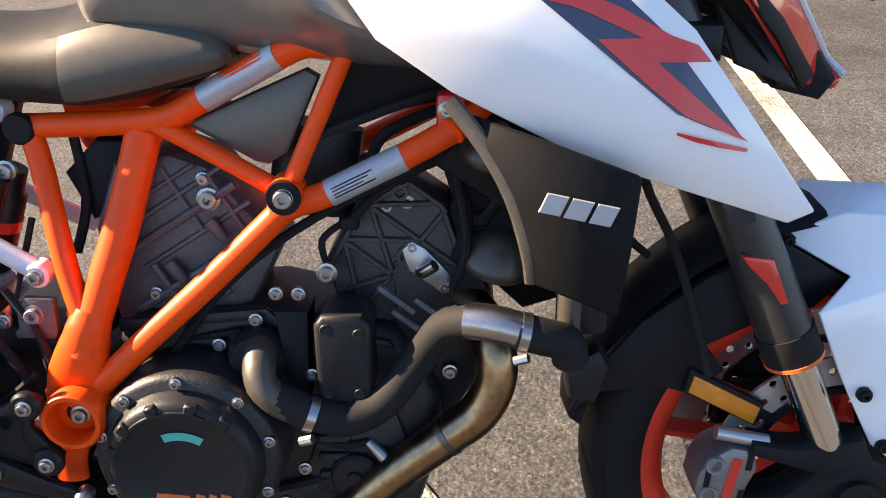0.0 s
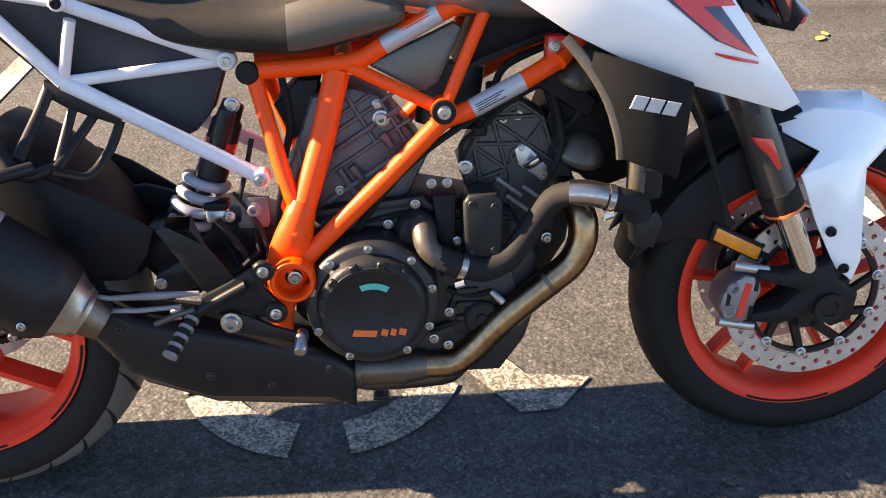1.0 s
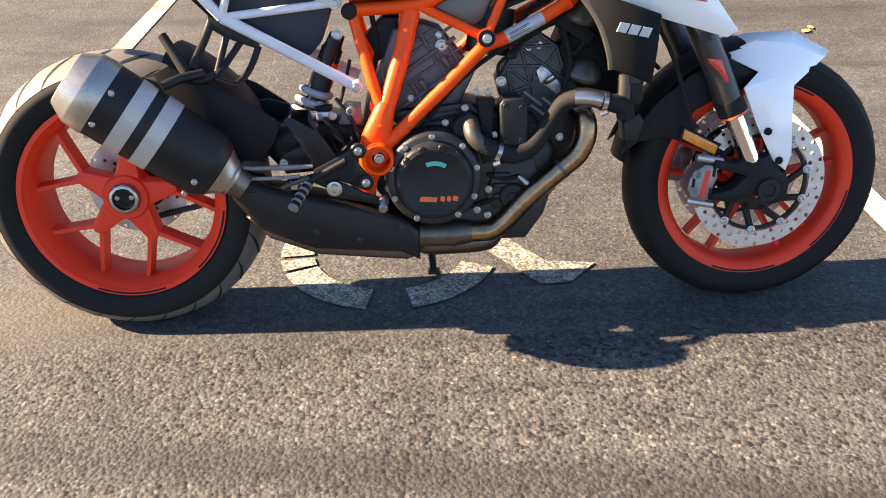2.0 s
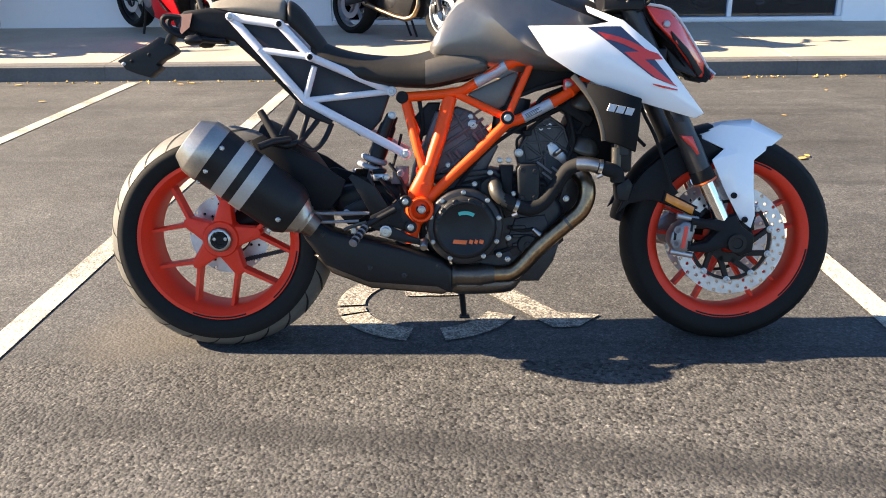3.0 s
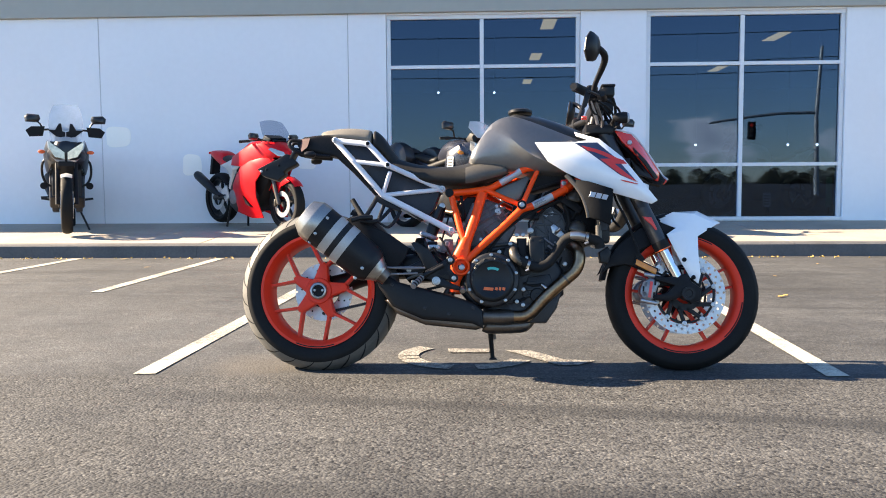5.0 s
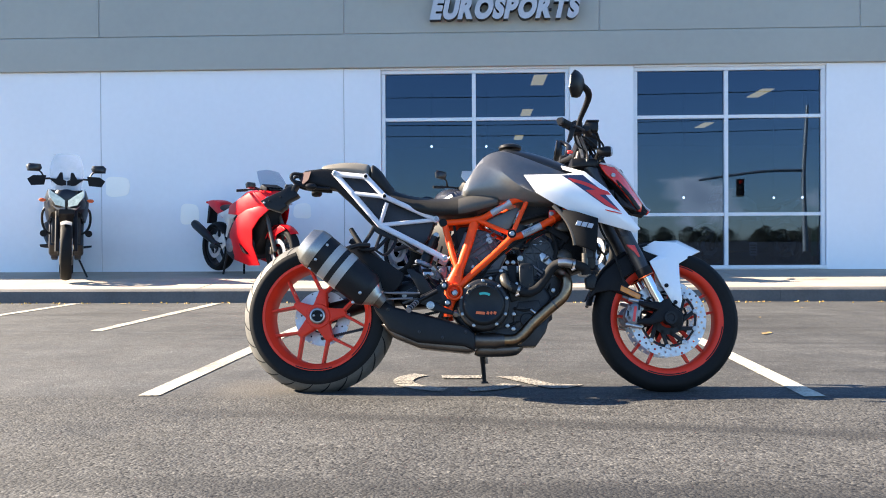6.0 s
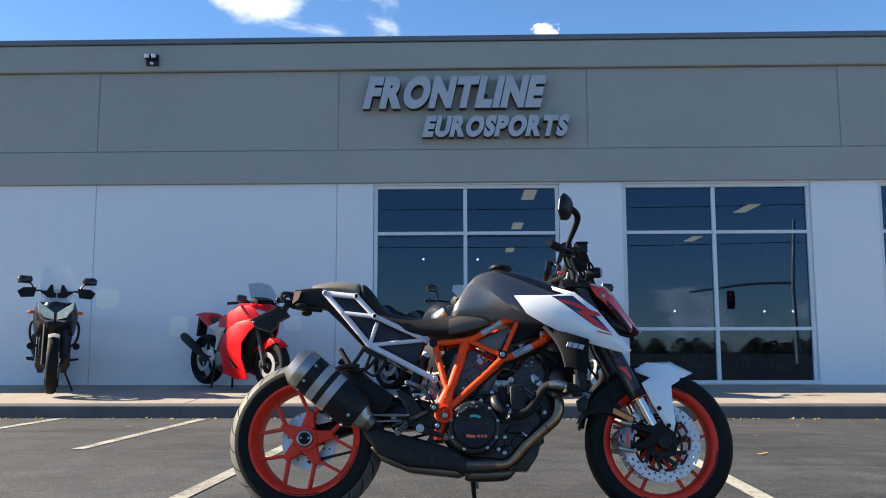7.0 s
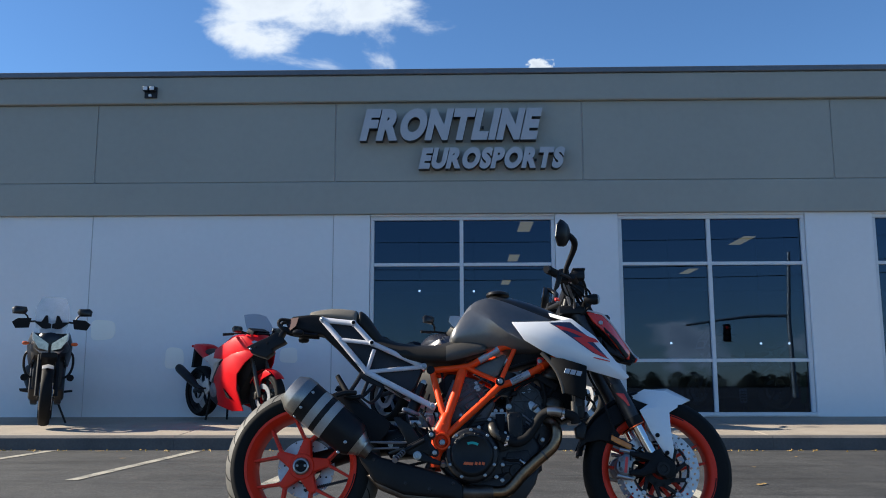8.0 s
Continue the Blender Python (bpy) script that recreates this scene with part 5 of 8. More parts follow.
for pts, r, mt in (([(0.395, -0.235, 1.080), (0.44, -0.215, 1.06), (0.462, -0.165, 1.01), (0.45, -0.13, 0.955)], 0.0055, M_RUBBER), ([(0.345, -0.275, 1.035), (0.36, -0.235, 1.00), (0.40, -0.17, 0.985), (0.43, -0.10, 0.955)], 0.005, M_RUBBER), ([(0.35, -0.265, 1.03), (0.378, -0.20, 0.99), (0.39, -0.165, 0.965)], 0.007, M_ALUM),
                   ([(0.372, -0.25, 1.03), (0.395, -0.19, 1.005), (0.412, -0.15, 0.97), (0.405, -0.12, 0.94)], 0.006, M_STEEL), ([(0.41, -0.21, 1.05), (0.47, -0.18, 1.02), (0.48, -0.15, 0.97), (0.44, -0.13, 0.93)], 0.0045, M_RUBBER)):
    part("control_line", tube(pts, r, 8, soft=5), mt, bar)
part("dash", box(0.415, -0.06, 1.035, 0.475, 0.06, 1.115, 0.012, segs=2), M_BLACK, bike, "black instrument pod", m=pose(0, 0, 0))
for y in (-0.05, 0.05):
    part("riser", tube([(0.388, y, 0.985), (0.403, y, 1.05)], 0.018, 14), M_SATIN, bar, "bar riser")
for k in range(7):
    y = -0.09 + 0.03 * k
    part("cable", tube([(0.39 + 0.012 * k % 0.05, -0.22 + 0.05 * k, 1.045), (0.455, y * 1.4, 1.03 - 0.012 * k), (0.475 - 0.004 * k, y, 0.97), (0.44, y * 0.6, 0.89)], 0.0045, 7, soft=5), M_RUBBER, bike, "black control cable")
part("head_cowl", slab([(0.40, 0.965), (0.44, 1.01), (0.492, 1.005), (0.515, 0.95), (0.47, 0.90), (0.42, 0.91)], -0.055, 0.055, 0.012), M_BLACK, bike, "black cowl behind the headlamp")
part("brake_hose", tube([(0.42, -0.12, 0.86), (0.452, -0.135, 0.74), (0.468, -0.14, 0.663), (0.505, -0.142, 0.590), (0.536, -0.148, 0.505), (0.556, -0.15, 0.44)], 0.005, 8, soft=4), M_RUBBER, bike, "black brake hose")
part("fork_hose", tube([(0.44, -0.10, 0.80), (0.442, -0.11, 0.68), (0.455, -0.105, 0.60), (0.49, -0.09, 0.56)], 0.005, 8, soft=4), M_RUBBER, bike, "black cable")

# -- engine
engine = part("engine", slab([(-0.15, 0.44), (-0.155, 0.30), (-0.10, 0.235), (0.06, 0.222), (0.20, 0.235), (0.262, 0.29), (0.258, 0.39), (0.205, 0.47), (0.06, 0.50), (-0.09, 0.49)], -0.115, 0.115, 0.02, segs=3), M_ENGINE, bike, "dark twin-cylinder engine")
part("clutch_housing", lathe([(-0.09, 0.108), (-0.150, 0.106), (-0.157, 0.103), (-0.160, 0.098), (-0.160, 0.0)], 48), M_ENGINE, engine, m=pose(-0.025, -0.028, 0.346))
part("sump", slab([(-0.05, 0.235), (0.00, 0.175), (0.19, 0.175), (0.232, 0.235), (0.252, 0.30), (0.235, 0.30)], -0.12, 0.12, 0.02), M_ENGINE, engine)
# Added block that darkens the gap in front of the engine.
part("oil_cooler", slab([(0.20, 0.34), (0.272, 0.345), (0.305, 0.40), (0.318, 0.50), (0.30, 0.545), (0.20, 0.55)], -0.03, 0.10, 0.012), M_ENGINE, engine)
RC = pose(-0.004, 0.014, -0.013)
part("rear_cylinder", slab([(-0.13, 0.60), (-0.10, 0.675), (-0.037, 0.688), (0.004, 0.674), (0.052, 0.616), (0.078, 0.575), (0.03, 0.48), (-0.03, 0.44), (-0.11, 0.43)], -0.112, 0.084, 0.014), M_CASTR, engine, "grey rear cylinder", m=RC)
part("rear_head_cover", slab([(-0.135, 0.605), (-0.16, 0.66), (-0.12, 0.70), (-0.085, 0.70), (-0.105, 0.62)], -0.095, 0.095, 0.012), M_BLACK, engine, m=RC)
for a, b, w in (((-0.105, 0.565), (0.035, 0.655), 0.005), ((-0.085, 0.505), (0.06, 0.598), 0.006), ((-0.03, 0.50), (-0.065, 0.56), 0.006)):
    part("cylinder_rib", tube([(a[0], -0.116, a[1]), (b[0], -0.116, b[1])], w, 8), M_CASTR, engine, m=RC)
for x0, z0, dx, dz in ((0.005, 0.615, 0.016, -0.022), (-0.045, 0.565, 0.016, -0.022)):
    part("stud", tube([(x0, -0.123, z0), (x0 + dx, -0.123, z0 + dz)], [0.008, 0.006], 10), M_CASTR, engine, m=RC)
# front cylinder, in its own tilted frame
FC = pose(0.222, -0.078, 0.552, 0, 38) @ Matrix.Scale(1.04, 4)
FCB = [(-0.070, -0.065), (-0.083, 0.012), (-0.056, 0.072), (-0.008, 0.074), (0.072, 0.020), (0.066, -0.070), (0.056, -0.110), (-0.037, -0.090)]
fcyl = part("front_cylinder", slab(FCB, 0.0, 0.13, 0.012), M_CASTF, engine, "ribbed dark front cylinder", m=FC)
RIBS = [((-0.064, -0.060), (-0.077, 0.012)), ((-0.077, 0.012), (-0.054, 0.066)), ((-0.054, 0.066), (-0.010, 0.068)), ((-0.010, 0.068), (0.066, 0.018)), ((0.061, -0.066), (0.066, 0.018)), ((-0.070, -0.030), (0.056, -0.028)), ((-0.070, 0.020), (0.054, 0.024)),
        ((-0.070, -0.028), (-0.004, 0.022)), ((-0.070, 0.020), (-0.004, -0.028)), ((-0.004, -0.028), (0.055, 0.022)), ((-0.004, 0.022), (0.055, -0.028)), ((-0.004, -0.09), (-0.004, 0.068)),
        ((-0.040, -0.085), (-0.004, -0.030)), ((-0.066, -0.032), (-0.004, -0.085)), ((-0.070, 0.022), (-0.020, 0.064)), ((0.060, -0.068), (0.004, -0.096)), ((0.004, -0.030), (0.058, -0.090))]
for a, b in RIBS:
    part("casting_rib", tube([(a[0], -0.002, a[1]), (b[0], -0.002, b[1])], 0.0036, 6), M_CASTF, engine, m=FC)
for x, z, r in ((-0.004, -0.002, 0.012), (-0.055, 0.052, 0.009)):
    part("casting_boss", lathe([(0.0, r), (-0.006, r), (-0.006, r * 0.6), (-0.002, r * 0.5), (-0.002, 0)], 20), M_CASTF, engine, m=FC @ pose(x, 0, z))
cover = part("sensor_plate", slab([(0.224, 0.588), (0.236, 0.598), (0.250, 0.590), (0.280, 0.558), (0.281, 0.543), (0.270, 0.534), (0.256, 0.545), (0.231, 0.562)], -0.145, -0.130, 0.003), M_ALUM, engine, "bare aluminium sensor plate", m=pose(-0.012, 0.056, -0.024))
part("sensor_pipe", tube([(0.245, -0.145, 0.562), (0.248, -0.162, 0.566), (0.262, -0.170, 0.578)], 0.007, 12, soft=3), M_STEEL, cover)
for x, z in ((0.236, 0.590), (0.272, 0.541)):
    bolt(cover, x, -0.1455, z, 0.005)
part("front_head_cover", slab([(0.245, 0.665), (0.33, 0.61), (0.345, 0.64), (0.28, 0.70)], -0.10, 0.10, 0.012), M_BLACK, engine)
clutch = part("clutch_cover", lathe([(-0.14, 0.089), (-0.182, 0.0885), (-0.186, 0.086), (-0.196, 0.085), (-0.202, 0.080), (-0.204, 0.075), (-0.204, 0.071), (-0.2015, 0.068), (-0.2015, 0.0)], 64), M_COVER, engine, "black round clutch cover", m=pose(-0.025, -0.006, 0.346))
part("cover_lip", lathe([(-0.203, 0.075), (-0.2068, 0.074), (-0.2068, 0.070), (-0.203, 0.068)], 20, a0=65, a1=150, closed=True), M_COVER, clutch)
for a in (50, 78, 110, 140, 165):
    q = radians(a)
    part("cover_notch", box(-0.006, -0.2065, -0.007, 0.006, -0.195, 0.007, 0.002), M_COVER, clutch, m=pose(0.078 * math.cos(q), 0, 0.078 * math.sin(q), 0, -a))
bm = lathe([(-0.2024, 0.0415), (-0.2024, 0.0515)], 12, a0=58, a1=112)
part("print_bar", bm, M_TEAL, clutch, "teal print bar", smooth=False, m=pose(0.0, 0, -0.004))
for x0, w in ((-0.034, 0.040), (0.010, 0.013), (0.025, 0.011), (0.038, 0.014)):
    part("print_bar", slab([(x0, -0.042), (x0 + 0.003, -0.031), (x0 + w, -0.034), (x0 + w - 0.003, -0.045)], -0.2032, -0.2012), M_ORANGED, clutch, "orange print block", smooth=False)
for a in (15, 50, 92, 130, 163, 205, 245, 302, 335):
    q = radians(a)
    bolt(engine, -0.025 + 0.0975 * math.cos(q), -0.189, 0.346 + 0.0965 * math.sin(q), 0.0052)
for x, y, z, r in ((0.001, -0.103, 0.625, 0.010), (-0.004, -0.100, 0.647, 0.006), (-0.069, -0.103, 0.511, 0.006), (0.075, -0.134, 0.526, 0.006), (0.100, -0.134, 0.526, 0.006), (0.130, -0.118, 0.545, 0.009), (0.049, -0.128, 0.491, 0.006), (0.005, -0.128, 0.459, 0.006),
                   (0.218, -0.067, 0.618, 0.009), (0.195, -0.068, 0.612, 0.007), (0.268, -0.098, 0.412, 0.007), (0.099, -0.148, 0.308, 0.006), (0.073, -0.148, 0.260, 0.006), (0.097, -0.148, 0.247, 0.006), (0.042, -0.148, 0.412, 0.006), (0.113, -0.148, 0.433, 0.006), (-0.128, -0.118, 0.335, 0.006), (-0.128, -0.118, 0.31, 0.006), (0.115, -0.118, 0.42, 0.006)):
    bolt(engine, x, y, z, r)
plate = part("water_pump_cover", slab([(0.130, 0.520), (0.173, 0.520), (0.183, 0.508), (0.184, 0.425), (0.176, 0.412), (0.130, 0.413), (0.122, 0.424), (0.121, 0.508)], -0.174, -0.108, 0.007, segs=3), M_COVER, engine, "black rounded cover plate", m=pose(0, 0, -0.003))
for x, z in ((0.135, 0.505), (0.170, 0.50), (0.135, 0.428), (0.170, 0.428)):
    part("dimple", lathe([(0.0, 0.007), (-0.002, 0.006), (-0.001, 0.0)], 14), M_COVER, plate, m=pose(x, -0.174, z))
part("coolant_block", slab([(0.074, 0.512), (0.113, 0.512), (0.110, 0.403), (0.097, 0.395), (0.083, 0.438)], -0.150, -0.10, 0.006), M_BLACK, engine)
part("elbow", tube([(0.056, -0.120, 0.462), (0.058, -0.160, 0.460), (0.064, -0.181, 0.438), (0.086, -0.184, 0.417), (0.109, -0.182, 0.407)], [0.0185, 0.0185, 0.018, 0.0175, 0.0170], 18, soft=4), M_BRONZE, engine, "bare cast coolant elbow")
hose = part("coolant_hose", tube([(0.078, -0.182, 0.423), (0.109, -0.182, 0.407), (0.128, -0.180, 0.400), (0.157, -0.176, 0.394), (0.195, -0.168, 0.411), (0.231, -0.160, 0.458), (0.262, -0.164, 0.502), (0.294, -0.178, 0.517)], 0.0195, 18, soft=5), M_RUBBER, engine, "black coolant hose")
part("thermostat_pipe", tube([(0.286, -0.176, 0.517), (0.315, -0.184, 0.517), (0.348, -0.187, 0.509)], 0.0200, 20, soft=3), M_STEEL, engine, "bare metal coolant pipe")
part("coolant_hose", tube([(0.338, -0.187, 0.511), (0.368, -0.186, 0.503), (0.392, -0.178, 0.492), (0.398, -0.172, 0.470)], 0.0200, 18, soft=4), M_RUBBER, engine, "black coolant hose")
for c, d in (((0.116, -0.182, 0.404), (0.032, 0.003, -0.013)), ((0.346, -0.187, 0.509), (1, 0, -0.2))):
    d = Vector(d).normalized()
    cl = part("hose_clamp", tube([Vector(c) - d * 0.005, Vector(c) + d * 0.005], 0.0215, 22), M_STEEL, engine, "steel hose clamp")
    part("clamp_screw", tube([Vector(c) + Vector((-0.010, -0.016, -0.026)), Vector(c) + Vector((0.004, -0.020, -0.020))], 0.0055, 8), M_STEEL, cl)
part("oxygen_sensor", tube([(0.172, -0.122, 0.330), (0.190, -0.130, 0.314), (0.204, -0.134, 0.300)], [0.007, 0.0085, 0.006], 10), M_STEEL, engine, "steel exhaust sensor")
for pts in ([(0.10, -0.12, 0.335), (0.14, -0.124, 0.325), (0.172, -0.122, 0.330)], [(0.06, -0.12, 0.26), (0.12, -0.12, 0.28), (0.20, -0.115, 0.335)], [(-0.06, -0.125, 0.43), (0.02, -0.13, 0.535), (0.12, -0.118, 0.61), (0.27, -0.09, 0.68)], [(0.12, -0.13, 0.70), (0.22, -0.11, 0.735), (0.32, -0.08, 0.76)], [(0.27, -0.10, 0.52), (0.285, -0.11, 0.58), (0.27, -0.09, 0.66)]):
    part("engine_cable", tube(pts, 0.0055, 8, soft=5), M_RUBBER, engine)
# castings and fittings of the engine's side
for x0, z0, x1, z1, w in ((-0.110, 0.590, 0.030, 0.680, 0.0035), (-0.10, 0.618, -0.01, 0.676, 0.003), (-0.075, 0.555, 0.05, 0.635, 0.0035), (-0.045, 0.672, -0.005, 0.600, 0.004), (0.005, 0.665, 0.045, 0.595, 0.004), (-0.09, 0.48, 0.02, 0.53, 0.006)):
    part("casting_rib", tube([(x0, -0.113, z0), (x1, -0.113, z1)], w, 6), M_CASTR, engine, m=RC)
part("case_flange", slab([(-0.11, 0.485), (0.06, 0.502), (0.075, 0.488), (0.20, 0.462), (0.205, 0.452), (0.07, 0.474), (0.055, 0.488), (-0.11, 0.470)], -0.122, -0.112, 0.003), M_ENGINE, engine)
part("case_step", slab([(0.06, 0.47), (0.13, 0.46), (0.125, 0.37), (0.09, 0.36)], -0.124, -0.11, 0.005), M_COVER, engine)
part("case_step", slab([(0.12, 0.36), (0.205, 0.37), (0.225, 0.31), (0.17, 0.255), (0.11, 0.25), (0.095, 0.29)], -0.122, -0.112, 0.005), M_ENGINE, engine)
for z in (0.285, 0.31, 0.335):
    part("case_rib", box(0.112, -0.128, z - 0.005, 0.15, -0.120, z + 0.005, 0.002), M_ENGINE, engine)
part("oil_filter_lid", lathe([(0.0, 0.030), (-0.008, 0.030), (-0.012, 0.026), (-0.012, 0.010), (-0.016, 0.009), (-0.016, 0)], 24), M_COVER, engine, m=pose(0.155, -0.122, 0.285))
part("pump_hub", lathe([(0.0, 0.036), (-0.014, 0.035), (-0.022, 0.030), (-0.022, 0.0)], 28), M_COVER, engine, m=pose(0.052, -0.128, 0.448))
for x, z in ((0.012, 0.430), (0.068, 0.425), (0.072, 0.465)):
    bolt(engine, x, -0.118, z, 0.0055)
for x, z in ((0.255, 0.50), (0.228, 0.485), (0.212, 0.515)):
    part("cylinder_fin", slab([(x - 0.03, z), (x + 0.012, z - 0.032), (x + 0.016, z - 0.027), (x - 0.026, z + 0.005)], -0.09, -0.07, 0.001), M_CAST, engine)
for x, y, z in ((0.155, -0.10, 0.60), (0.178, -0.08, 0.665), (0.255, -0.07, 0.68), (0.30, -0.075, 0.60)):
    part("wire_plug", box(x - 0.011, y - 0.010, z - 0.008, x + 0.011, y + 0.010, z + 0.008, 0.003), M_BLACK, engine)
for pts, r in (([(0.155, -0.105, 0.60), (0.19, -0.10, 0.635), (0.25, -0.085, 0.665), (0.32, -0.08, 0.68)], 0.005), ([(0.13, -0.10, 0.54), (0.125, -0.11, 0.58), (0.15, -0.10, 0.60)], 0.004), ([(0.178, -0.085, 0.665), (0.20, -0.08, 0.70), (0.28, -0.06, 0.73)], 0.006), ([(0.30, -0.08, 0.60), (0.318, -0.08, 0.63), (0.31, -0.07, 0.70), (0.33, -0.06, 0.76)], 0.007), ([(0.275, -0.075, 0.55), (0.285, -0.085, 0.60), (0.268, -0.075, 0.655)], 0.009),
               ([(-0.10, -0.10, 0.47), (-0.06, -0.105, 0.455), (0.0, -0.12, 0.468), (0.03, -0.122, 0.475)], 0.004), ([(-0.155, -0.10, 0.56), (-0.14, -0.09, 0.62), (-0.15, -0.08, 0.70)], 0.006), ([(0.21, -0.10, 0.36), (0.24, -0.09, 0.40), (0.262, -0.08, 0.45), (0.29, -0.07, 0.47)], 0.005)):
    part("engine_cable", tube(pts, r, 8, soft=5), M_RUBBER, engine)
part("throttle_body", tube([(0.105, -0.02, 0.60), (0.12, -0.02, 0.70)], 0.05, 20), M_ENGINE, engine)
part("airbox", slab([(-0.17, 0.745), (-0.10, 0.735), (-0.01, 0.745), (0.09, 0.805), (0.16, 0.80), (0.12, 0.70), (0.20, 0.72), (0.33, 0.75), (0.34, 0.80), (0.1, 0.83), (-0.15, 0.80)], -0.095, 0.095, 0.01), M_BLACK, bike, "black airbox under the tank")
part("side_cover", slab([(-0.012, 0.706), (-0.006, 0.714), (0.115, 0.768), (0.129, 0.760), (0.092, 0.678), (0.070, 0.665), (0.056, 0.668)], -0.106, -0.084, 0.005), M_SIDECOVER, bike, "dark grey triangular side cover")

# -- exhaust
exh = part("exhaust", tube([(0.268, -0.04, 0.50), (0.297, -0.090, 0.490), (0.318, -0.124, 0.460), (0.320, -0.133, 0.420), (0.302, -0.135, 0.380), (0.268, -0.135, 0.350), (0.222, -0.134, 0.311), (0.175, -0.132, 0.267), (0.138, -0.130, 0.226), (0.110, -0.128, 0.205), (0.080, -0.126, 0.201), (0.045, -0.126, 0.201)], 0.0245, 20, soft=4), M_HEADER, bike, "heat-tinted steel exhaust")
part("collector", tube([(0.06, -0.126, 0.201), (0.045, -0.126, 0.201), (0.02, -0.126, 0.200), (-0.045, -0.126, 0.201), (-0.06, -0.126, 0.201)], [0.026, 0.0285, 0.0315, 0.0315, 0.030], 22), M_COLLECT, exh)
part("pipe_flange", tube([(-0.050, -0.126, 0.201), (-0.060, -0.126, 0.201)], 0.036, 22), M_COLLECT, exh)
for x, z, d in ((0.266, 0.349, (0.78, 0, 0.62)), (0.02, 0.200, (1, 0, 0))):
    d = Vector(d) * 0.004
    part("weld_ring", tube([Vector((x, -0.135 if x > 0.1 else -0.126, z)) - d, Vector((x, -0.135 if x > 0.1 else -0.126, z)) + d], 0.0258 if x > 0.1 else 0.033, 22), M_COLLECT, exh)
part("lower_pipe", tube([(-0.055, -0.075, 0.168), (-0.03, -0.075, 0.163), (0.085, -0.075, 0.165), (0.115, -0.07, 0.178), (0.14, -0.06, 0.215)], [0.026, 0.030, 0.029, 0.026, 0.024], 18, soft=3), M_COLLECT, exh)
part("second_header", tube([(-0.10, 0.0, 0.60), (-0.15, -0.02, 0.50), (-0.17, -0.05, 0.36), (-0.22, -0.08, 0.25)], 0.022, 14, soft=4), M_COLLECT, exh)
GUARD = [(-0.060, 0.165), (-0.103, 0.186), (-0.298, 0.202), (-0.417, 0.252), (-0.470, 0.325), (-0.490, 0.372), (-0.440, 0.378), (-0.393, 0.348), (-0.186, 0.298), (-0.088, 0.264), (-0.060, 0.235)]
guard = part("exhaust_guard", slab(GUARD, -0.182, -0.08, 0.014, segs=3), M_SATIN, exh, "black exhaust guard", m=pose(0, 0, -0.012))
part("chamber", slab([(-0.060, 0.168), (-0.09, 0.158), (-0.29, 0.178), (-0.40, 0.222), (-0.45, 0.275), (-0.40, 0.30), (-0.08, 0.25)], -0.165, 0.10, 0.016, segs=3), M_COLLECT, exh, "steel exhaust chamber", m=pose(0, 0, -0.010))
for x, z in ((-0.10, 0.245), (-0.195, 0.222), (-0.29, 0.245), (-0.42, 0.338)):
    bolt(guard, x, -0.183, z, 0.0055, M_ENGINE)
AX0, AX1 = Vector((-0.497, -0.215, 0.398)), Vector((-0.702, -0.248, 0.560))
axis = (AX1 - AX0).normalized()
upv = Vector((0.61, 0, 0.79))


def can(stations, name, material, label):
    return part(name, loft([ring_at(AX0 + (AX1 - AX0) * t, axis, upv, a, b, 32) for t, a, b in stations]), material, exh, label)


can([(-0.30, 0.030, 0.030), (-0.22, 0.032, 0.032), (-0.16, 0.036, 0.036)], "link_pipe", M_COLLECT, "dark link pipe")
can([(-0.19, 0.038, 0.038), (-0.16, 0.040, 0.040), (-0.15, 0.044, 0.042), (-0.13, 0.044, 0.042), (-0.05, 0.0605, 0.0515), (-0.04, 0.062, 0.0525)], "inlet_cone", M_CANCAP, "brushed inlet cone")
can([(-0.052, 0.0625, 0.053), (-0.045, 0.0635, 0.0535), (0.02, 0.0735, 0.0605), (0.06, 0.0765, 0.062), (0.5, 0.080, 0.065), (0.98, 0.082, 0.066), (1.0, 0.082, 0.066)], "silencer", M_SATIN, "black silencer body")
for t in (0.44, 0.66):
    can([(t, 0.0812, 0.0662), (t + 0.13, 0.0822, 0.0672)], "silencer_band", M_CANBAND, "pale grey stripe")
can([(0.97, 0.0835, 0.068), (1.02, 0.0838, 0.068), (1.12, 0.0815, 0.066), (1.13, 0.0805, 0.065), (1.255, 0.060, 0.049), (1.262, 0.052, 0.044), (1.20, 0.040, 0.034)], "end_cap", M_CANCAP, "brushed steel end cap")
can([(1.205, 0.037, 0.031), (1.15, 0.03, 0.026)], "outlet", M_RUBBER, "dark outlet")
for t, a in ((0.08, 200), (0.08, 250), (0.93, 200), (0.93, 245), (0.93, 300)):
    c = AX0 + (AX1 - AX0) * t
    w = axis.cross(upv.normalized())
    p = c + upv.normalized() * 0.08 * math.cos(radians(a)) + w * 0.066 * math.sin(radians(a))
    bolt(exh, p.x, min(p.y, -0.2), p.z, 0.005)

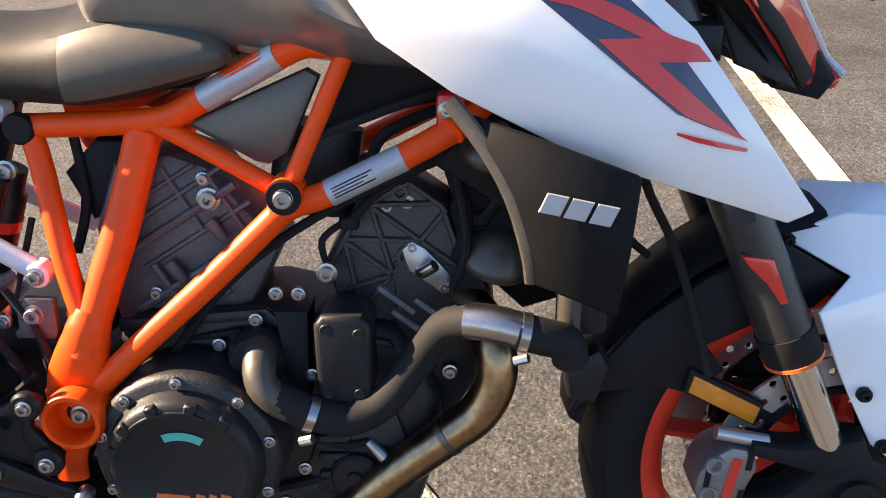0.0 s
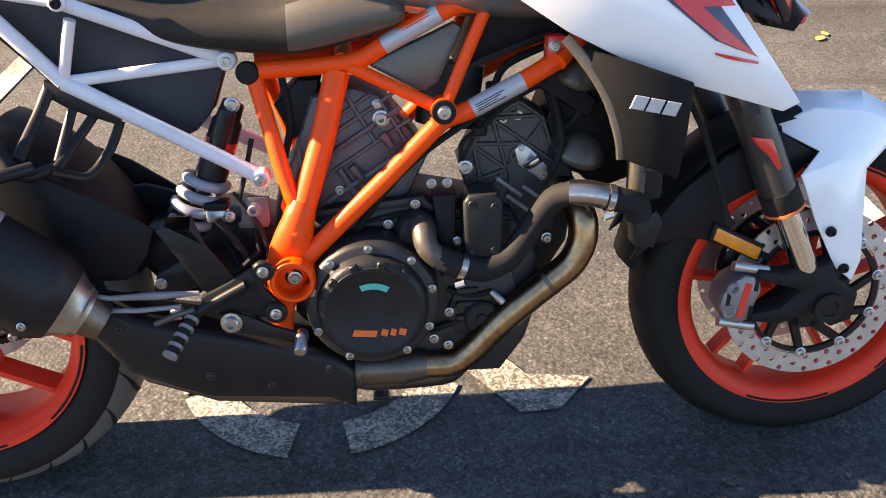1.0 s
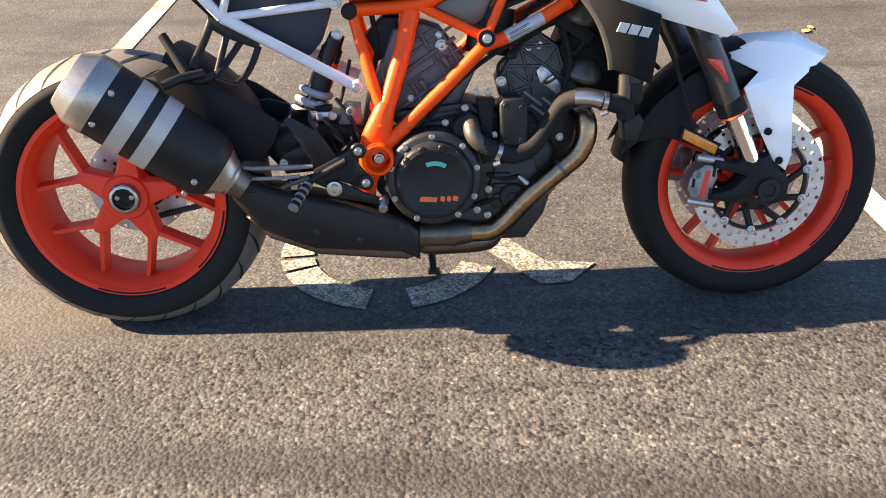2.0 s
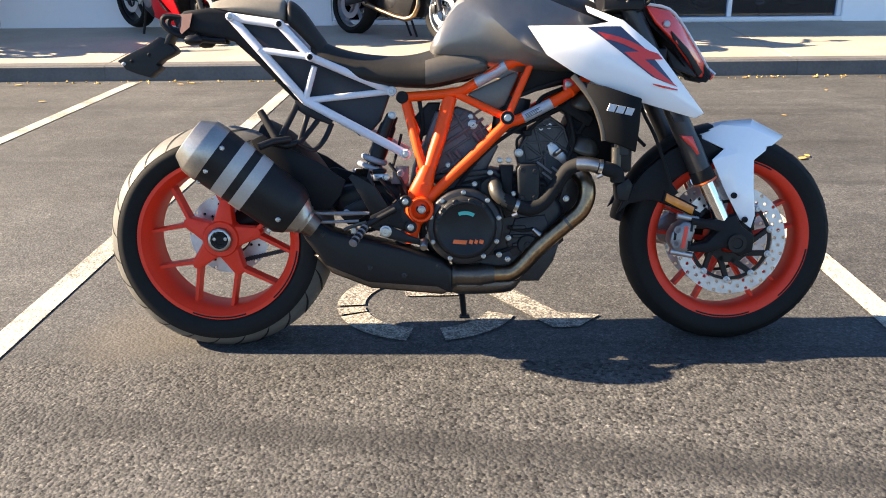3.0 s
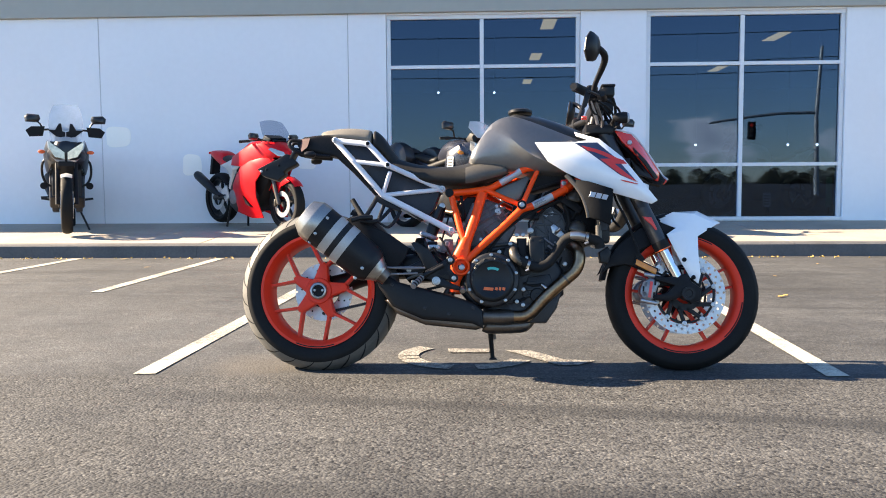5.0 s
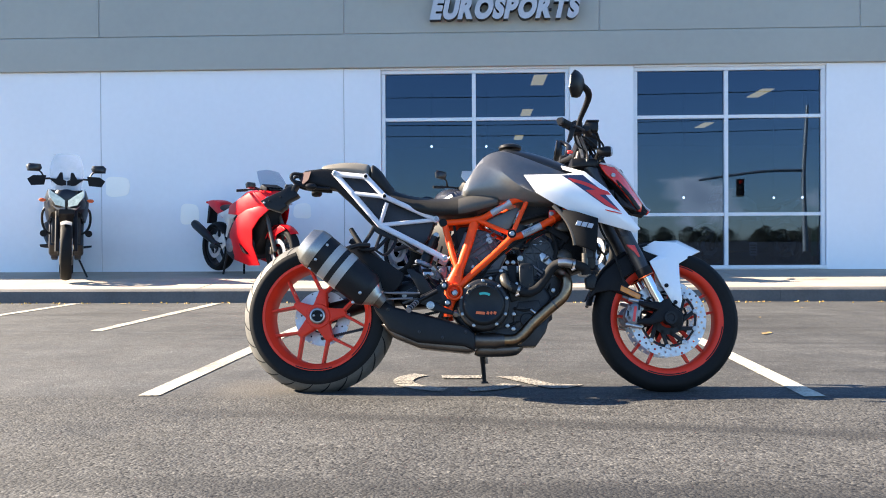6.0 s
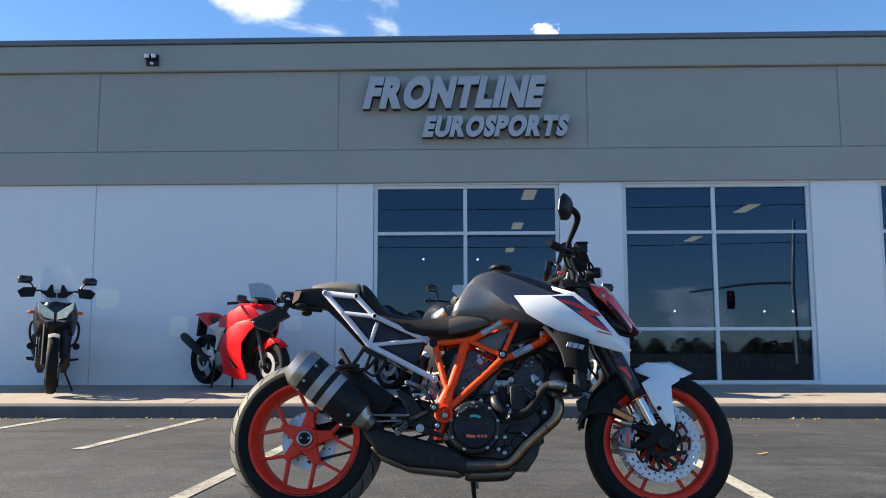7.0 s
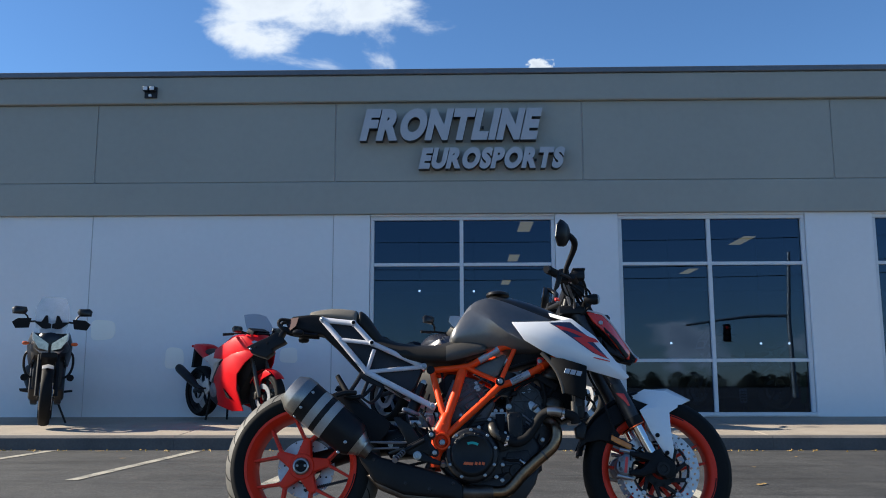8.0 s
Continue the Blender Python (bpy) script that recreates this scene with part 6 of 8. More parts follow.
# -- swingarm, shock, hugger, chain
swing = part("swingarm", slab([(-0.12, 0.43), (-0.25, 0.47), (-0.385, 0.45), (-0.41, 0.40), (-0.36, 0.34), (-0.12, 0.355)], -0.085, 0.15, 0.025, segs=3), M_SATIN, bike, "black single-sided swingarm")
part("arm", tube([(-0.30, 0.13, 0.41), (-0.50, 0.135, 0.39), (-0.727, 0.12, 0.32)], [0.045, 0.042, 0.05], 16, soft=3), M_SATIN, swing)
part("chain_guard", slab([(-0.27, 0.46), (-0.40, 0.50), (-0.55, 0.48), (-0.60, 0.44), (-0.40, 0.43)], 0.09, 0.105, 0.004), M_BLACK, swing)
for z0, z1 in ((0.42, 0.425), (0.345, 0.215)):
    a, b = Vector((-0.16, 0.085, z0)), Vector((-0.727, 0.085, z1))
    strand = part("chain", tube([a, b], 0.0035, 6), M_ENGINE, swing, "dark drive chain")
    d = (b - a).normalized()
    up = d.cross(Vector((0, 1, 0)))
    links = bmesh.new()
    for k in range(36):
        c = a.lerp(b, (k + 0.5) / 36)
        for y in (-0.007, 0.007):
            loft([[c + d * u * 0.0085 + up * v * 0.0065 + Vector((0, y + e, 0)) for u, v in ((-1, -0.6), (-0.5, -1), (0, -0.6), (0.5, -1), (1, -0.6), (1, 0.6), (0.5, 1), (0, 0.6), (-0.5, 1), (-1, 0.6))] for e in (-0.0012, 0.0012)], links)
    part("chain_links", links, M_ENGINE, swing, smooth=False)
hug = [(-0.10, 0.326), (-0.095, 0.345), (-0.06, 0.356), (0.0, 0.360), (0.06, 0.356), (0.095, 0.345), (0.10, 0.326), (0.094, 0.326), (0.0, 0.354), (-0.094, 0.326)]
hugger = part("rear_hugger", lathe(hug, 20, c=(-0.727, 0, 0.32), a0=14, a1=66, closed=True), M_BLACK, bike, "black rear hugger")
both(lambda f, s: part("hugger_side", slab([(-0.405, 0.40), (-0.37, 0.44), (-0.355, 0.482), (-0.43, 0.535), (-0.525, 0.580), (-0.58, 0.612), (-0.615, 0.595), (-0.585, 0.535), (-0.52, 0.455), (-0.455, 0.40)], -0.110 * s, -0.100 * s, 0.004), M_BLACK, hugger))
shock = part("shock_absorber", tube([(-0.225, -0.062, 0.652), (-0.236, -0.062, 0.628), (-0.238, -0.062, 0.622), (-0.268, -0.062, 0.547), (-0.281, -0.062, 0.518)], [0.017, 0.019, 0.0235, 0.0255, 0.025], 24), M_SATIN, bike, "black shock absorber with white spring")
part("reservoir", tube([(-0.232, -0.10, 0.645), (-0.262, -0.10, 0.570)], 0.014, 16), M_SATIN, shock)
part("shock_label", tube([(-0.2485, -0.062, 0.596), (-0.2535, -0.062, 0.583)], 0.0255, 24), M_RED, shock, "small red label")
coil, t0, t1 = [], Vector((-0.277, -0.062, 0.534)), Vector((-0.317, -0.062, 0.462))
ax = (t1 - t0).normalized()
u = ax.cross(Vector((0, 1, 0))).normalized()
w = ax.cross(u)
for k in range(90):
    q = 2 * math.pi * 3.4 * k / 89
    coil.append(t0.lerp(t1, k / 89) + (u * math.cos(q) + w * math.sin(q)) * 0.031)
part("spring", tube(coil, 0.0085, 10), M_SPRING, shock, "white coil spring")
part("damper_rod", tube([t0, t1 + ax * 0.02], 0.014, 12), M_SATIN, shock)
part("spring_seat", tube([t1 - ax * 0.006, t1 + ax * 0.008], 0.036, 20), M_SATIN, shock)
knob = part("preload_knob", box(-0.281, -0.118, 0.469, -0.247, -0.088, 0.491, 0.006, segs=2), M_ALUM, shock, "grey preload block with a black cap")
part("knob_cap", box(-0.283, -0.120, 0.491, -0.244, -0.086, 0.503, 0.004, segs=2), M_BLACK, knob)
bolt(knob, -0.244, -0.119, 0.480, 0.007)
bolt(shock, -0.226, -0.09, 0.651, 0.009)
mount = part("shock_mount", slab([(-0.225, 0.495), (-0.213, 0.513), (-0.180, 0.511), (-0.180, 0.470), (-0.185, 0.461), (-0.229, 0.461), (-0.231, 0.468), (-0.225, 0.474)], -0.124, -0.112, 0.003), M_CASTR, bike, "grey cast shock mount")
bolt(mount, -0.204, -0.1245, 0.492, 0.009, M_CAST)
part("vent_hose", tube([(-0.262, -0.125, 0.478), (-0.243, -0.130, 0.452), (-0.225, -0.133, 0.425), (-0.215, -0.135, 0.395)], 0.006, 8, soft=4), M_RUBBER, bike)
part("vent_hose", tube([(-0.21, -0.11, 0.46), (-0.20, -0.12, 0.40), (-0.215, -0.12, 0.34)], 0.0045, 8, soft=4), M_RUBBER, bike)

# -- foot rests, pedal, stand
rest = part("footrest_plate", slab([(-0.286, 0.380), (-0.244, 0.401), (-0.198, 0.428), (-0.183, 0.431), (-0.174, 0.424), (-0.176, 0.412), (-0.188, 0.406), (-0.189, 0.390), (-0.172, 0.368), (-0.160, 0.354), (-0.163, 0.340), (-0.178, 0.335), (-0.225, 0.350), (-0.230, 0.352), (-0.243, 0.338), (-0.261, 0.338), (-0.290, 0.352)], -0.200, -0.186, 0.004), M_SATIN, bike, "black footrest plate")
# Solid black inset paints the dark opening of the plate.
part("plate_hole", slab([(-0.240, 0.366), (-0.222, 0.388), (-0.203, 0.404), (-0.197, 0.398), (-0.200, 0.378), (-0.192, 0.362), (-0.222, 0.361)], -0.2008, -0.190), M_BLACK, rest)
for x, z in ((-0.188, 0.421), (-0.174, 0.350)):
    part("plate_boss", lathe([(0.0, 0.017), (-0.006, 0.017), (-0.009, 0.014), (-0.009, 0)], 24), M_SATIN, rest, m=pose(x, -0.200, z))
    bolt(rest, x, -0.2095, z, 0.0068)
part("heel_guard", slab([(-0.343, 0.488), (-0.335, 0.494), (-0.294, 0.490), (-0.291, 0.507), (-0.320, 0.507), (-0.323, 0.500), (-0.288, 0.512), (-0.273, 0.465), (-0.231, 0.400), (-0.260, 0.376), (-0.285, 0.387), (-0.312, 0.437)], -0.192, -0.184, 0.003), M_SATIN, rest, "black heel guard")
part("footrest", tube([(-0.294, -0.200, 0.359), (-0.306, -0.222, 0.345), (-0.328, -0.262, 0.317)], [0.010, 0.009, 0.010], 12), M_RUBBER, rest, "ribbed black footrest")
for k in range(5):
    c = Vector((-0.300, -0.212, 0.352)).lerp(Vector((-0.327, -0.260, 0.318)), k / 4)
    part("peg_rib", tube([c, c + Vector((-0.0022, -0.004, -0.003))], 0.0118, 12), M_CAST, rest)
bolt(rest, -0.243, -0.209, 0.339, 0.0125)
part("brake_pedal", slab([(-0.262, 0.352), (-0.241, 0.357), (-0.221, 0.350), (-0.176, 0.327), (-0.142, 0.314), (-0.132, 0.309), (-0.134, 0.300), (-0.150, 0.300), (-0.191, 0.308), (-0.242, 0.320), (-0.258, 0.326)], -0.208, -0.198, 0.004), M_SATIN, rest, "black brake pedal")
part("pedal_tip", tube([(-0.137, -0.200, 0.312), (-0.138, -0.212, 0.309), (-0.138, -0.216, 0.308), (-0.139, -0.236, 0.300), (-0.139, -0.240, 0.298)], [0.009, 0.0115, 0.0095, 0.0115, 0.009], 16), M_STEEL, rest, "steel pedal tip")
part("pedal_link", tube([(-0.287, -0.205, 0.390), (-0.350, -0.207, 0.390), (-0.418, -0.21, 0.391), (-0.46, -0.2, 0.394)], [0.004, 0.0065, 0.004, 0.004], 8), M_CAST, rest, "grey linkage rod")
part("pedal_link", tube([(-0.316, -0.205, 0.369), (-0.380, -0.207, 0.367), (-0.43, -0.2, 0.366)], 0.0042, 8), M_CAST, rest, "thin grey rod")
part("pedal_spring", tube([(-0.295, -0.212, 0.366), (-0.325, -0.214, 0.358), (-0.356, -0.214, 0.346)], 0.005, 8, soft=3), M_BRONZE, rest)
part("brake_cylinder", tube([(-0.215, -0.205, 0.400), (-0.30, -0.205, 0.355)], 0.008, 10), M_SATIN, rest)
hang = part("pillion_bracket", tube([(-0.490, -0.085, 0.692), (-0.504, -0.110, 0.656), (-0.516, -0.140, 0.626), (-0.526, -0.170, 0.599)], [0.010, 0.009, 0.009, 0.009], 10, soft=3, flat=0.6), M_SATIN, bike, "black cast pillion footrest bracket")
part("bracket_web", slab([(-0.497, 0.698), (-0.450, 0.679), (-0.393, 0.640), (-0.397, 0.626), (-0.438, 0.641), (-0.470, 0.655), (-0.501, 0.676)], -0.092, -0.076, 0.003), M_SATIN, hang)
for arm in ([(-0.458, -0.085, 0.668), (-0.469, -0.100, 0.635), (-0.480, -0.140, 0.586)],
            [(-0.432, -0.085, 0.645), (-0.458, -0.110, 0.610), (-0.480, -0.150, 0.579)],
            [(-0.397, -0.085, 0.632), (-0.414, -0.100, 0.592), (-0.441, -0.130, 0.560), (-0.464, -0.150, 0.568), (-0.483, -0.170, 0.581)]):
    part("bracket_arm", tube(arm, 0.0075, 10, soft=3, flat=0.6), M_SATIN, hang)
part("bracket_arm", tube([(-0.548, -0.17, 0.580), (-0.51, -0.175, 0.574), (-0.48, -0.16, 0.582)], 0.009, 10), M_SATIN, hang)
part("pillion_footrest", tube([(-0.533, -0.185, 0.588), (-0.556, -0.17, 0.625), (-0.583, -0.155, 0.668)], [0.012, 0.011, 0.010], 12), M_RUBBER, hang, "folded rubber footrest")
part("silencer_strap", tube([(-0.50, -0.19, 0.592), (-0.54, -0.22, 0.588), (-0.575, -0.235, 0.575)], 0.010, 10), M_SATIN, hang)
stand = part("side_stand", tube([(-0.035, 0.10, 0.185), (-0.028, 0.125, 0.10), (-0.022, 0.142, 0.034)], [0.012, 0.010, 0.009], 12), M_SATIN, bike, "black side stand")
part("stand_foot", slab([(-0.037, 0.024), (-0.003, 0.024), (-0.007, 0.034), (-0.034, 0.034)], 0.133, 0.165, 0.004), M_SATIN, stand)
part("stand_spring", tube([(-0.02, 0.095, 0.20), (-0.012, 0.12, 0.11)], 0.006, 8), M_STEEL, stand)

for pts, r in (([(-0.235, -0.12, 0.52), (-0.20, -0.13, 0.47), (-0.185, -0.14, 0.42), (-0.20, -0.15, 0.36)], 0.0045), ([(-0.26, -0.09, 0.43), (-0.235, -0.13, 0.40), (-0.225, -0.14, 0.35)], 0.004), ([(-0.33, -0.12, 0.40), (-0.30, -0.14, 0.385), (-0.25, -0.15, 0.39), (-0.20, -0.15, 0.43)], 0.0045), ([(-0.20, -0.10, 0.60), (-0.21, -0.11, 0.56), (-0.225, -0.12, 0.51)], 0.004)):
    part("vent_hose", tube(pts, r, 8, soft=4), M_RUBBER, bike)
link = part("linkage", slab([(-0.36, 0.40), (-0.30, 0.43), (-0.275, 0.425), (-0.27, 0.395), (-0.33, 0.36), (-0.37, 0.37)], -0.15, -0.135, 0.005), M_SATIN, bike, "black shock linkage")
for x, z in ((-0.355, 0.385), (-0.29, 0.412)):
    bolt(link, x, -0.151, z, 0.007)
part("brake_line_clip", box(-0.345, -0.165, 0.325, -0.325, -0.150, 0.345, 0.003), M_STEEL, bike)



def draw_in(ob, by=0.0424, lift=0.0071):
    """Brings the flanks of a part nearer to the bike's middle: whole where it lies on one side, by degrees across the middle."""
    m = bike.matrix_world.inverted() @ ob.matrix_world
    back = m.to_3x3().inverted()
    where = [m @ v.co for v in ob.data.vertices]
    lo, hi = min(p.y for p in where), max(p.y for p in where)
    for v, p in zip(ob.data.vertices, where):
        y = p.y if lo < -0.03 and hi > 0.03 else (lo + hi) / 2
        v.co += back @ Vector((0, -by * max(-1.0, min(1.0, y / 0.09)), lift))


bpy.context.view_layer.update()
KEEP = {rw, fw, fork, mud, bar, hugger, tank}
for ob in bike.children_recursive:
    if ob not in KEEP and ob.parent not in KEEP and ob.parent.parent not in KEEP:
        draw_in(ob)

# ---- shop sign, camera, lamps ----
def sign_word(parent, word, x0, x1, z0, height, shear):
    """Raised metal letters: each is a part, stretched so that the word runs from x0 to x1 at its base."""
    raw = []
    for ch in word:
        cu = bpy.data.curves.new("letter", "FONT")
        cu.body, cu.extrude, cu.offset, cu.bevel_depth, cu.resolution_u = ch, 0.06, 0.066, 0.0, 6
        tmp = new("letter_form", cu)
        me = bpy.data.meshes.new_from_object(tmp)
        bpy.data.objects.remove(tmp)
        xs, ys = [v.co.x for v in me.vertices], [v.co.y for v in me.vertices]
        raw.append((ch, me, min(xs), max(xs), min(ys), max(ys)))
    cap = raw[0][5] - raw[0][4]
    gaps = [0.0 if r[0] == "R" else 0.035 for r in raw]
    total = sum(r[3] - r[2] for r in raw) + sum(gaps[:-1])
    kx, kz, at = (x1 - x0) / total, height / cap, 0.0
    base = raw[0][4]
    for (ch, me, a, b, lo, hi), gap in zip(raw, gaps):
        for v in me.vertices:
            x, y, z = v.co
            zz = (y - base) * kz
            v.co = (x0 + (at + x - a) * kx + zz * shear, WALL_Y - 0.09 - z * 1.2, z0 + zz)
        at += b - a + gap
        me.materials.clear()
        me.materials.append(M_SIGN)
        me.materials.append(M_SIGNEDGE)
        me.update()
        for p in me.polygons:
            p.material_index = 0 if p.normal.y < -0.7 else 1
        ob = new("letter", me)
        ob.parent = parent


sign = thing("shop_sign", "raised slanted grey metal letters on the stucco band", "sign")
sign_word(sign, "FRONTLINE", -1.44, 0.905, 3.853, 0.435, 0.22)
sign_word(sign, "EUROSPORTS", -0.655, 1.235, 3.466, 0.285, 0.22)
for x, z in ((-1.0, 4.05), (0.2, 4.05), (0.0, 3.6), (0.9, 3.6)):
    part("standoff", box(x - 0.015, WALL_Y - 0.075, z - 0.015, x + 0.015, WALL_Y - 0.038, z + 0.015), M_SIGNEDGE, sign, smooth=False)

flood = thing("flood_lamp", "small twin flood lamp fixed to the cornice", "wall lamp")
part("back_plate", box(-4.37, WALL_Y - 0.125, 4.485, -4.20, WALL_Y - 0.10, 4.64, 0.006), M_PANEL, flood)
for x in (-4.335, -4.245):
    h = part("lamp_head", box(x - 0.038, WALL_Y - 0.20, 4.565, x + 0.038, WALL_Y - 0.125, 4.63, 0.01, segs=2), M_PANEL, flood)
    part("lamp_lens", box(x - 0.03, WALL_Y - 0.204, 4.572, x + 0.03, WALL_Y - 0.1995, 4.622, 0.002), M_ALU, h, "pale lens")
part("sensor", box(-4.305, WALL_Y - 0.16, 4.495, -4.265, WALL_Y - 0.125, 4.53, 0.006), M_ALU, flood)

# Thin pale plates paint spots of reflected sunlight on the wall.
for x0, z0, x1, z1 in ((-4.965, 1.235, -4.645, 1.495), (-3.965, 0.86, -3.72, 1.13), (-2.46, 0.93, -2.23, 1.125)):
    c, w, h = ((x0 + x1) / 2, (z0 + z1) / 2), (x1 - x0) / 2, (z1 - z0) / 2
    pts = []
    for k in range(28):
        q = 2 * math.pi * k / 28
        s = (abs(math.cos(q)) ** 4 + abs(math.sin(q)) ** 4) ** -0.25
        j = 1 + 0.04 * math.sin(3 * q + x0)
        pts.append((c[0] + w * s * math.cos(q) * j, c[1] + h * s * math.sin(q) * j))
    tagged(new("wall_patch", done(slab(pts, WALL_Y - 0.0035, WALL_Y + 0.002), "wall_patch", M_LIGHTPATCH)), "rounded patch of reflected sunlight painted on the wall", "trim", kind="structure")

for x, y in ((0.97, 10.74), (0.98, 14.4), (1.03, 18.8), (5.06, 12.3), (5.2, 16.7), (9.1, 12.3), (-3.1, 12.3)):
    lamp = thing("ceiling_lamp", "lit rectangular ceiling lamp in the showroom", "ceiling lamp", group="ceiling lamps")
    part("housing", box(x - 0.12, y - 0.47, 3.262, x + 0.12, y + 0.47, 3.298, 0.006), M_ALU, lamp)
    part("diffuser", box(x - 0.105, y - 0.45, 3.252, x + 0.105, y + 0.45, 3.261), M_LAMP, lamp, "glowing warm diffuser")
for x, y, z in ((-0.86, 12.0, 2.32), (0.12, 12.0, 2.31), (3.62, 12.0, 1.37), (5.70, 12.0, 1.36), (5.2, 12, 1.36)):
    lamp = thing("spot_lamp", "small bright spot lamp on a rod in the showroom", "spot lamp", group="showroom spot lamps")
    part("rod", tube([(x, y, 3.3), (x, y, z + 0.06)], 0.008, 8), M_BLACK, lamp)
    part("bulb", lathe([(-0.022, 0.0), (-0.016, 0.015), (0, 0.022), (0.016, 0.015), (0.022, 0.0)], 16, axis="Z"), M_SPOT, lamp, "glowing bulb", m=pose(x, y, z))

# ---- bikes parked along the wall ----
M_BIKERED = mat("red gloss fairing paint", (0.66, 0.006, 0.011), (0.58, 0.005, 0.009), 5, 0.34, 0, coat=0.04, spec=0.2)
M_BIKEBLK = mat("black gloss fairing", (0.012, 0.012, 0.014), (0.008, 0.008, 0.010), 4, 0.3, 0, coat=0.1, spec=0.4)
M_BIKEGRY = mat("dark grey metallic fairing", (0.030, 0.032, 0.045), (0.022, 0.024, 0.034), 4, 0.28, 0.3, coat=0.25)
M_PALE = mat("pale silver plastic", (0.60, 0.59, 0.56), (0.50, 0.49, 0.47), 8, 0.35, 0.3)
M_SMOKE = glass_mat("smoked screen", (0.72, 0.75, 0.80), 0.03, 1.12)
M_CLEAR = mat("milky clear screen", (0.80, 0.82, 0.84), None, 6, 0.12)
M_CLEAR.node_tree.nodes["Principled BSDF"].inputs["Alpha"].default_value = 0.36
M_LENS = mat("clear headlamp lens", (0.44, 0.455, 0.47), (0.22, 0.23, 0.25), 22, 0.12, 0.5, coat=0.5)


def parked_bike(label, m, paint, style):
    """A parked road bike: x forward, y left. style: sport, tall, touring or plain."""
    b = thing("motorcycle", label, "motorcycle", m, group="bikes along the wall")
    tall = style == "tall"
    up = 0.06 if tall else 0.0
    rf, rr = (0.325, 0.32) if tall else (0.30, 0.315)
    wb = 0.75 if tall else 0.70
    rim = M_ALUM if style == "touring" else M_ENGINE
    for name, x, r, w in (("front_wheel", wb, rf, 0.12), ("rear_wheel", -wb, rr, 0.165)):
        lift = 0.05 if (style == "sport" and x < 0) else 0.0
        wh = part(name, lathe([(-0.045, r - 0.066), (-0.045, r - 0.09), (-0.02, r - 0.1), (0.02, r - 0.1), (0.045, r - 0.09), (0.045, r - 0.066), (0.0, r - 0.08)], 48, closed=True), rim, b, m=pose(x, 0, r + lift))
        prof = tyre_profile(r, w, r - 0.07)
        part("tyre", lathe(prof + [(w * 0.3, r - 0.076), (-w * 0.3, r - 0.076)], 48, closed=True), M_TYRE, wh)
        part("hub", lathe([(-0.05, 0), (-0.05, 0.035), (0.05, 0.035), (0.05, 0)], 20), rim, wh)
        for k in range(5 if style != "tall" else 8):
            q = 2 * math.pi * k / (5 if style != "tall" else 8) + 0.3
            part("spoke", spoke((0.03 * math.cos(q), 0, 0.03 * math.sin(q)), ((r - 0.095) * math.cos(q), 0, (r - 0.095) * math.sin(q)), 0.035, 0.026, 0.03, 0.03, bmesh.new()), rim, wh)
        for s in ((-1, 1) if x > 0 else (-1,)):
            part("brake_disc", lathe([(0.062 * s, 0.095), (0.062 * s, 0.15), (0.067 * s, 0.15), (0.067 * s, 0.095)], 36, closed=True), M_DISC, wh)
            if x > 0:
                part("caliper", box(-0.16, 0.072 * s - 0.02, -0.03, -0.10, 0.072 * s + 0.02, 0.06, 0.012, segs=2), M_BRONZE if style == "sport" else M_ENGINE, wh)
    top = (wb - 0.32, 0.98 + up)
    for s in (-1, 1):
        part("fork_leg", tube([(wb - 0.02, 0.095 * s, rf), (wb - 0.14, 0.095 * s, 0.62 + up), (top[0], 0.095 * s, top[1])], [0.026, 0.024, 0.024], 12), M_BRONZE if style == "sport" else M_BLACK if tall else M_ENGINE, b)
    arch = [(-0.06, rf + 0.014), (0.0, rf + 0.03), (0.06, rf + 0.014), (0.055, rf + 0.01), (0, rf + 0.025), (-0.055, rf + 0.01)]
    part("front_mudguard", lathe(arch, 14, c=(wb, 0, rf), a0=40 if not tall else 62, a1=150 if not tall else 118, closed=True), paint if not tall else M_PALE, b)
    if not tall:
        for s in (-1, 1):
            part("mudguard_side", slab([(wb - 0.20, rf + 0.20), (wb + 0.06, rf + 0.31), (wb + 0.16, rf + 0.26), (wb - 0.02, rf + 0.20), (wb - 0.1, rf + 0.05)], 0.062 * s, 0.075 * s, 0.004), paint, b)
    part("engine", slab([(-0.22, 0.50), (-0.24, 0.28), (-0.1, 0.2 + up), (0.25, 0.22 + up), (0.32, 0.4), (0.22, 0.66), (-0.1, 0.66)], -0.19 if style != "touring" else -0.11, 0.19 if style != "touring" else 0.11, 0.03, segs=2), M_ENGINE if style != "touring" else M_BLACK, b)
    part("engine_cover", lathe([(-0.19, 0.10), (-0.215, 0.095), (-0.225, 0.08), (-0.225, 0)], 28), M_CAST if style != "touring" else M_ENGINE, b, m=pose(-0.02 if style != "sport" else -0.14, 0.03 if style != "touring" else 0.11, 0.38))
    part("frame_spar", tube([(-0.22, -0.17, 0.48), (-0.14, -0.18, 0.72), (0.25, -0.14, 0.82), (0.40, -0.05, 0.90)], 0.035, 10, flat=0.6), M_PALE if style == "sport" else M_BLACK, b)
    part("frame_spar", tube([(-0.22, 0.17, 0.48), (-0.14, 0.18, 0.72), (0.25, 0.14, 0.82), (0.40, 0.05, 0.90)], 0.035, 10, flat=0.6), M_PALE if style == "sport" else M_BLACK, b)
    part("footrest_plate", slab([(-0.40, 0.46), (-0.28, 0.52), (-0.22, 0.38), (-0.30, 0.32)], -0.20, -0.18, 0.006), M_PALE if style == "sport" else M_SATIN, b)
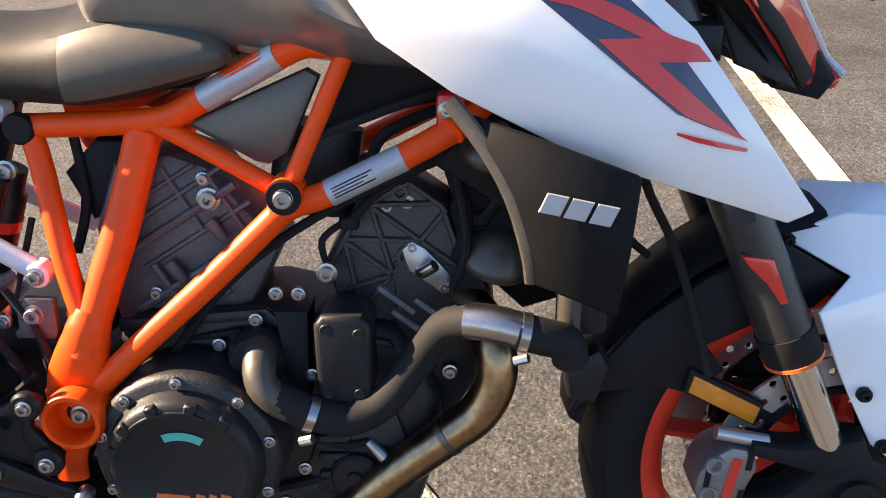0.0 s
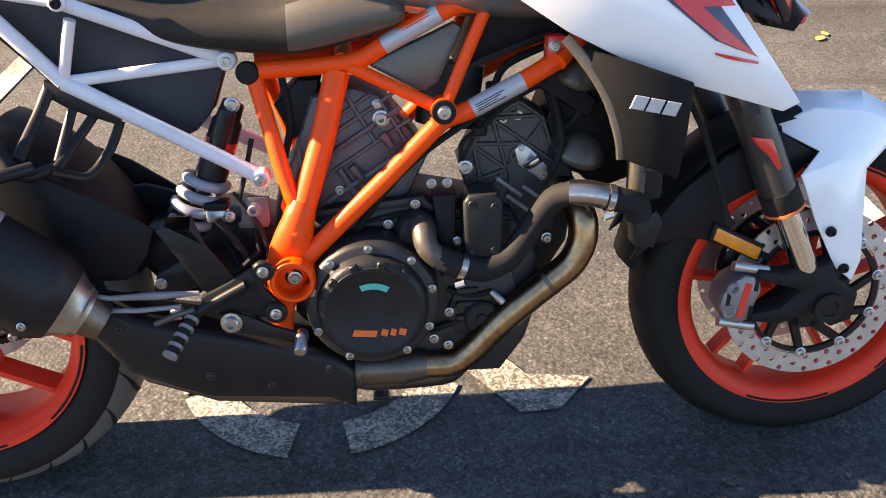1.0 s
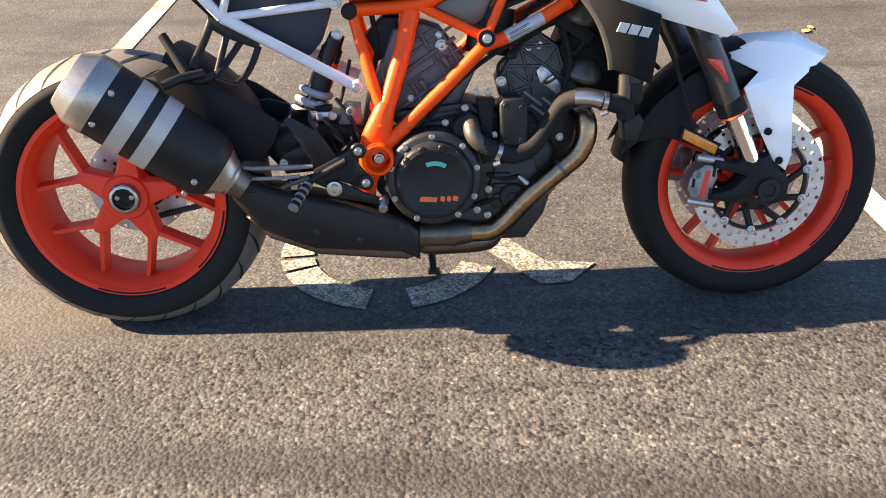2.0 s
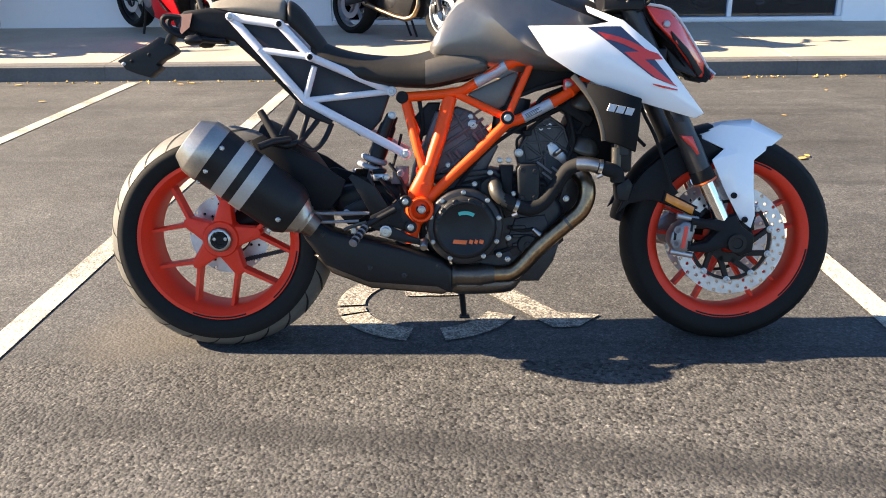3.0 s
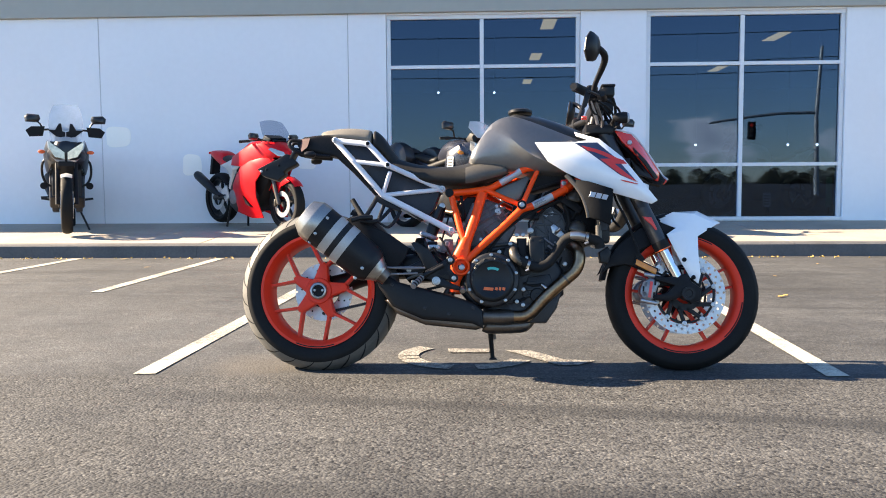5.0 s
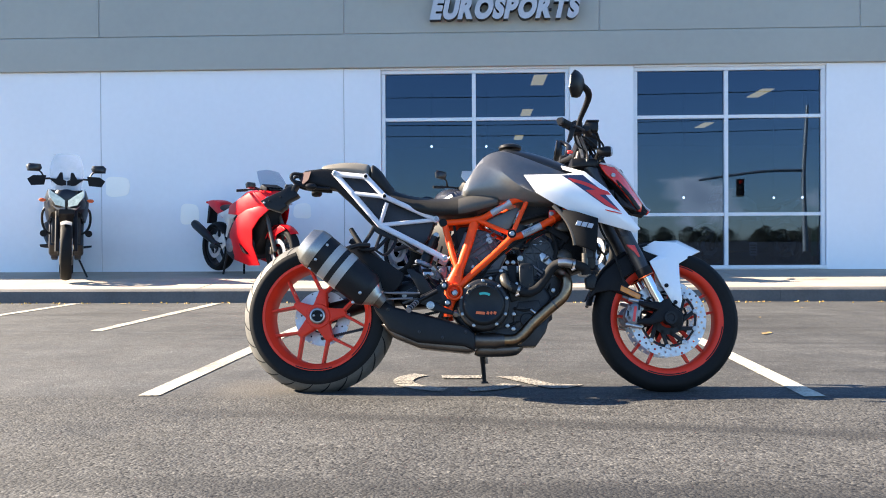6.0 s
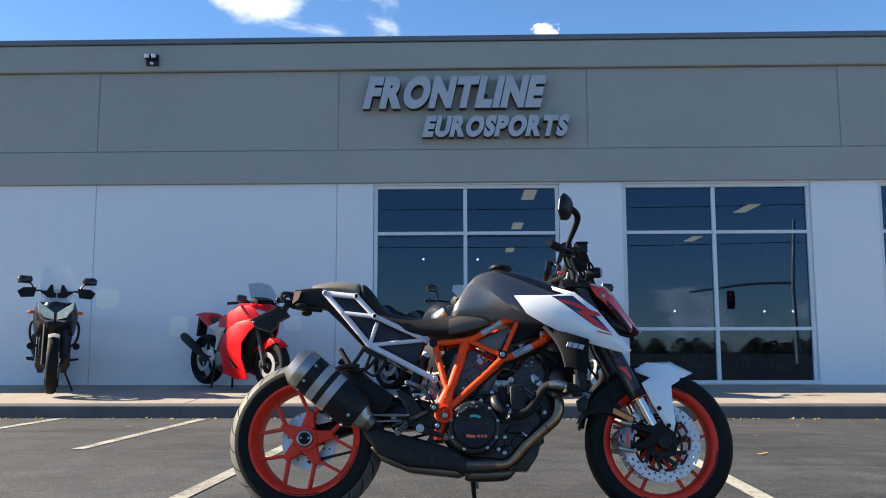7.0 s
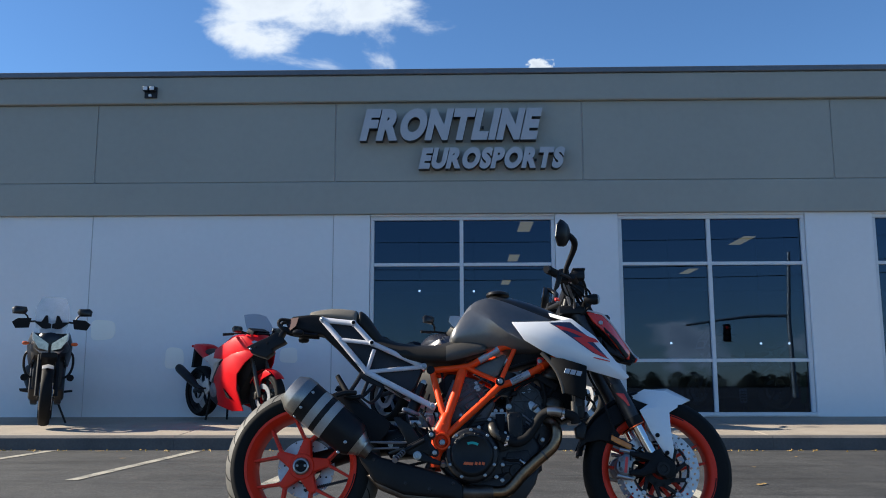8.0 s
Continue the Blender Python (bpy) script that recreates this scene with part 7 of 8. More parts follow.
    part("footrest", tube([(-0.30, -0.19, 0.40), (-0.31, -0.30, 0.395)], 0.011, 8), M_SATIN, b)
    part("swingarm", tube([(-0.22, -0.11, 0.42), (-wb, -0.12, rr + (0.05 if style == "sport" else 0))], 0.03, 10, flat=0.6), M_ENGINE, b)
    part("swingarm", tube([(-0.22, 0.11, 0.42), (-wb, 0.12, rr + (0.05 if style == "sport" else 0))], 0.03, 10, flat=0.6), M_ENGINE, b)
    part("silencer", tube([(-0.35, -0.17, 0.36), (-0.50, -0.20, 0.42), (-0.62, -0.215, 0.50), (-0.88, -0.225, 0.64), (-0.92, -0.225, 0.66)], [0.025, 0.03, 0.052, 0.056, 0.046], 18), M_SATIN if style != "plain" else M_CANCAP, b, "black silencer")
    if style not in ("sport", "tall"):
        part("header_pipe", tube([(0.30, -0.08, 0.50), (0.38, -0.1, 0.34), (0.22, -0.12, 0.20 + up / 2), (-0.35, -0.17, 0.33)], 0.024, 10, soft=4), M_HEADER, b)
    rounded(part("fuel_tank", body([(x, ((0, t), (w * 0.55, t - 0.012), (w, t - 0.08), (w * 0.95, lo), (0, lo - 0.01))) for x, w, t, lo in ((-0.14, 0.08, 0.90, 0.80), (-0.08, 0.12, 0.97, 0.78), (0.06, 0.165, 1.05, 0.78), (0.22, 0.165, 1.05, 0.80), (0.34, 0.11, 1.01, 0.82), (0.38, 0.06, 0.97, 0.85))]), paint, b), 1)
    rounded(part("seat", body([seat_station(x, w, t + up, e + up, e - 0.004 + up) for x, w, t, e in ((-0.62, 0.07, 0.90, 0.86), (-0.55, 0.11, 0.905, 0.84), (-0.40, 0.125, 0.88, 0.80), (-0.25, 0.13, 0.845, 0.76), (-0.13, 0.13, 0.86, 0.77), (-0.09, 0.10, 0.88, 0.80))]), M_SEAT, b), 1)
    if style == "sport":
        rounded(part("tail_cowl", body([(x, ((0, t), (w * 0.8, t - 0.004), (w, (t + lo) / 2), (w * 0.75, lo), (0, lo - 0.005))) for x, w, t, lo in ((-0.865, 0.05, 0.945, 0.915), (-0.855, 0.085, 0.962, 0.895), (-0.70, 0.115, 0.962, 0.815), (-0.56, 0.128, 0.950, 0.745), (-0.50, 0.132, 0.915, 0.720), (-0.47, 0.134, 0.840, 0.712), (-0.34, 0.138, 0.785, 0.690), (-0.22, 0.13, 0.76, 0.66))]), paint, b, "red tail cowl with a covered pillion seat"), 1)
    if style != "sport":
        part("tail_unit", slab([(-0.22, 0.76 + up), (-0.40, 0.80 + up), (-0.60, 0.90 + up), (-0.86, 0.985), (-0.90, 0.95), (-0.72, 0.82 + up), (-0.45, 0.68 + up), (-0.25, 0.66 + up)], -0.115, 0.115, 0.03, segs=3), paint if style != "tall" else M_BLACK, b)
        part("pillion_pad", slab([(-0.55, 0.905 + up), (-0.60, 0.93 + up), (-0.84, 0.998 + up * 0.3), (-0.84, 0.975), (-0.6, 0.89 + up)], -0.10, 0.10, 0.012), M_SEAT, b)
    part("rear_plate_arm", slab([(-0.80, 0.88), (-0.85, 0.90), (-0.90, 0.66), (-0.85, 0.66)], -0.06, 0.06, 0.006), M_BLACK, b)
    part("tail_lamp", box(-0.895, -0.07, 0.915, -0.865, 0.07, 0.945, 0.006), M_REDLENS, b)
    hb = {"sport": 1.04, "touring": 1.03}.get(style, 1.12 + up)
    wide = 0.34 if style == "sport" else 0.40
    part("handlebar", tube([(0.26, -wide, hb - 0.02), (0.34, -0.18, hb), (0.37, 0, hb), (0.34, 0.18, hb), (0.26, wide, hb - 0.02)], 0.012, 10, soft=3), M_SATIN, b)
    for s in (-1, 1):
        part("grip", tube([(0.262, wide * s, hb - 0.019), (0.305, (wide - 0.12) * s, hb - 0.008)], 0.017, 10), M_RUBBER, b)
        part("lever", tube([(0.38, 0.18 * s, hb), (0.33, wide * s, hb - 0.03)], 0.006, 6), M_SATIN, b)
        if style == "sport":
            st, mc = [(0.52, 0.14 * s, 1.02), (0.47, 0.24 * s, 1.06)], (0.46, 0.275 * s, 1.075)
        else:
            st, mc = [(0.32, 0.24 * s, hb), (0.34, 0.27 * s, hb + 0.06), (0.33, 0.31 * s, hb + 0.10)], (0.32, 0.35 * s, hb + 0.12)
        part("mirror_stem", tube(st, 0.009, 8), M_SATIN, b)
        out = [(-0.085, 0.0), (-0.07, 0.045), (0.05, 0.052), (0.085, 0.02), (0.075, -0.04), (-0.06, -0.045)]
        if style == "sport":
            out = [(a * 0.8, c * 0.8) for a, c in out]
        mh = part("mirror", loft([[(dx, a * k * s, c * k) for a, c in out] for dx, k in ((0.04, 0.5), (0.02, 0.9), (0, 1), (-0.008, 0.98))]), M_BIKEBLK, b, "black mirror", m=pose(*mc))
        part("mirror_glass", loft([[(dx, a * 0.9 * s, c * 0.9) for a, c in out] for dx in (-0.0085, -0.0105)]), M_MIRROR, mh)
    part("cockpit", slab([(0.36, 1.02), (0.44, 1.10), (0.56, 1.06), (0.52, 0.94), (0.40, 0.94)], -0.12, 0.12, 0.02), M_BLACK, b)
    if style == "sport":
        fair = [(0.74, 0.03, 0.90, 0.86, 0.84), (0.71, 0.08, 0.94, 0.84, 0.78), (0.64, 0.13, 1.00, 0.83, 0.70), (0.55, 0.175, 1.03, 0.80, 0.60), (0.44, 0.205, 1.02, 0.72, 0.45), (0.30, 0.222, 0.97, 0.64, 0.25), (0.16, 0.228, 0.90, 0.54, 0.17), (0.04, 0.222, 0.80, 0.46, 0.17), (-0.04, 0.205, 0.66, 0.42, 0.22), (-0.08, 0.18, 0.56, 0.42, 0.30)]
        rounded(part("inner_fairing", body([(x, ((0, t - 0.04), (w * 0.5, t - 0.05), (w * 0.8, k), (w * 0.6, lo + 0.02), (0, lo + 0.02))) for x, w, t, k, lo in fair[3:]]), M_BLACK, b, "black inner fairing"), 1)
        rounded(part("nose", body([(x, ((0, t), (w * 0.62, t - 0.012), (w * 0.95, t - 0.05), (w, t - 0.09), (w * 0.8, lo), (0, lo - 0.01))) for x, w, t, lo in ((0.75, 0.03, 0.91, 0.87), (0.72, 0.08, 0.945, 0.84), (0.64, 0.135, 1.005, 0.83), (0.54, 0.165, 1.045, 0.84), (0.44, 0.18, 1.06, 0.88), (0.34, 0.17, 1.03, 0.90))]), paint, b, "red gloss nose of the fairing"), 2)
        for s in (-1, 1):
            shell([(x, y * s, z) for x, y, z in ((-0.16, 0.17, 0.86), (0.10, 0.205, 0.93), (0.32, 0.20, 1.0), (0.54, 0.17, 1.0), (0.70, 0.07, 0.93), (0.62, 0.145, 0.80), (0.36, 0.222, 0.715), (0.10, 0.222, 0.74), (-0.16, 0.19, 0.76))],
                  [(0, 1, 7, 8), (1, 2, 6, 7), (2, 3, 5, 6), (3, 4, 5)], 0.014, b, "upper_fairing", paint, "red gloss upper fairing", 0.004)
            shell([(x, y * s, z) for x, y, z in ((-0.13, 0.190, 0.53), (0.0, 0.215, 0.655), (0.11, 0.225, 0.735), (0.30, 0.228, 0.800), (0.50, 0.190, 0.835), (0.655, 0.125, 0.815), (0.52, 0.200, 0.690), (0.40, 0.222, 0.560), (0.39, 0.212, 0.380), (0.47, 0.165, 0.140), (0.25, 0.170, 0.135), (-0.04, 0.178, 0.200), (-0.15, 0.182, 0.360), (0.13, 0.242, 0.500))],
                  [(0, 1, 13), (1, 2, 13), (2, 3, 7, 13), (3, 4, 6, 7), (4, 5, 6), (7, 8, 13), (8, 9, 10, 13), (10, 11, 13), (11, 12, 0, 13)], 0.014, b, "lower_fairing", paint, "red gloss one-piece side fairing", 0.004)
        for s in (-1, 1):
            shell([(x, y * s, z) for x, y, z in ((0.760, 0.028, 0.835), (0.715, 0.125, 0.850), (0.625, 0.190, 0.925), (0.655, 0.172, 0.945), (0.745, 0.060, 0.895))], [(0, 1, 2, 3, 4)], 0.01, b, "headlamp", M_LENS, "clear slanted headlamp", 0.002)
            part("air_slot", slab([(0.00, 0.705), (0.10, 0.765), (0.22, 0.790), (0.20, 0.770), (0.08, 0.715), (0.01, 0.675)], 0.195 * s, 0.222 * s, 0.004), M_BLACK, b, "black side vent")
            part("air_slot", slab([(0.14, 0.40), (0.19, 0.36), (0.30, 0.27), (0.21, 0.30)], 0.20 * s, 0.240 * s, 0.003), M_BLACK, b)
            part("knee_panel", slab([(-0.46, 0.765), (-0.30, 0.800), (-0.14, 0.845), (-0.04, 0.80), (-0.10, 0.66), (-0.17, 0.54), (-0.22, 0.60), (-0.30, 0.71)], 0.138 * s, 0.178 * s, 0.012), M_PALE, b, "pale silver panel")
        part("cockpit_pod", slab([(0.44, 1.00), (0.50, 1.07), (0.60, 1.03), (0.58, 0.98)], -0.09, 0.09, 0.015), M_BLACK, b)
        shell([(0.57, -0.19, 1.01), (0.57, 0.19, 1.01), (0.49, 0.19, 1.14), (0.41, 0.155, 1.25), (0.41, -0.155, 1.25), (0.49, -0.19, 1.14), (0.61, 0, 1.015), (0.525, 0, 1.155), (0.41, 0, 1.285)],
              [(0, 6, 7, 5), (6, 1, 2, 7), (5, 7, 8, 4), (7, 2, 3, 8)], 0.004, b, "windscreen", M_SMOKE, "broad smoked windscreen", 0.001, 2)
        part("centre_stand", tube([(-0.30, -0.12, 0.30), (-0.36, -0.15, 0.015)], 0.014, 8), M_SATIN, b)
        part("centre_stand", tube([(-0.30, 0.12, 0.30), (-0.36, 0.15, 0.015)], 0.014, 8), M_SATIN, b)
        part("intake", slab([(0.60, 0.80), (0.70, 0.86), (0.735, 0.86), (0.70, 0.78)], -0.07, 0.07, 0.01), M_BLACK, b)
    elif style in ("tall", "touring"):
        z0 = 0.06 if tall else 0.0
        for s in (-1, 1):
            shell([(x, y * s, z + z0) for x, y, z in ((0.62, 0.02, 0.90), (0.56, 0.14, 0.98), (0.44, 0.20, 0.98), (0.22, 0.24, 0.88), (0.18, 0.23, 0.70), (0.36, 0.20, 0.60), (0.54, 0.15, 0.72), (0.62, 0.02, 0.74), (0.40, 0.235, 0.82))],
                  [(0, 1, 8), (1, 2, 8), (2, 3, 8), (3, 4, 8), (4, 5, 8), (5, 6, 8), (6, 7, 0, 8)], 0.012, b, "side_fairing", paint, "", 0.004)
            shell([(x, y * s, z + z0) for x, y, z in ((0.645, 0.012, 0.82), (0.575, 0.15, 0.90), (0.565, 0.155, 0.80), (0.60, 0.10, 0.745), (0.645, 0.012, 0.75))], [(0, 1, 2, 3, 4)], 0.012, b, "headlamp", M_LENS, "clear twin headlamp", 0.003)
            part("front_indicator", loft([ring_at((0.46, (0.22 + d) * s, 0.86 + z0), (0, 1, 0), (0, 0, 1), r, r * 1.2) for d, r in ((0, 0.01), (0.03, 0.022), (0.06, 0.02), (0.075, 0.008))]), M_ORANGED if tall else M_AMBER, b, "orange indicator")
            if tall:
                part("cowl_wing", loft([[(x, y * s, z) for y, z in ((0.004, 1.07), (0.10, 1.09), (0.19, 1.165), (0.11, 1.16), (0.07, 1.235), (0.045, 1.235), (0.035, 1.15), (0.004, 1.14))] for x in (0.52, 0.60)]), M_BLACK, b, "black cowl wing below the screen")
                part("hand_guard", loft([[(0.38 + dx, (0.22 + a) * s, hb - 0.02 + c) for a, c in ((0, 0.05), (0.14, 0.045), (0.20, 0.0), (0.16, -0.07), (0.02, -0.06))] for dx in (0.0, 0.03)]), M_BLACK, b, "black hand guard")
                part("crash_bar", tube([(0.36, 0.16 * s, 0.88), (0.34, 0.25 * s, 0.80), (0.24, 0.26 * s, 0.66), (0.26, 0.215 * s, 0.56), (0.28, 0.13 * s, 0.52)], 0.014, 10, soft=4), M_SATIN, b, "black crash bar")
                part("fog_lamp", lathe([(0.0, 0.030), (0.035, 0.040), (0.05, 0.040), (0.05, 0.0)], 18, axis="X"), M_BLACK, b, "black fog lamp", m=pose(0.26, 0.245 * s, 0.535))
                part("foot_peg", tube([(0.02, 0.17 * s, 0.37), (0.01, 0.285 * s, 0.385)], [0.016, 0.013], 8), M_SATIN, b, "black foot peg")
                part("crank_case", slab([(0.02, 0.22), (0.24, 0.24), (0.26, 0.36), (0.10, 0.40)], 0.09 * s, 0.165 * s, 0.015), M_ENGINE, b)
                part("screen_post", tube([(0.56, 0.07 * s, 1.02), (0.50, 0.075 * s, 1.22)], 0.012, 8), M_BLACK, b)
            else:
                part("pannier", lathe([(0.17 * s, 0.10), (0.18 * s, 0.19), (0.26 * s, 0.215), (0.33 * s, 0.20), (0.36 * s, 0.15), (0.365 * s, 0.0)], 32), M_BIKEBLK, b, "round-edged black side pannier", m=pose(-0.60, 0, 0.80))
        hgt = 0.42 if tall else 0.19
        shell([(0.60, -0.15, 1.03), (0.60, 0.15, 1.03), (0.50, 0.20, 1.03 + hgt * 0.6), (0.44, 0.13, 1.03 + hgt), (0.44, -0.13, 1.03 + hgt), (0.50, -0.20, 1.03 + hgt * 0.6), (0.63, 0, 1.03), (0.54, 0, 1.03 + hgt * 0.6), (0.46, 0, 1.05 + hgt)],
              [(0, 6, 7, 5), (6, 1, 2, 7), (5, 7, 8, 4), (7, 2, 3, 8)], 0.004, b, "windscreen", M_CLEAR, "clear tall windscreen", 0.001, 2)
        part("beak", slab([(0.54, 0.72 + z0), (0.66, 0.75 + z0), (0.66, 0.70 + z0), (0.54, 0.60 + z0)], -0.09, 0.09, 0.02), M_BLACK, b)
        part("radiator", box(0.34, -0.16, 0.42, 0.40, 0.16, 0.74, 0.01), M_ENGINE, b)
        wid = 1.14 if tall else 1.0
        cowl = [(0.655, 0.05, 0.93, 0.78), (0.63, 0.12, 0.99, 0.74), (0.55, 0.175, 1.03, 0.70), (0.42, 0.215, 1.03, 0.62), (0.28, 0.235, 0.98, 0.60), (0.20, 0.22, 0.90, 0.66)]
        rounded(part("front_cowl", body([(x, ((0, t + z0), (w * 0.7, t - 0.02 + z0), (w * wid, (t + lo) / 2 + z0), (w * 0.8 * wid, lo + 0.03 + z0), (0, lo + z0))) for x, w, t, lo in cowl]), paint, b, "dark gloss front cowl"), 1)
        for s in (-1, 1):
            part("beam", loft([[(x, y * s, z + z0) for x, y, z in q] for q in (((0.60, 0.014, 0.86), (0.57, 0.08, 0.915), (0.54, 0.20, 0.995), (0.53, 0.19, 0.90), (0.57, 0.12, 0.79), (0.62, 0.014, 0.765)), ((0.676, 0.016, 0.85), (0.655, 0.08, 0.90), (0.600, 0.185, 0.975), (0.595, 0.178, 0.90), (0.64, 0.115, 0.80), (0.680, 0.016, 0.775)))]), M_LENS, b, "large clear headlamp")
        if not tall:
            part("paper_tag", box(0.24, -0.252, 0.66, 0.34, -0.244, 0.82, 0.001), M_PALE, b, "white paper tag")
            for k in range(4):
                part("tag_print", box(0.255, -0.2545, 0.685 + 0.032 * k, 0.325, -0.2515, 0.695 + 0.032 * k), M_BLACK, b)
            part("stand", tube([(-0.1, 0.14, 0.25), (-0.08, 0.26, 0.01)], 0.012, 8), M_SATIN, b)
    else:
        part("headlamp", lathe([(0.0, 0.0), (0.02, 0.06), (0.08, 0.085), (0.14, 0.088), (0.15, 0.08), (0.15, 0)], 24, axis="X"), M_SATIN, b, m=pose(0.46, 0, 0.94))
        for s in (-1, 1):
            shell([(x, y * s, z) for x, y, z in ((0.56, 0.12, 0.98), (0.44, 0.19, 1.00), (0.20, 0.21, 0.90), (0.26, 0.20, 0.72), (0.46, 0.17, 0.78))], [(0, 1, 2, 3, 4)], 0.014, b, "side_fairing", paint, "", 0.004)
        shell([(0.62, -0.10, 0.92), (0.62, 0.10, 0.92), (0.54, 0.13, 1.08), (0.46, 0.08, 1.18), (0.46, -0.08, 1.18), (0.54, -0.13, 1.08)], [(0, 1, 2, 5), (5, 2, 3, 4)], 0.01, b, "fly_screen", paint, "", 0.004)
    if style != "sport":
        part("side_stand", tube([(0.0, 0.12, 0.28), (0.03, 0.24, 0.006)], 0.012, 8), M_SATIN, b)
    return b


def pave_z(y):
    return 0.14 + (y - 5.41) * 0.1 / 2.29


def put_between(rear, front, wb, lean):
    """The pose that brings wheels wb apart between two points of the pavement."""
    d = math.atan2(front[1] - rear[1], front[0] - rear[0])
    c = ((rear[0] + front[0]) / 2, (rear[1] + front[1]) / 2)
    return pose(c[0], c[1], pave_z(c[1]) + 0.004, lean * math.cos(d) * 0, 0, math.degrees(d)) @ pose(0, 0, 0, lean)


parked_bike("red full-fairing sports bike on its centre stand", put_between((-3.37, 7.42), (-2.335, 6.475), 1.4, 0), M_BIKERED, "sport")
parked_bike("black tall-screen adventure bike facing the lot", put_between((-5.32, 7.31), (-4.77, 6.15), 1.5, -1), M_BIKEBLK, "tall")
parked_bike("dark grey touring bike with black cases", put_between((-0.98, 7.10), (-0.05, 6.15), 1.4, -5), M_BIKEGRY, "touring")
parked_bike("red naked bike parked before the window", put_between((0.75, 7.25), (1.28, 6.05), 1.4, -5), M_BIKERED, "plain")
# a bike inside the showroom
parked_bike("pale touring bike standing inside the showroom", pose(4.0, 9.6, 0.244, 0, 0, 200), M_PALE, "plain")


# ---- behind the shop glass: a card standing in for a reflected sign, a green banner ----
# Added card imitates the reflection of a sign across the road.
card = thing("window_card", "small white card standing for a reflected road sign", "sign")
part("card", box(3.52, 7.944, 0.41, 3.62, 7.95, 0.59, 0.002), M_PALE, card, smooth=False)
for k in range(4):
    part("print_bar", box(3.535, 7.941, 0.435 + 0.035 * k, 3.605, 7.943, 0.452 + 0.035 * k), M_BLACK, card, smooth=False)
part("stand_rod", tube([(3.57, 7.953, 0.24), (3.57, 7.953, 0.42)], 0.006, 8), M_BLACK, card)
M_GREEN = mat("green fabric", (0.04, 0.42, 0.16), (0.03, 0.32, 0.12), 9, 0.7)
banner = thing("green_banner", "narrow green banner hanging behind the shop glass", "banner")
part("cloth", box(4.33, 7.985, 0.40, 4.41, 7.99, 0.79, 0.002), M_GREEN, banner, smooth=False)
part("pole", tube([(4.37, 7.995, 0.24), (4.37, 7.995, 0.80)], 0.006, 8), M_BLACK, banner)

# ---- beyond the lot, seen in the windows: trees, signal mast, cables ----
M_BARK = mat("grey bark", (0.10, 0.085, 0.07), (0.06, 0.05, 0.042), 6, 0.9, bump=0.6, bscale=40)
M_LEAVES = mat("autumn foliage", (0.06, 0.058, 0.032), (0.035, 0.036, 0.02), 2.5, 0.7)
M_GALV = mat("galvanised steel", (0.42, 0.43, 0.43), (0.34, 0.35, 0.35), 6, 0.5, 0.6)
M_CABLE = mat("black cable", (0.02, 0.02, 0.02), None, 6, 0.6)
rng = random.Random(7)


def leaf_crown(r, h, n, size):
    bm = bmesh.new()
    for _ in range(n):
        q, t = rng.uniform(0, 2 * math.pi), rng.random()
        rad = r * (0.35 + 0.65 * rng.random()) * math.cos(1.45 * t ** 1.6) * (1 + 0.25 * math.sin(3 * q + 5 * t))
        c = Vector((rad * math.cos(q), rad * math.sin(q), h * (0.02 + 0.98 * t)))
        e = Euler((rng.uniform(0, 6), rng.uniform(0, 6), rng.uniform(0, 6))).to_matrix()
        s = size * rng.uniform(0.6, 1.3)
        bm.faces.new([bm.verts.new(c + e @ Vector(p) * s) for p in ((-1, 0, 0), (0, -0.5, 0.15), (1, 0, 0), (0, 0.5, 0.15))])
    return bm


def tree(x, y, h, seed):
    rng.seed(seed)
    t = thing("tree", "leafy roadside tree beyond the lot", "tree", pose(x, y, 0), group="roadside trees")
    bm = tube([(0, 0, -0.1), (0.05, 0.03, h * 0.3), (0.0, 0.1, h * 0.6), (0.1, 0, h * 0.85)], [h * 0.035, h * 0.026, h * 0.015, h * 0.006], 9, soft=3)
    for k in range(7):
        q, z = rng.uniform(0, 6.28), h * rng.uniform(0.3, 0.65)
        tube([(0, 0.05, z), (h * 0.12 * math.cos(q), h * 0.12 * math.sin(q), z + h * 0.12), (h * 0.22 * math.cos(q), h * 0.22 * math.sin(q), z + h * 0.2)], [h * 0.012, h * 0.008, h * 0.003], 6, bm)
    part("trunk", bm, M_BARK, t)
    part("crown", leaf_crown(1.2 + h * 0.5, h, 1500, 0.13), M_LEAVES, t, smooth=False)
    return t


first = [tree(-60, -148, 3.0, 3), tree(-44, -152, 2.5, 9), tree(-50, -145, 2.1, 5), tree(-38, -146, 1.8, 8)]
rng.seed(11)
for i in range(104):
    x = -110 + 2.0 * i + rng.uniform(-2.0, 2.0)
    copy_thing(first[rng.randrange(4)], pose(x, -150 + rng.uniform(-8, 8), 0, 0, 0, rng.uniform(0, 360)))

mast = thing("signal_mast", "galvanised traffic signal mast across the road", "traffic light")
part("pole", tube([(16.2, -24.6, 0), (16.1, -24.6, 3.8), (16.3, -24.6, 7.2)], [0.13, 0.11, 0.08], 12), M_GALV, mast)
part("arm", tube([(16.2, -24.6, 4.0), (14.0, -24.6, 3.95), (11.0, -24.6, 3.55)], [0.08, 0.07, 0.05], 10, soft=3), M_GALV, mast)
sg = part("signal_head", box(12.85, -24.75, 2.72, 13.2, -24.5, 3.6, 0.04, segs=2), M_BLACK, mast, "dark signal head")
for z, c in ((3.42, M_REDLENS), (3.16, M_BRONZE), (2.90, M_PANEL)):
    part("signal_lens", lathe([(0.0, 0.1), (0.03, 0.09), (0.05, 0)], 16), c, sg, m=pose(13.02, -24.5, z))
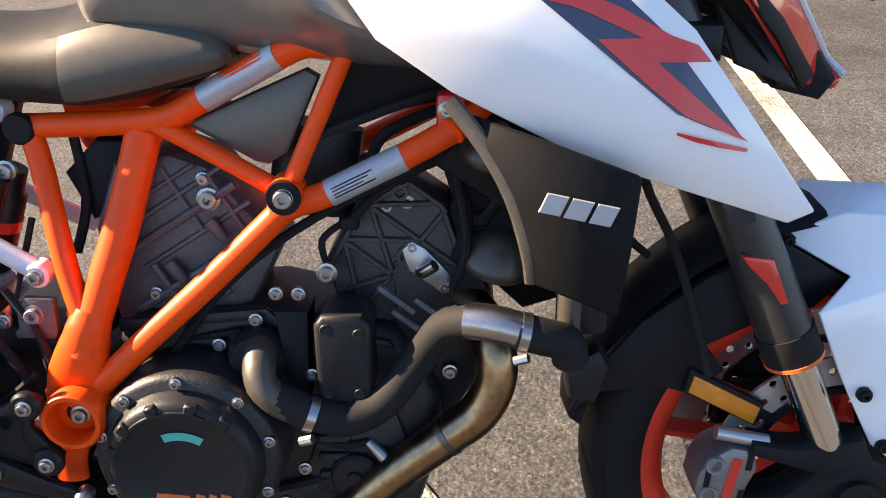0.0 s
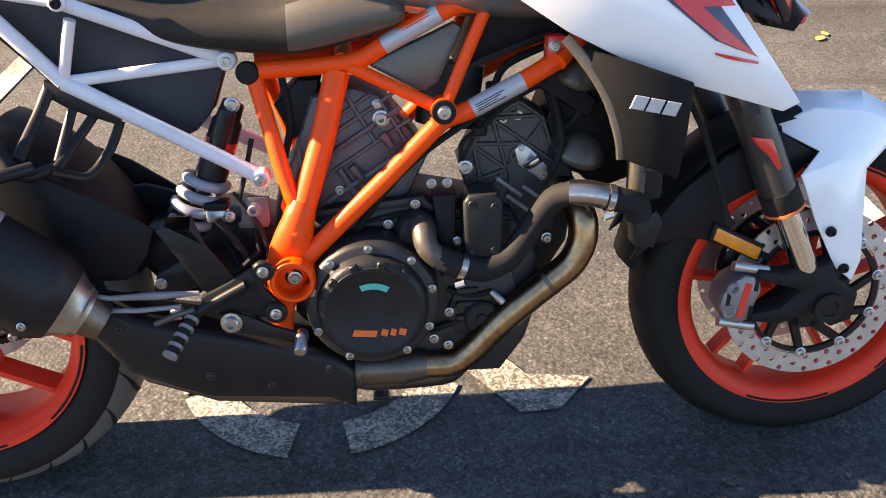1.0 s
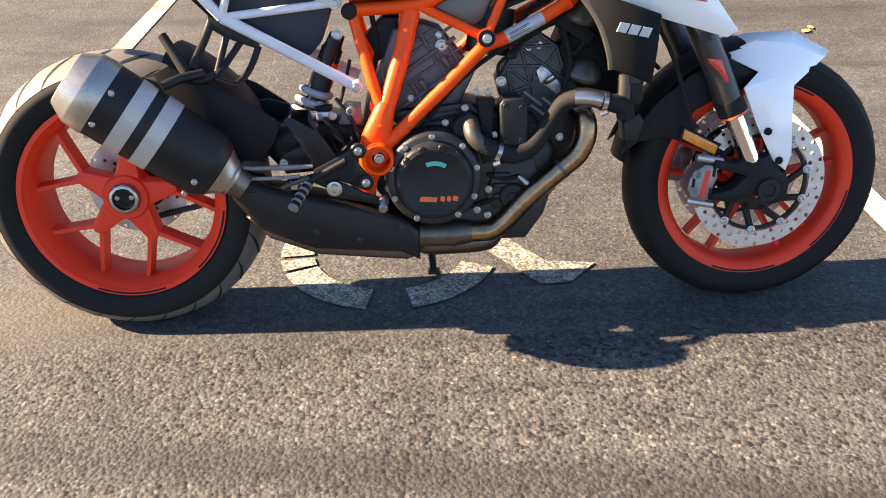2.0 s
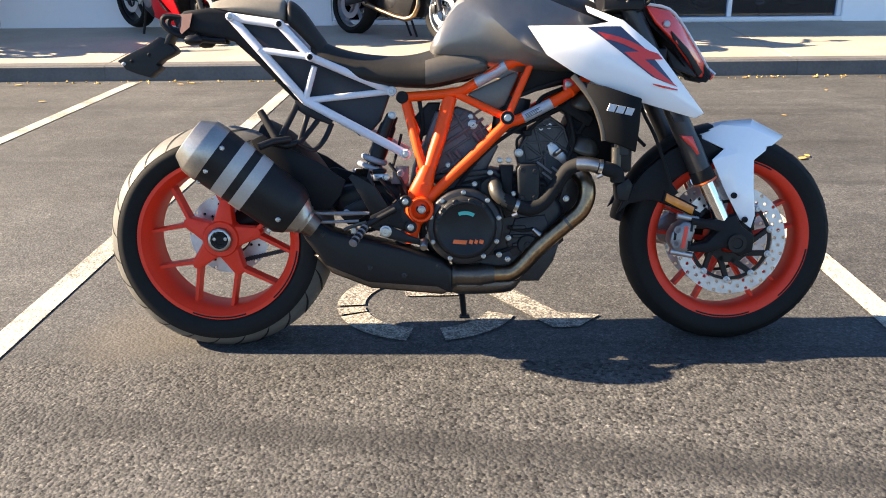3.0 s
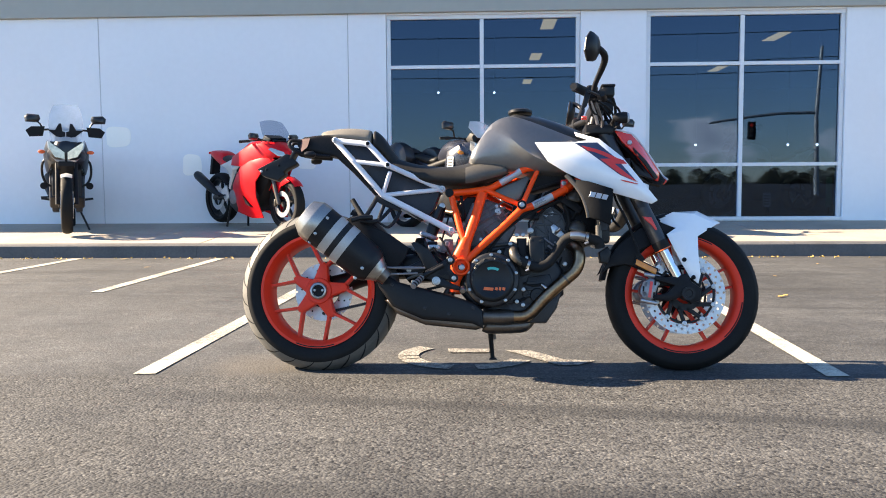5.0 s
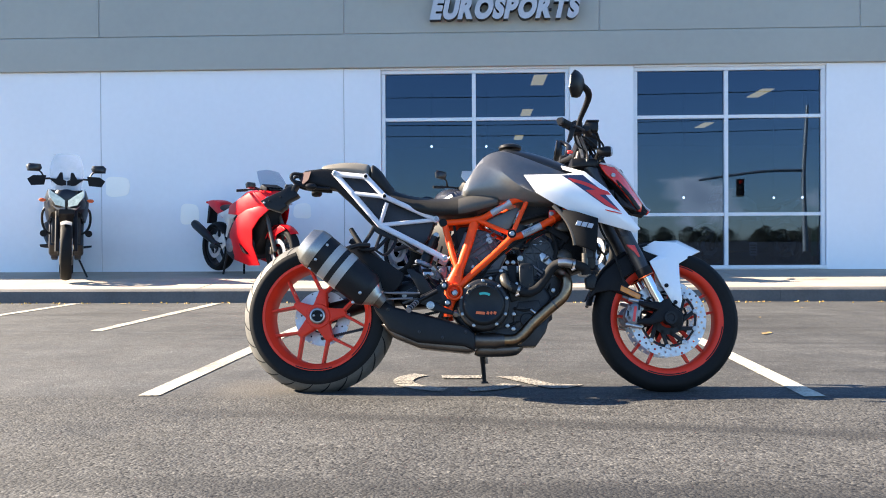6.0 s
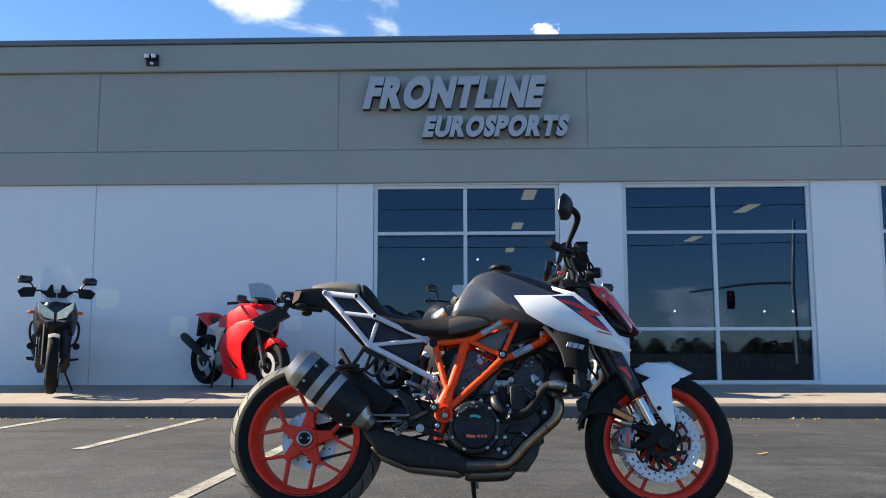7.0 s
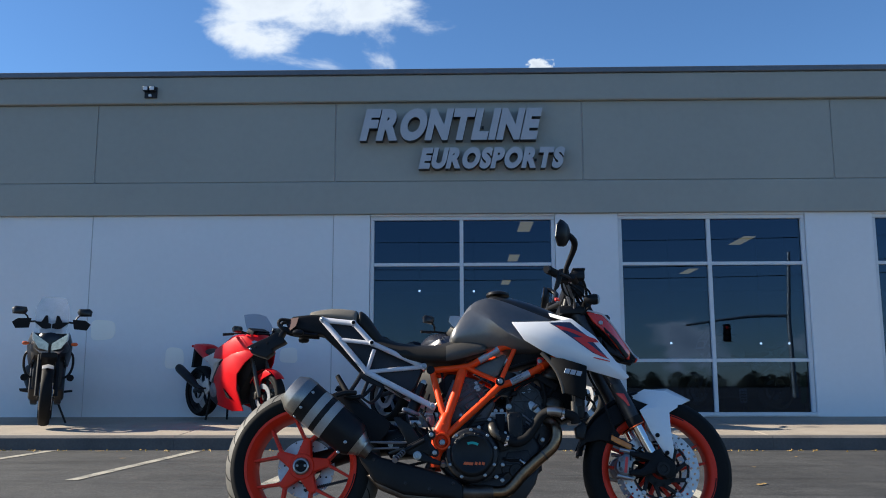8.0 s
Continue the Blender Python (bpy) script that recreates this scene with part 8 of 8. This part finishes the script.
for z, sag, y in ((9.6, 1.1, -29.0), (8.9, 1.9, -29.3), (7.7, 1.3, -29.3)):
    cable = thing("overhead_cable", "black overhead cable along the road", "cable", group="overhead cables")
    part("strand", tube([(-45 + 10 * k, y, z - sag * (1 - ((k - 4.5) / 4.5) ** 2)) for k in range(10)], 0.020, 6, soft=3), M_CABLE, cable)
for x in (-45.0, 45.0):
    pole = thing("utility_pole", "weathered wooden utility pole beside the road", "utility pole", group="utility poles")
    part("shaft", tube([(x, -29.2, 0), (x, -29.2, 10.4)], [0.16, 0.11], 12), M_BARK, pole)
    part("crossarm", box(x - 0.06, -30.3, 9.5, x + 0.06, -28.1, 9.62, 0.01), M_BARK, pole)

# ---- clouds, far off ----
def cloud_mat(seed, power):
    m = bpy.data.materials.new("cloud")
    m.use_nodes = True
    nt = m.node_tree
    N, L = nt.nodes.new, nt.links.new
    nt.nodes.remove(nt.nodes["Principled BSDF"])
    tc, mp = N("ShaderNodeTexCoord"), N("ShaderNodeMapping")
    L(tc.outputs["Object"], mp.inputs["Vector"])
    mp.inputs["Location"].default_value = (seed, seed * 0.7, 0)
    no = N("ShaderNodeTexNoise")
    no.inputs["Scale"].default_value, no.inputs["Detail"].default_value, no.inputs["Roughness"].default_value, no.inputs["Distortion"].default_value = 1.7, 9, 0.56, 0.25
    L(mp.outputs[0], no.inputs["Vector"])
    ln = N("ShaderNodeVectorMath")
    ln.operation = "LENGTH"
    L(tc.outputs["Object"], ln.inputs[0])
    sub_ = N("ShaderNodeMath")
    sub_.operation = "MULTIPLY_ADD"
    sub_.inputs[1].default_value, sub_.inputs[2].default_value = -0.62, 0.34
    L(ln.outputs["Value"], sub_.inputs[0])
    ad = N("ShaderNodeMath")
    L(no.outputs["Fac"], ad.inputs[0])
    L(sub_.outputs[0], ad.inputs[1])
    al = N("ShaderNodeMapRange")
    al.interpolation_type = "SMOOTHSTEP"
    al.inputs["From Min"].default_value, al.inputs["From Max"].default_value = 0.40, 0.60
    L(ad.outputs[0], al.inputs["Value"])
    sh = N("ShaderNodeValToRGB")
    sh.color_ramp.elements[0].position, sh.color_ramp.elements[1].position = 0.45, 0.85
    sh.color_ramp.elements[0].color, sh.color_ramp.elements[1].color = (1, 0.99, 0.97, 1), (0.66, 0.68, 0.72, 1)
    L(ad.outputs[0], sh.inputs["Fac"])
    em, tr, mx = N("ShaderNodeEmission"), N("ShaderNodeBsdfTransparent"), N("ShaderNodeMixShader")
    em.inputs["Strength"].default_value = power
    L(sh.outputs["Color"], em.inputs["Color"])
    L(al.outputs["Result"], mx.inputs[0])
    L(tr.outputs[0], mx.inputs[1])
    L(em.outputs[0], mx.inputs[2])
    L(mx.outputs[0], nt.nodes["Material Output"].inputs["Surface"])
    return m


def cloud(x, y, z, w, h, seed, power, turn=0):
    bm = bmesh.new()
    bmesh.ops.create_grid(bm, x_segments=1, y_segments=1, size=1.6)
    ob = new("backdrop_cloud", done(bm, "backdrop_cloud", cloud_mat(seed, power)))
    ob.matrix_basis = pose(x, y, z, 90, 0, turn) @ Matrix.Diagonal((w, h, 1, 1))
    return tagged(ob, "white cumulus cloud in the blue sky", "cloud", kind="structure")


cloud(-280, 1500, 742, 340, 235, 3.1, 0.58)
cloud(140, 1500, 566, 34, 24, 8.4, 0.56)
for k, (x, z, w, h) in enumerate(((-420, 60, 240, 70), (70, 74, 90, 72), (390, 68, 120, 66), (640, 66, 130, 60), (900, 60, 200, 60))):
    cloud(x, -1500, z, w, h, 2.3 + 1.7 * k, 0.85)

# ---- fallen leaves and crumbs ----
M_LEAF = mat("yellow fallen leaf", (0.55, 0.36, 0.09), (0.38, 0.22, 0.06), 30, 0.7)
rng.seed(5)


def leaf(x, y, s):
    q = rng.uniform(0, 360)
    outline = [(-1, 0), (-0.5, 0.42), (0.2, 0.5), (0.55, 0.28), (1, 0), (0.55, -0.3), (0.15, -0.5), (-0.5, -0.4)]
    bm = bmesh.new()
    c = bm.verts.new((0, 0, 0.10))
    v = [bm.verts.new((a, b, 0.25 * abs(b) + 0.12 * a * a)) for a, b in outline]
    for i in range(len(v)):
        bm.faces.new((c, v[i], v[(i + 1) % len(v)]))
    ob = new("fallen_leaf", done(bm, "fallen_leaf", M_LEAF))
    ob.matrix_basis = pose(x, y, 0.004, 0, 0, q) @ Matrix.Scale(s, 4)
    tagged(ob, "dry yellow leaf lying on the asphalt", "leaf", group="fallen leaves")


leaf(1.84, 2.18, 0.038)
leaf(1.89, 2.24, 0.03)
for x, y in ((-2.28, 5.0), (-2.2, 5.06), (-4.7, 5.14), (-3.66, 5.04), (2.5, 5.1), (2.75, 5.14), (3.1, 5.1), (3.35, 5.12), (3.9, 5.08), (4.2, 5.13), (1.9, 5.12), (-3.1, 4.2), (2.2, 3.4), (2.9, 4.4), (-0.4, 5.1), (0.4, 5.13)):
    leaf(x, y, rng.uniform(0.022, 0.04))
bm = bmesh.new()
for _ in range(260):
    x, y, s = rng.uniform(-6, 6), 5.19 - abs(rng.gauss(0, 0.06)), rng.uniform(0.006, 0.02)
    e = Euler((rng.uniform(0, 6), rng.uniform(0, 6), rng.uniform(0, 6))).to_matrix()
    vs = [bm.verts.new(Vector((x, y, s * 0.4)) + e @ Vector(p) * s) for p in ((0.7, 0, -0.4), (-0.4, 0.6, -0.4), (-0.4, -0.6, -0.4), (0, 0, 0.7))]
    for f in ((0, 1, 2), (0, 1, 3), (1, 2, 3), (2, 0, 3)):
        bm.faces.new([vs[i] for i in f])
tagged(new("kerb_litter", done(bm, "kerb_litter", M_LEAF)), "dry leaf crumbs and grit along the kerb", "litter", kind="stuff")
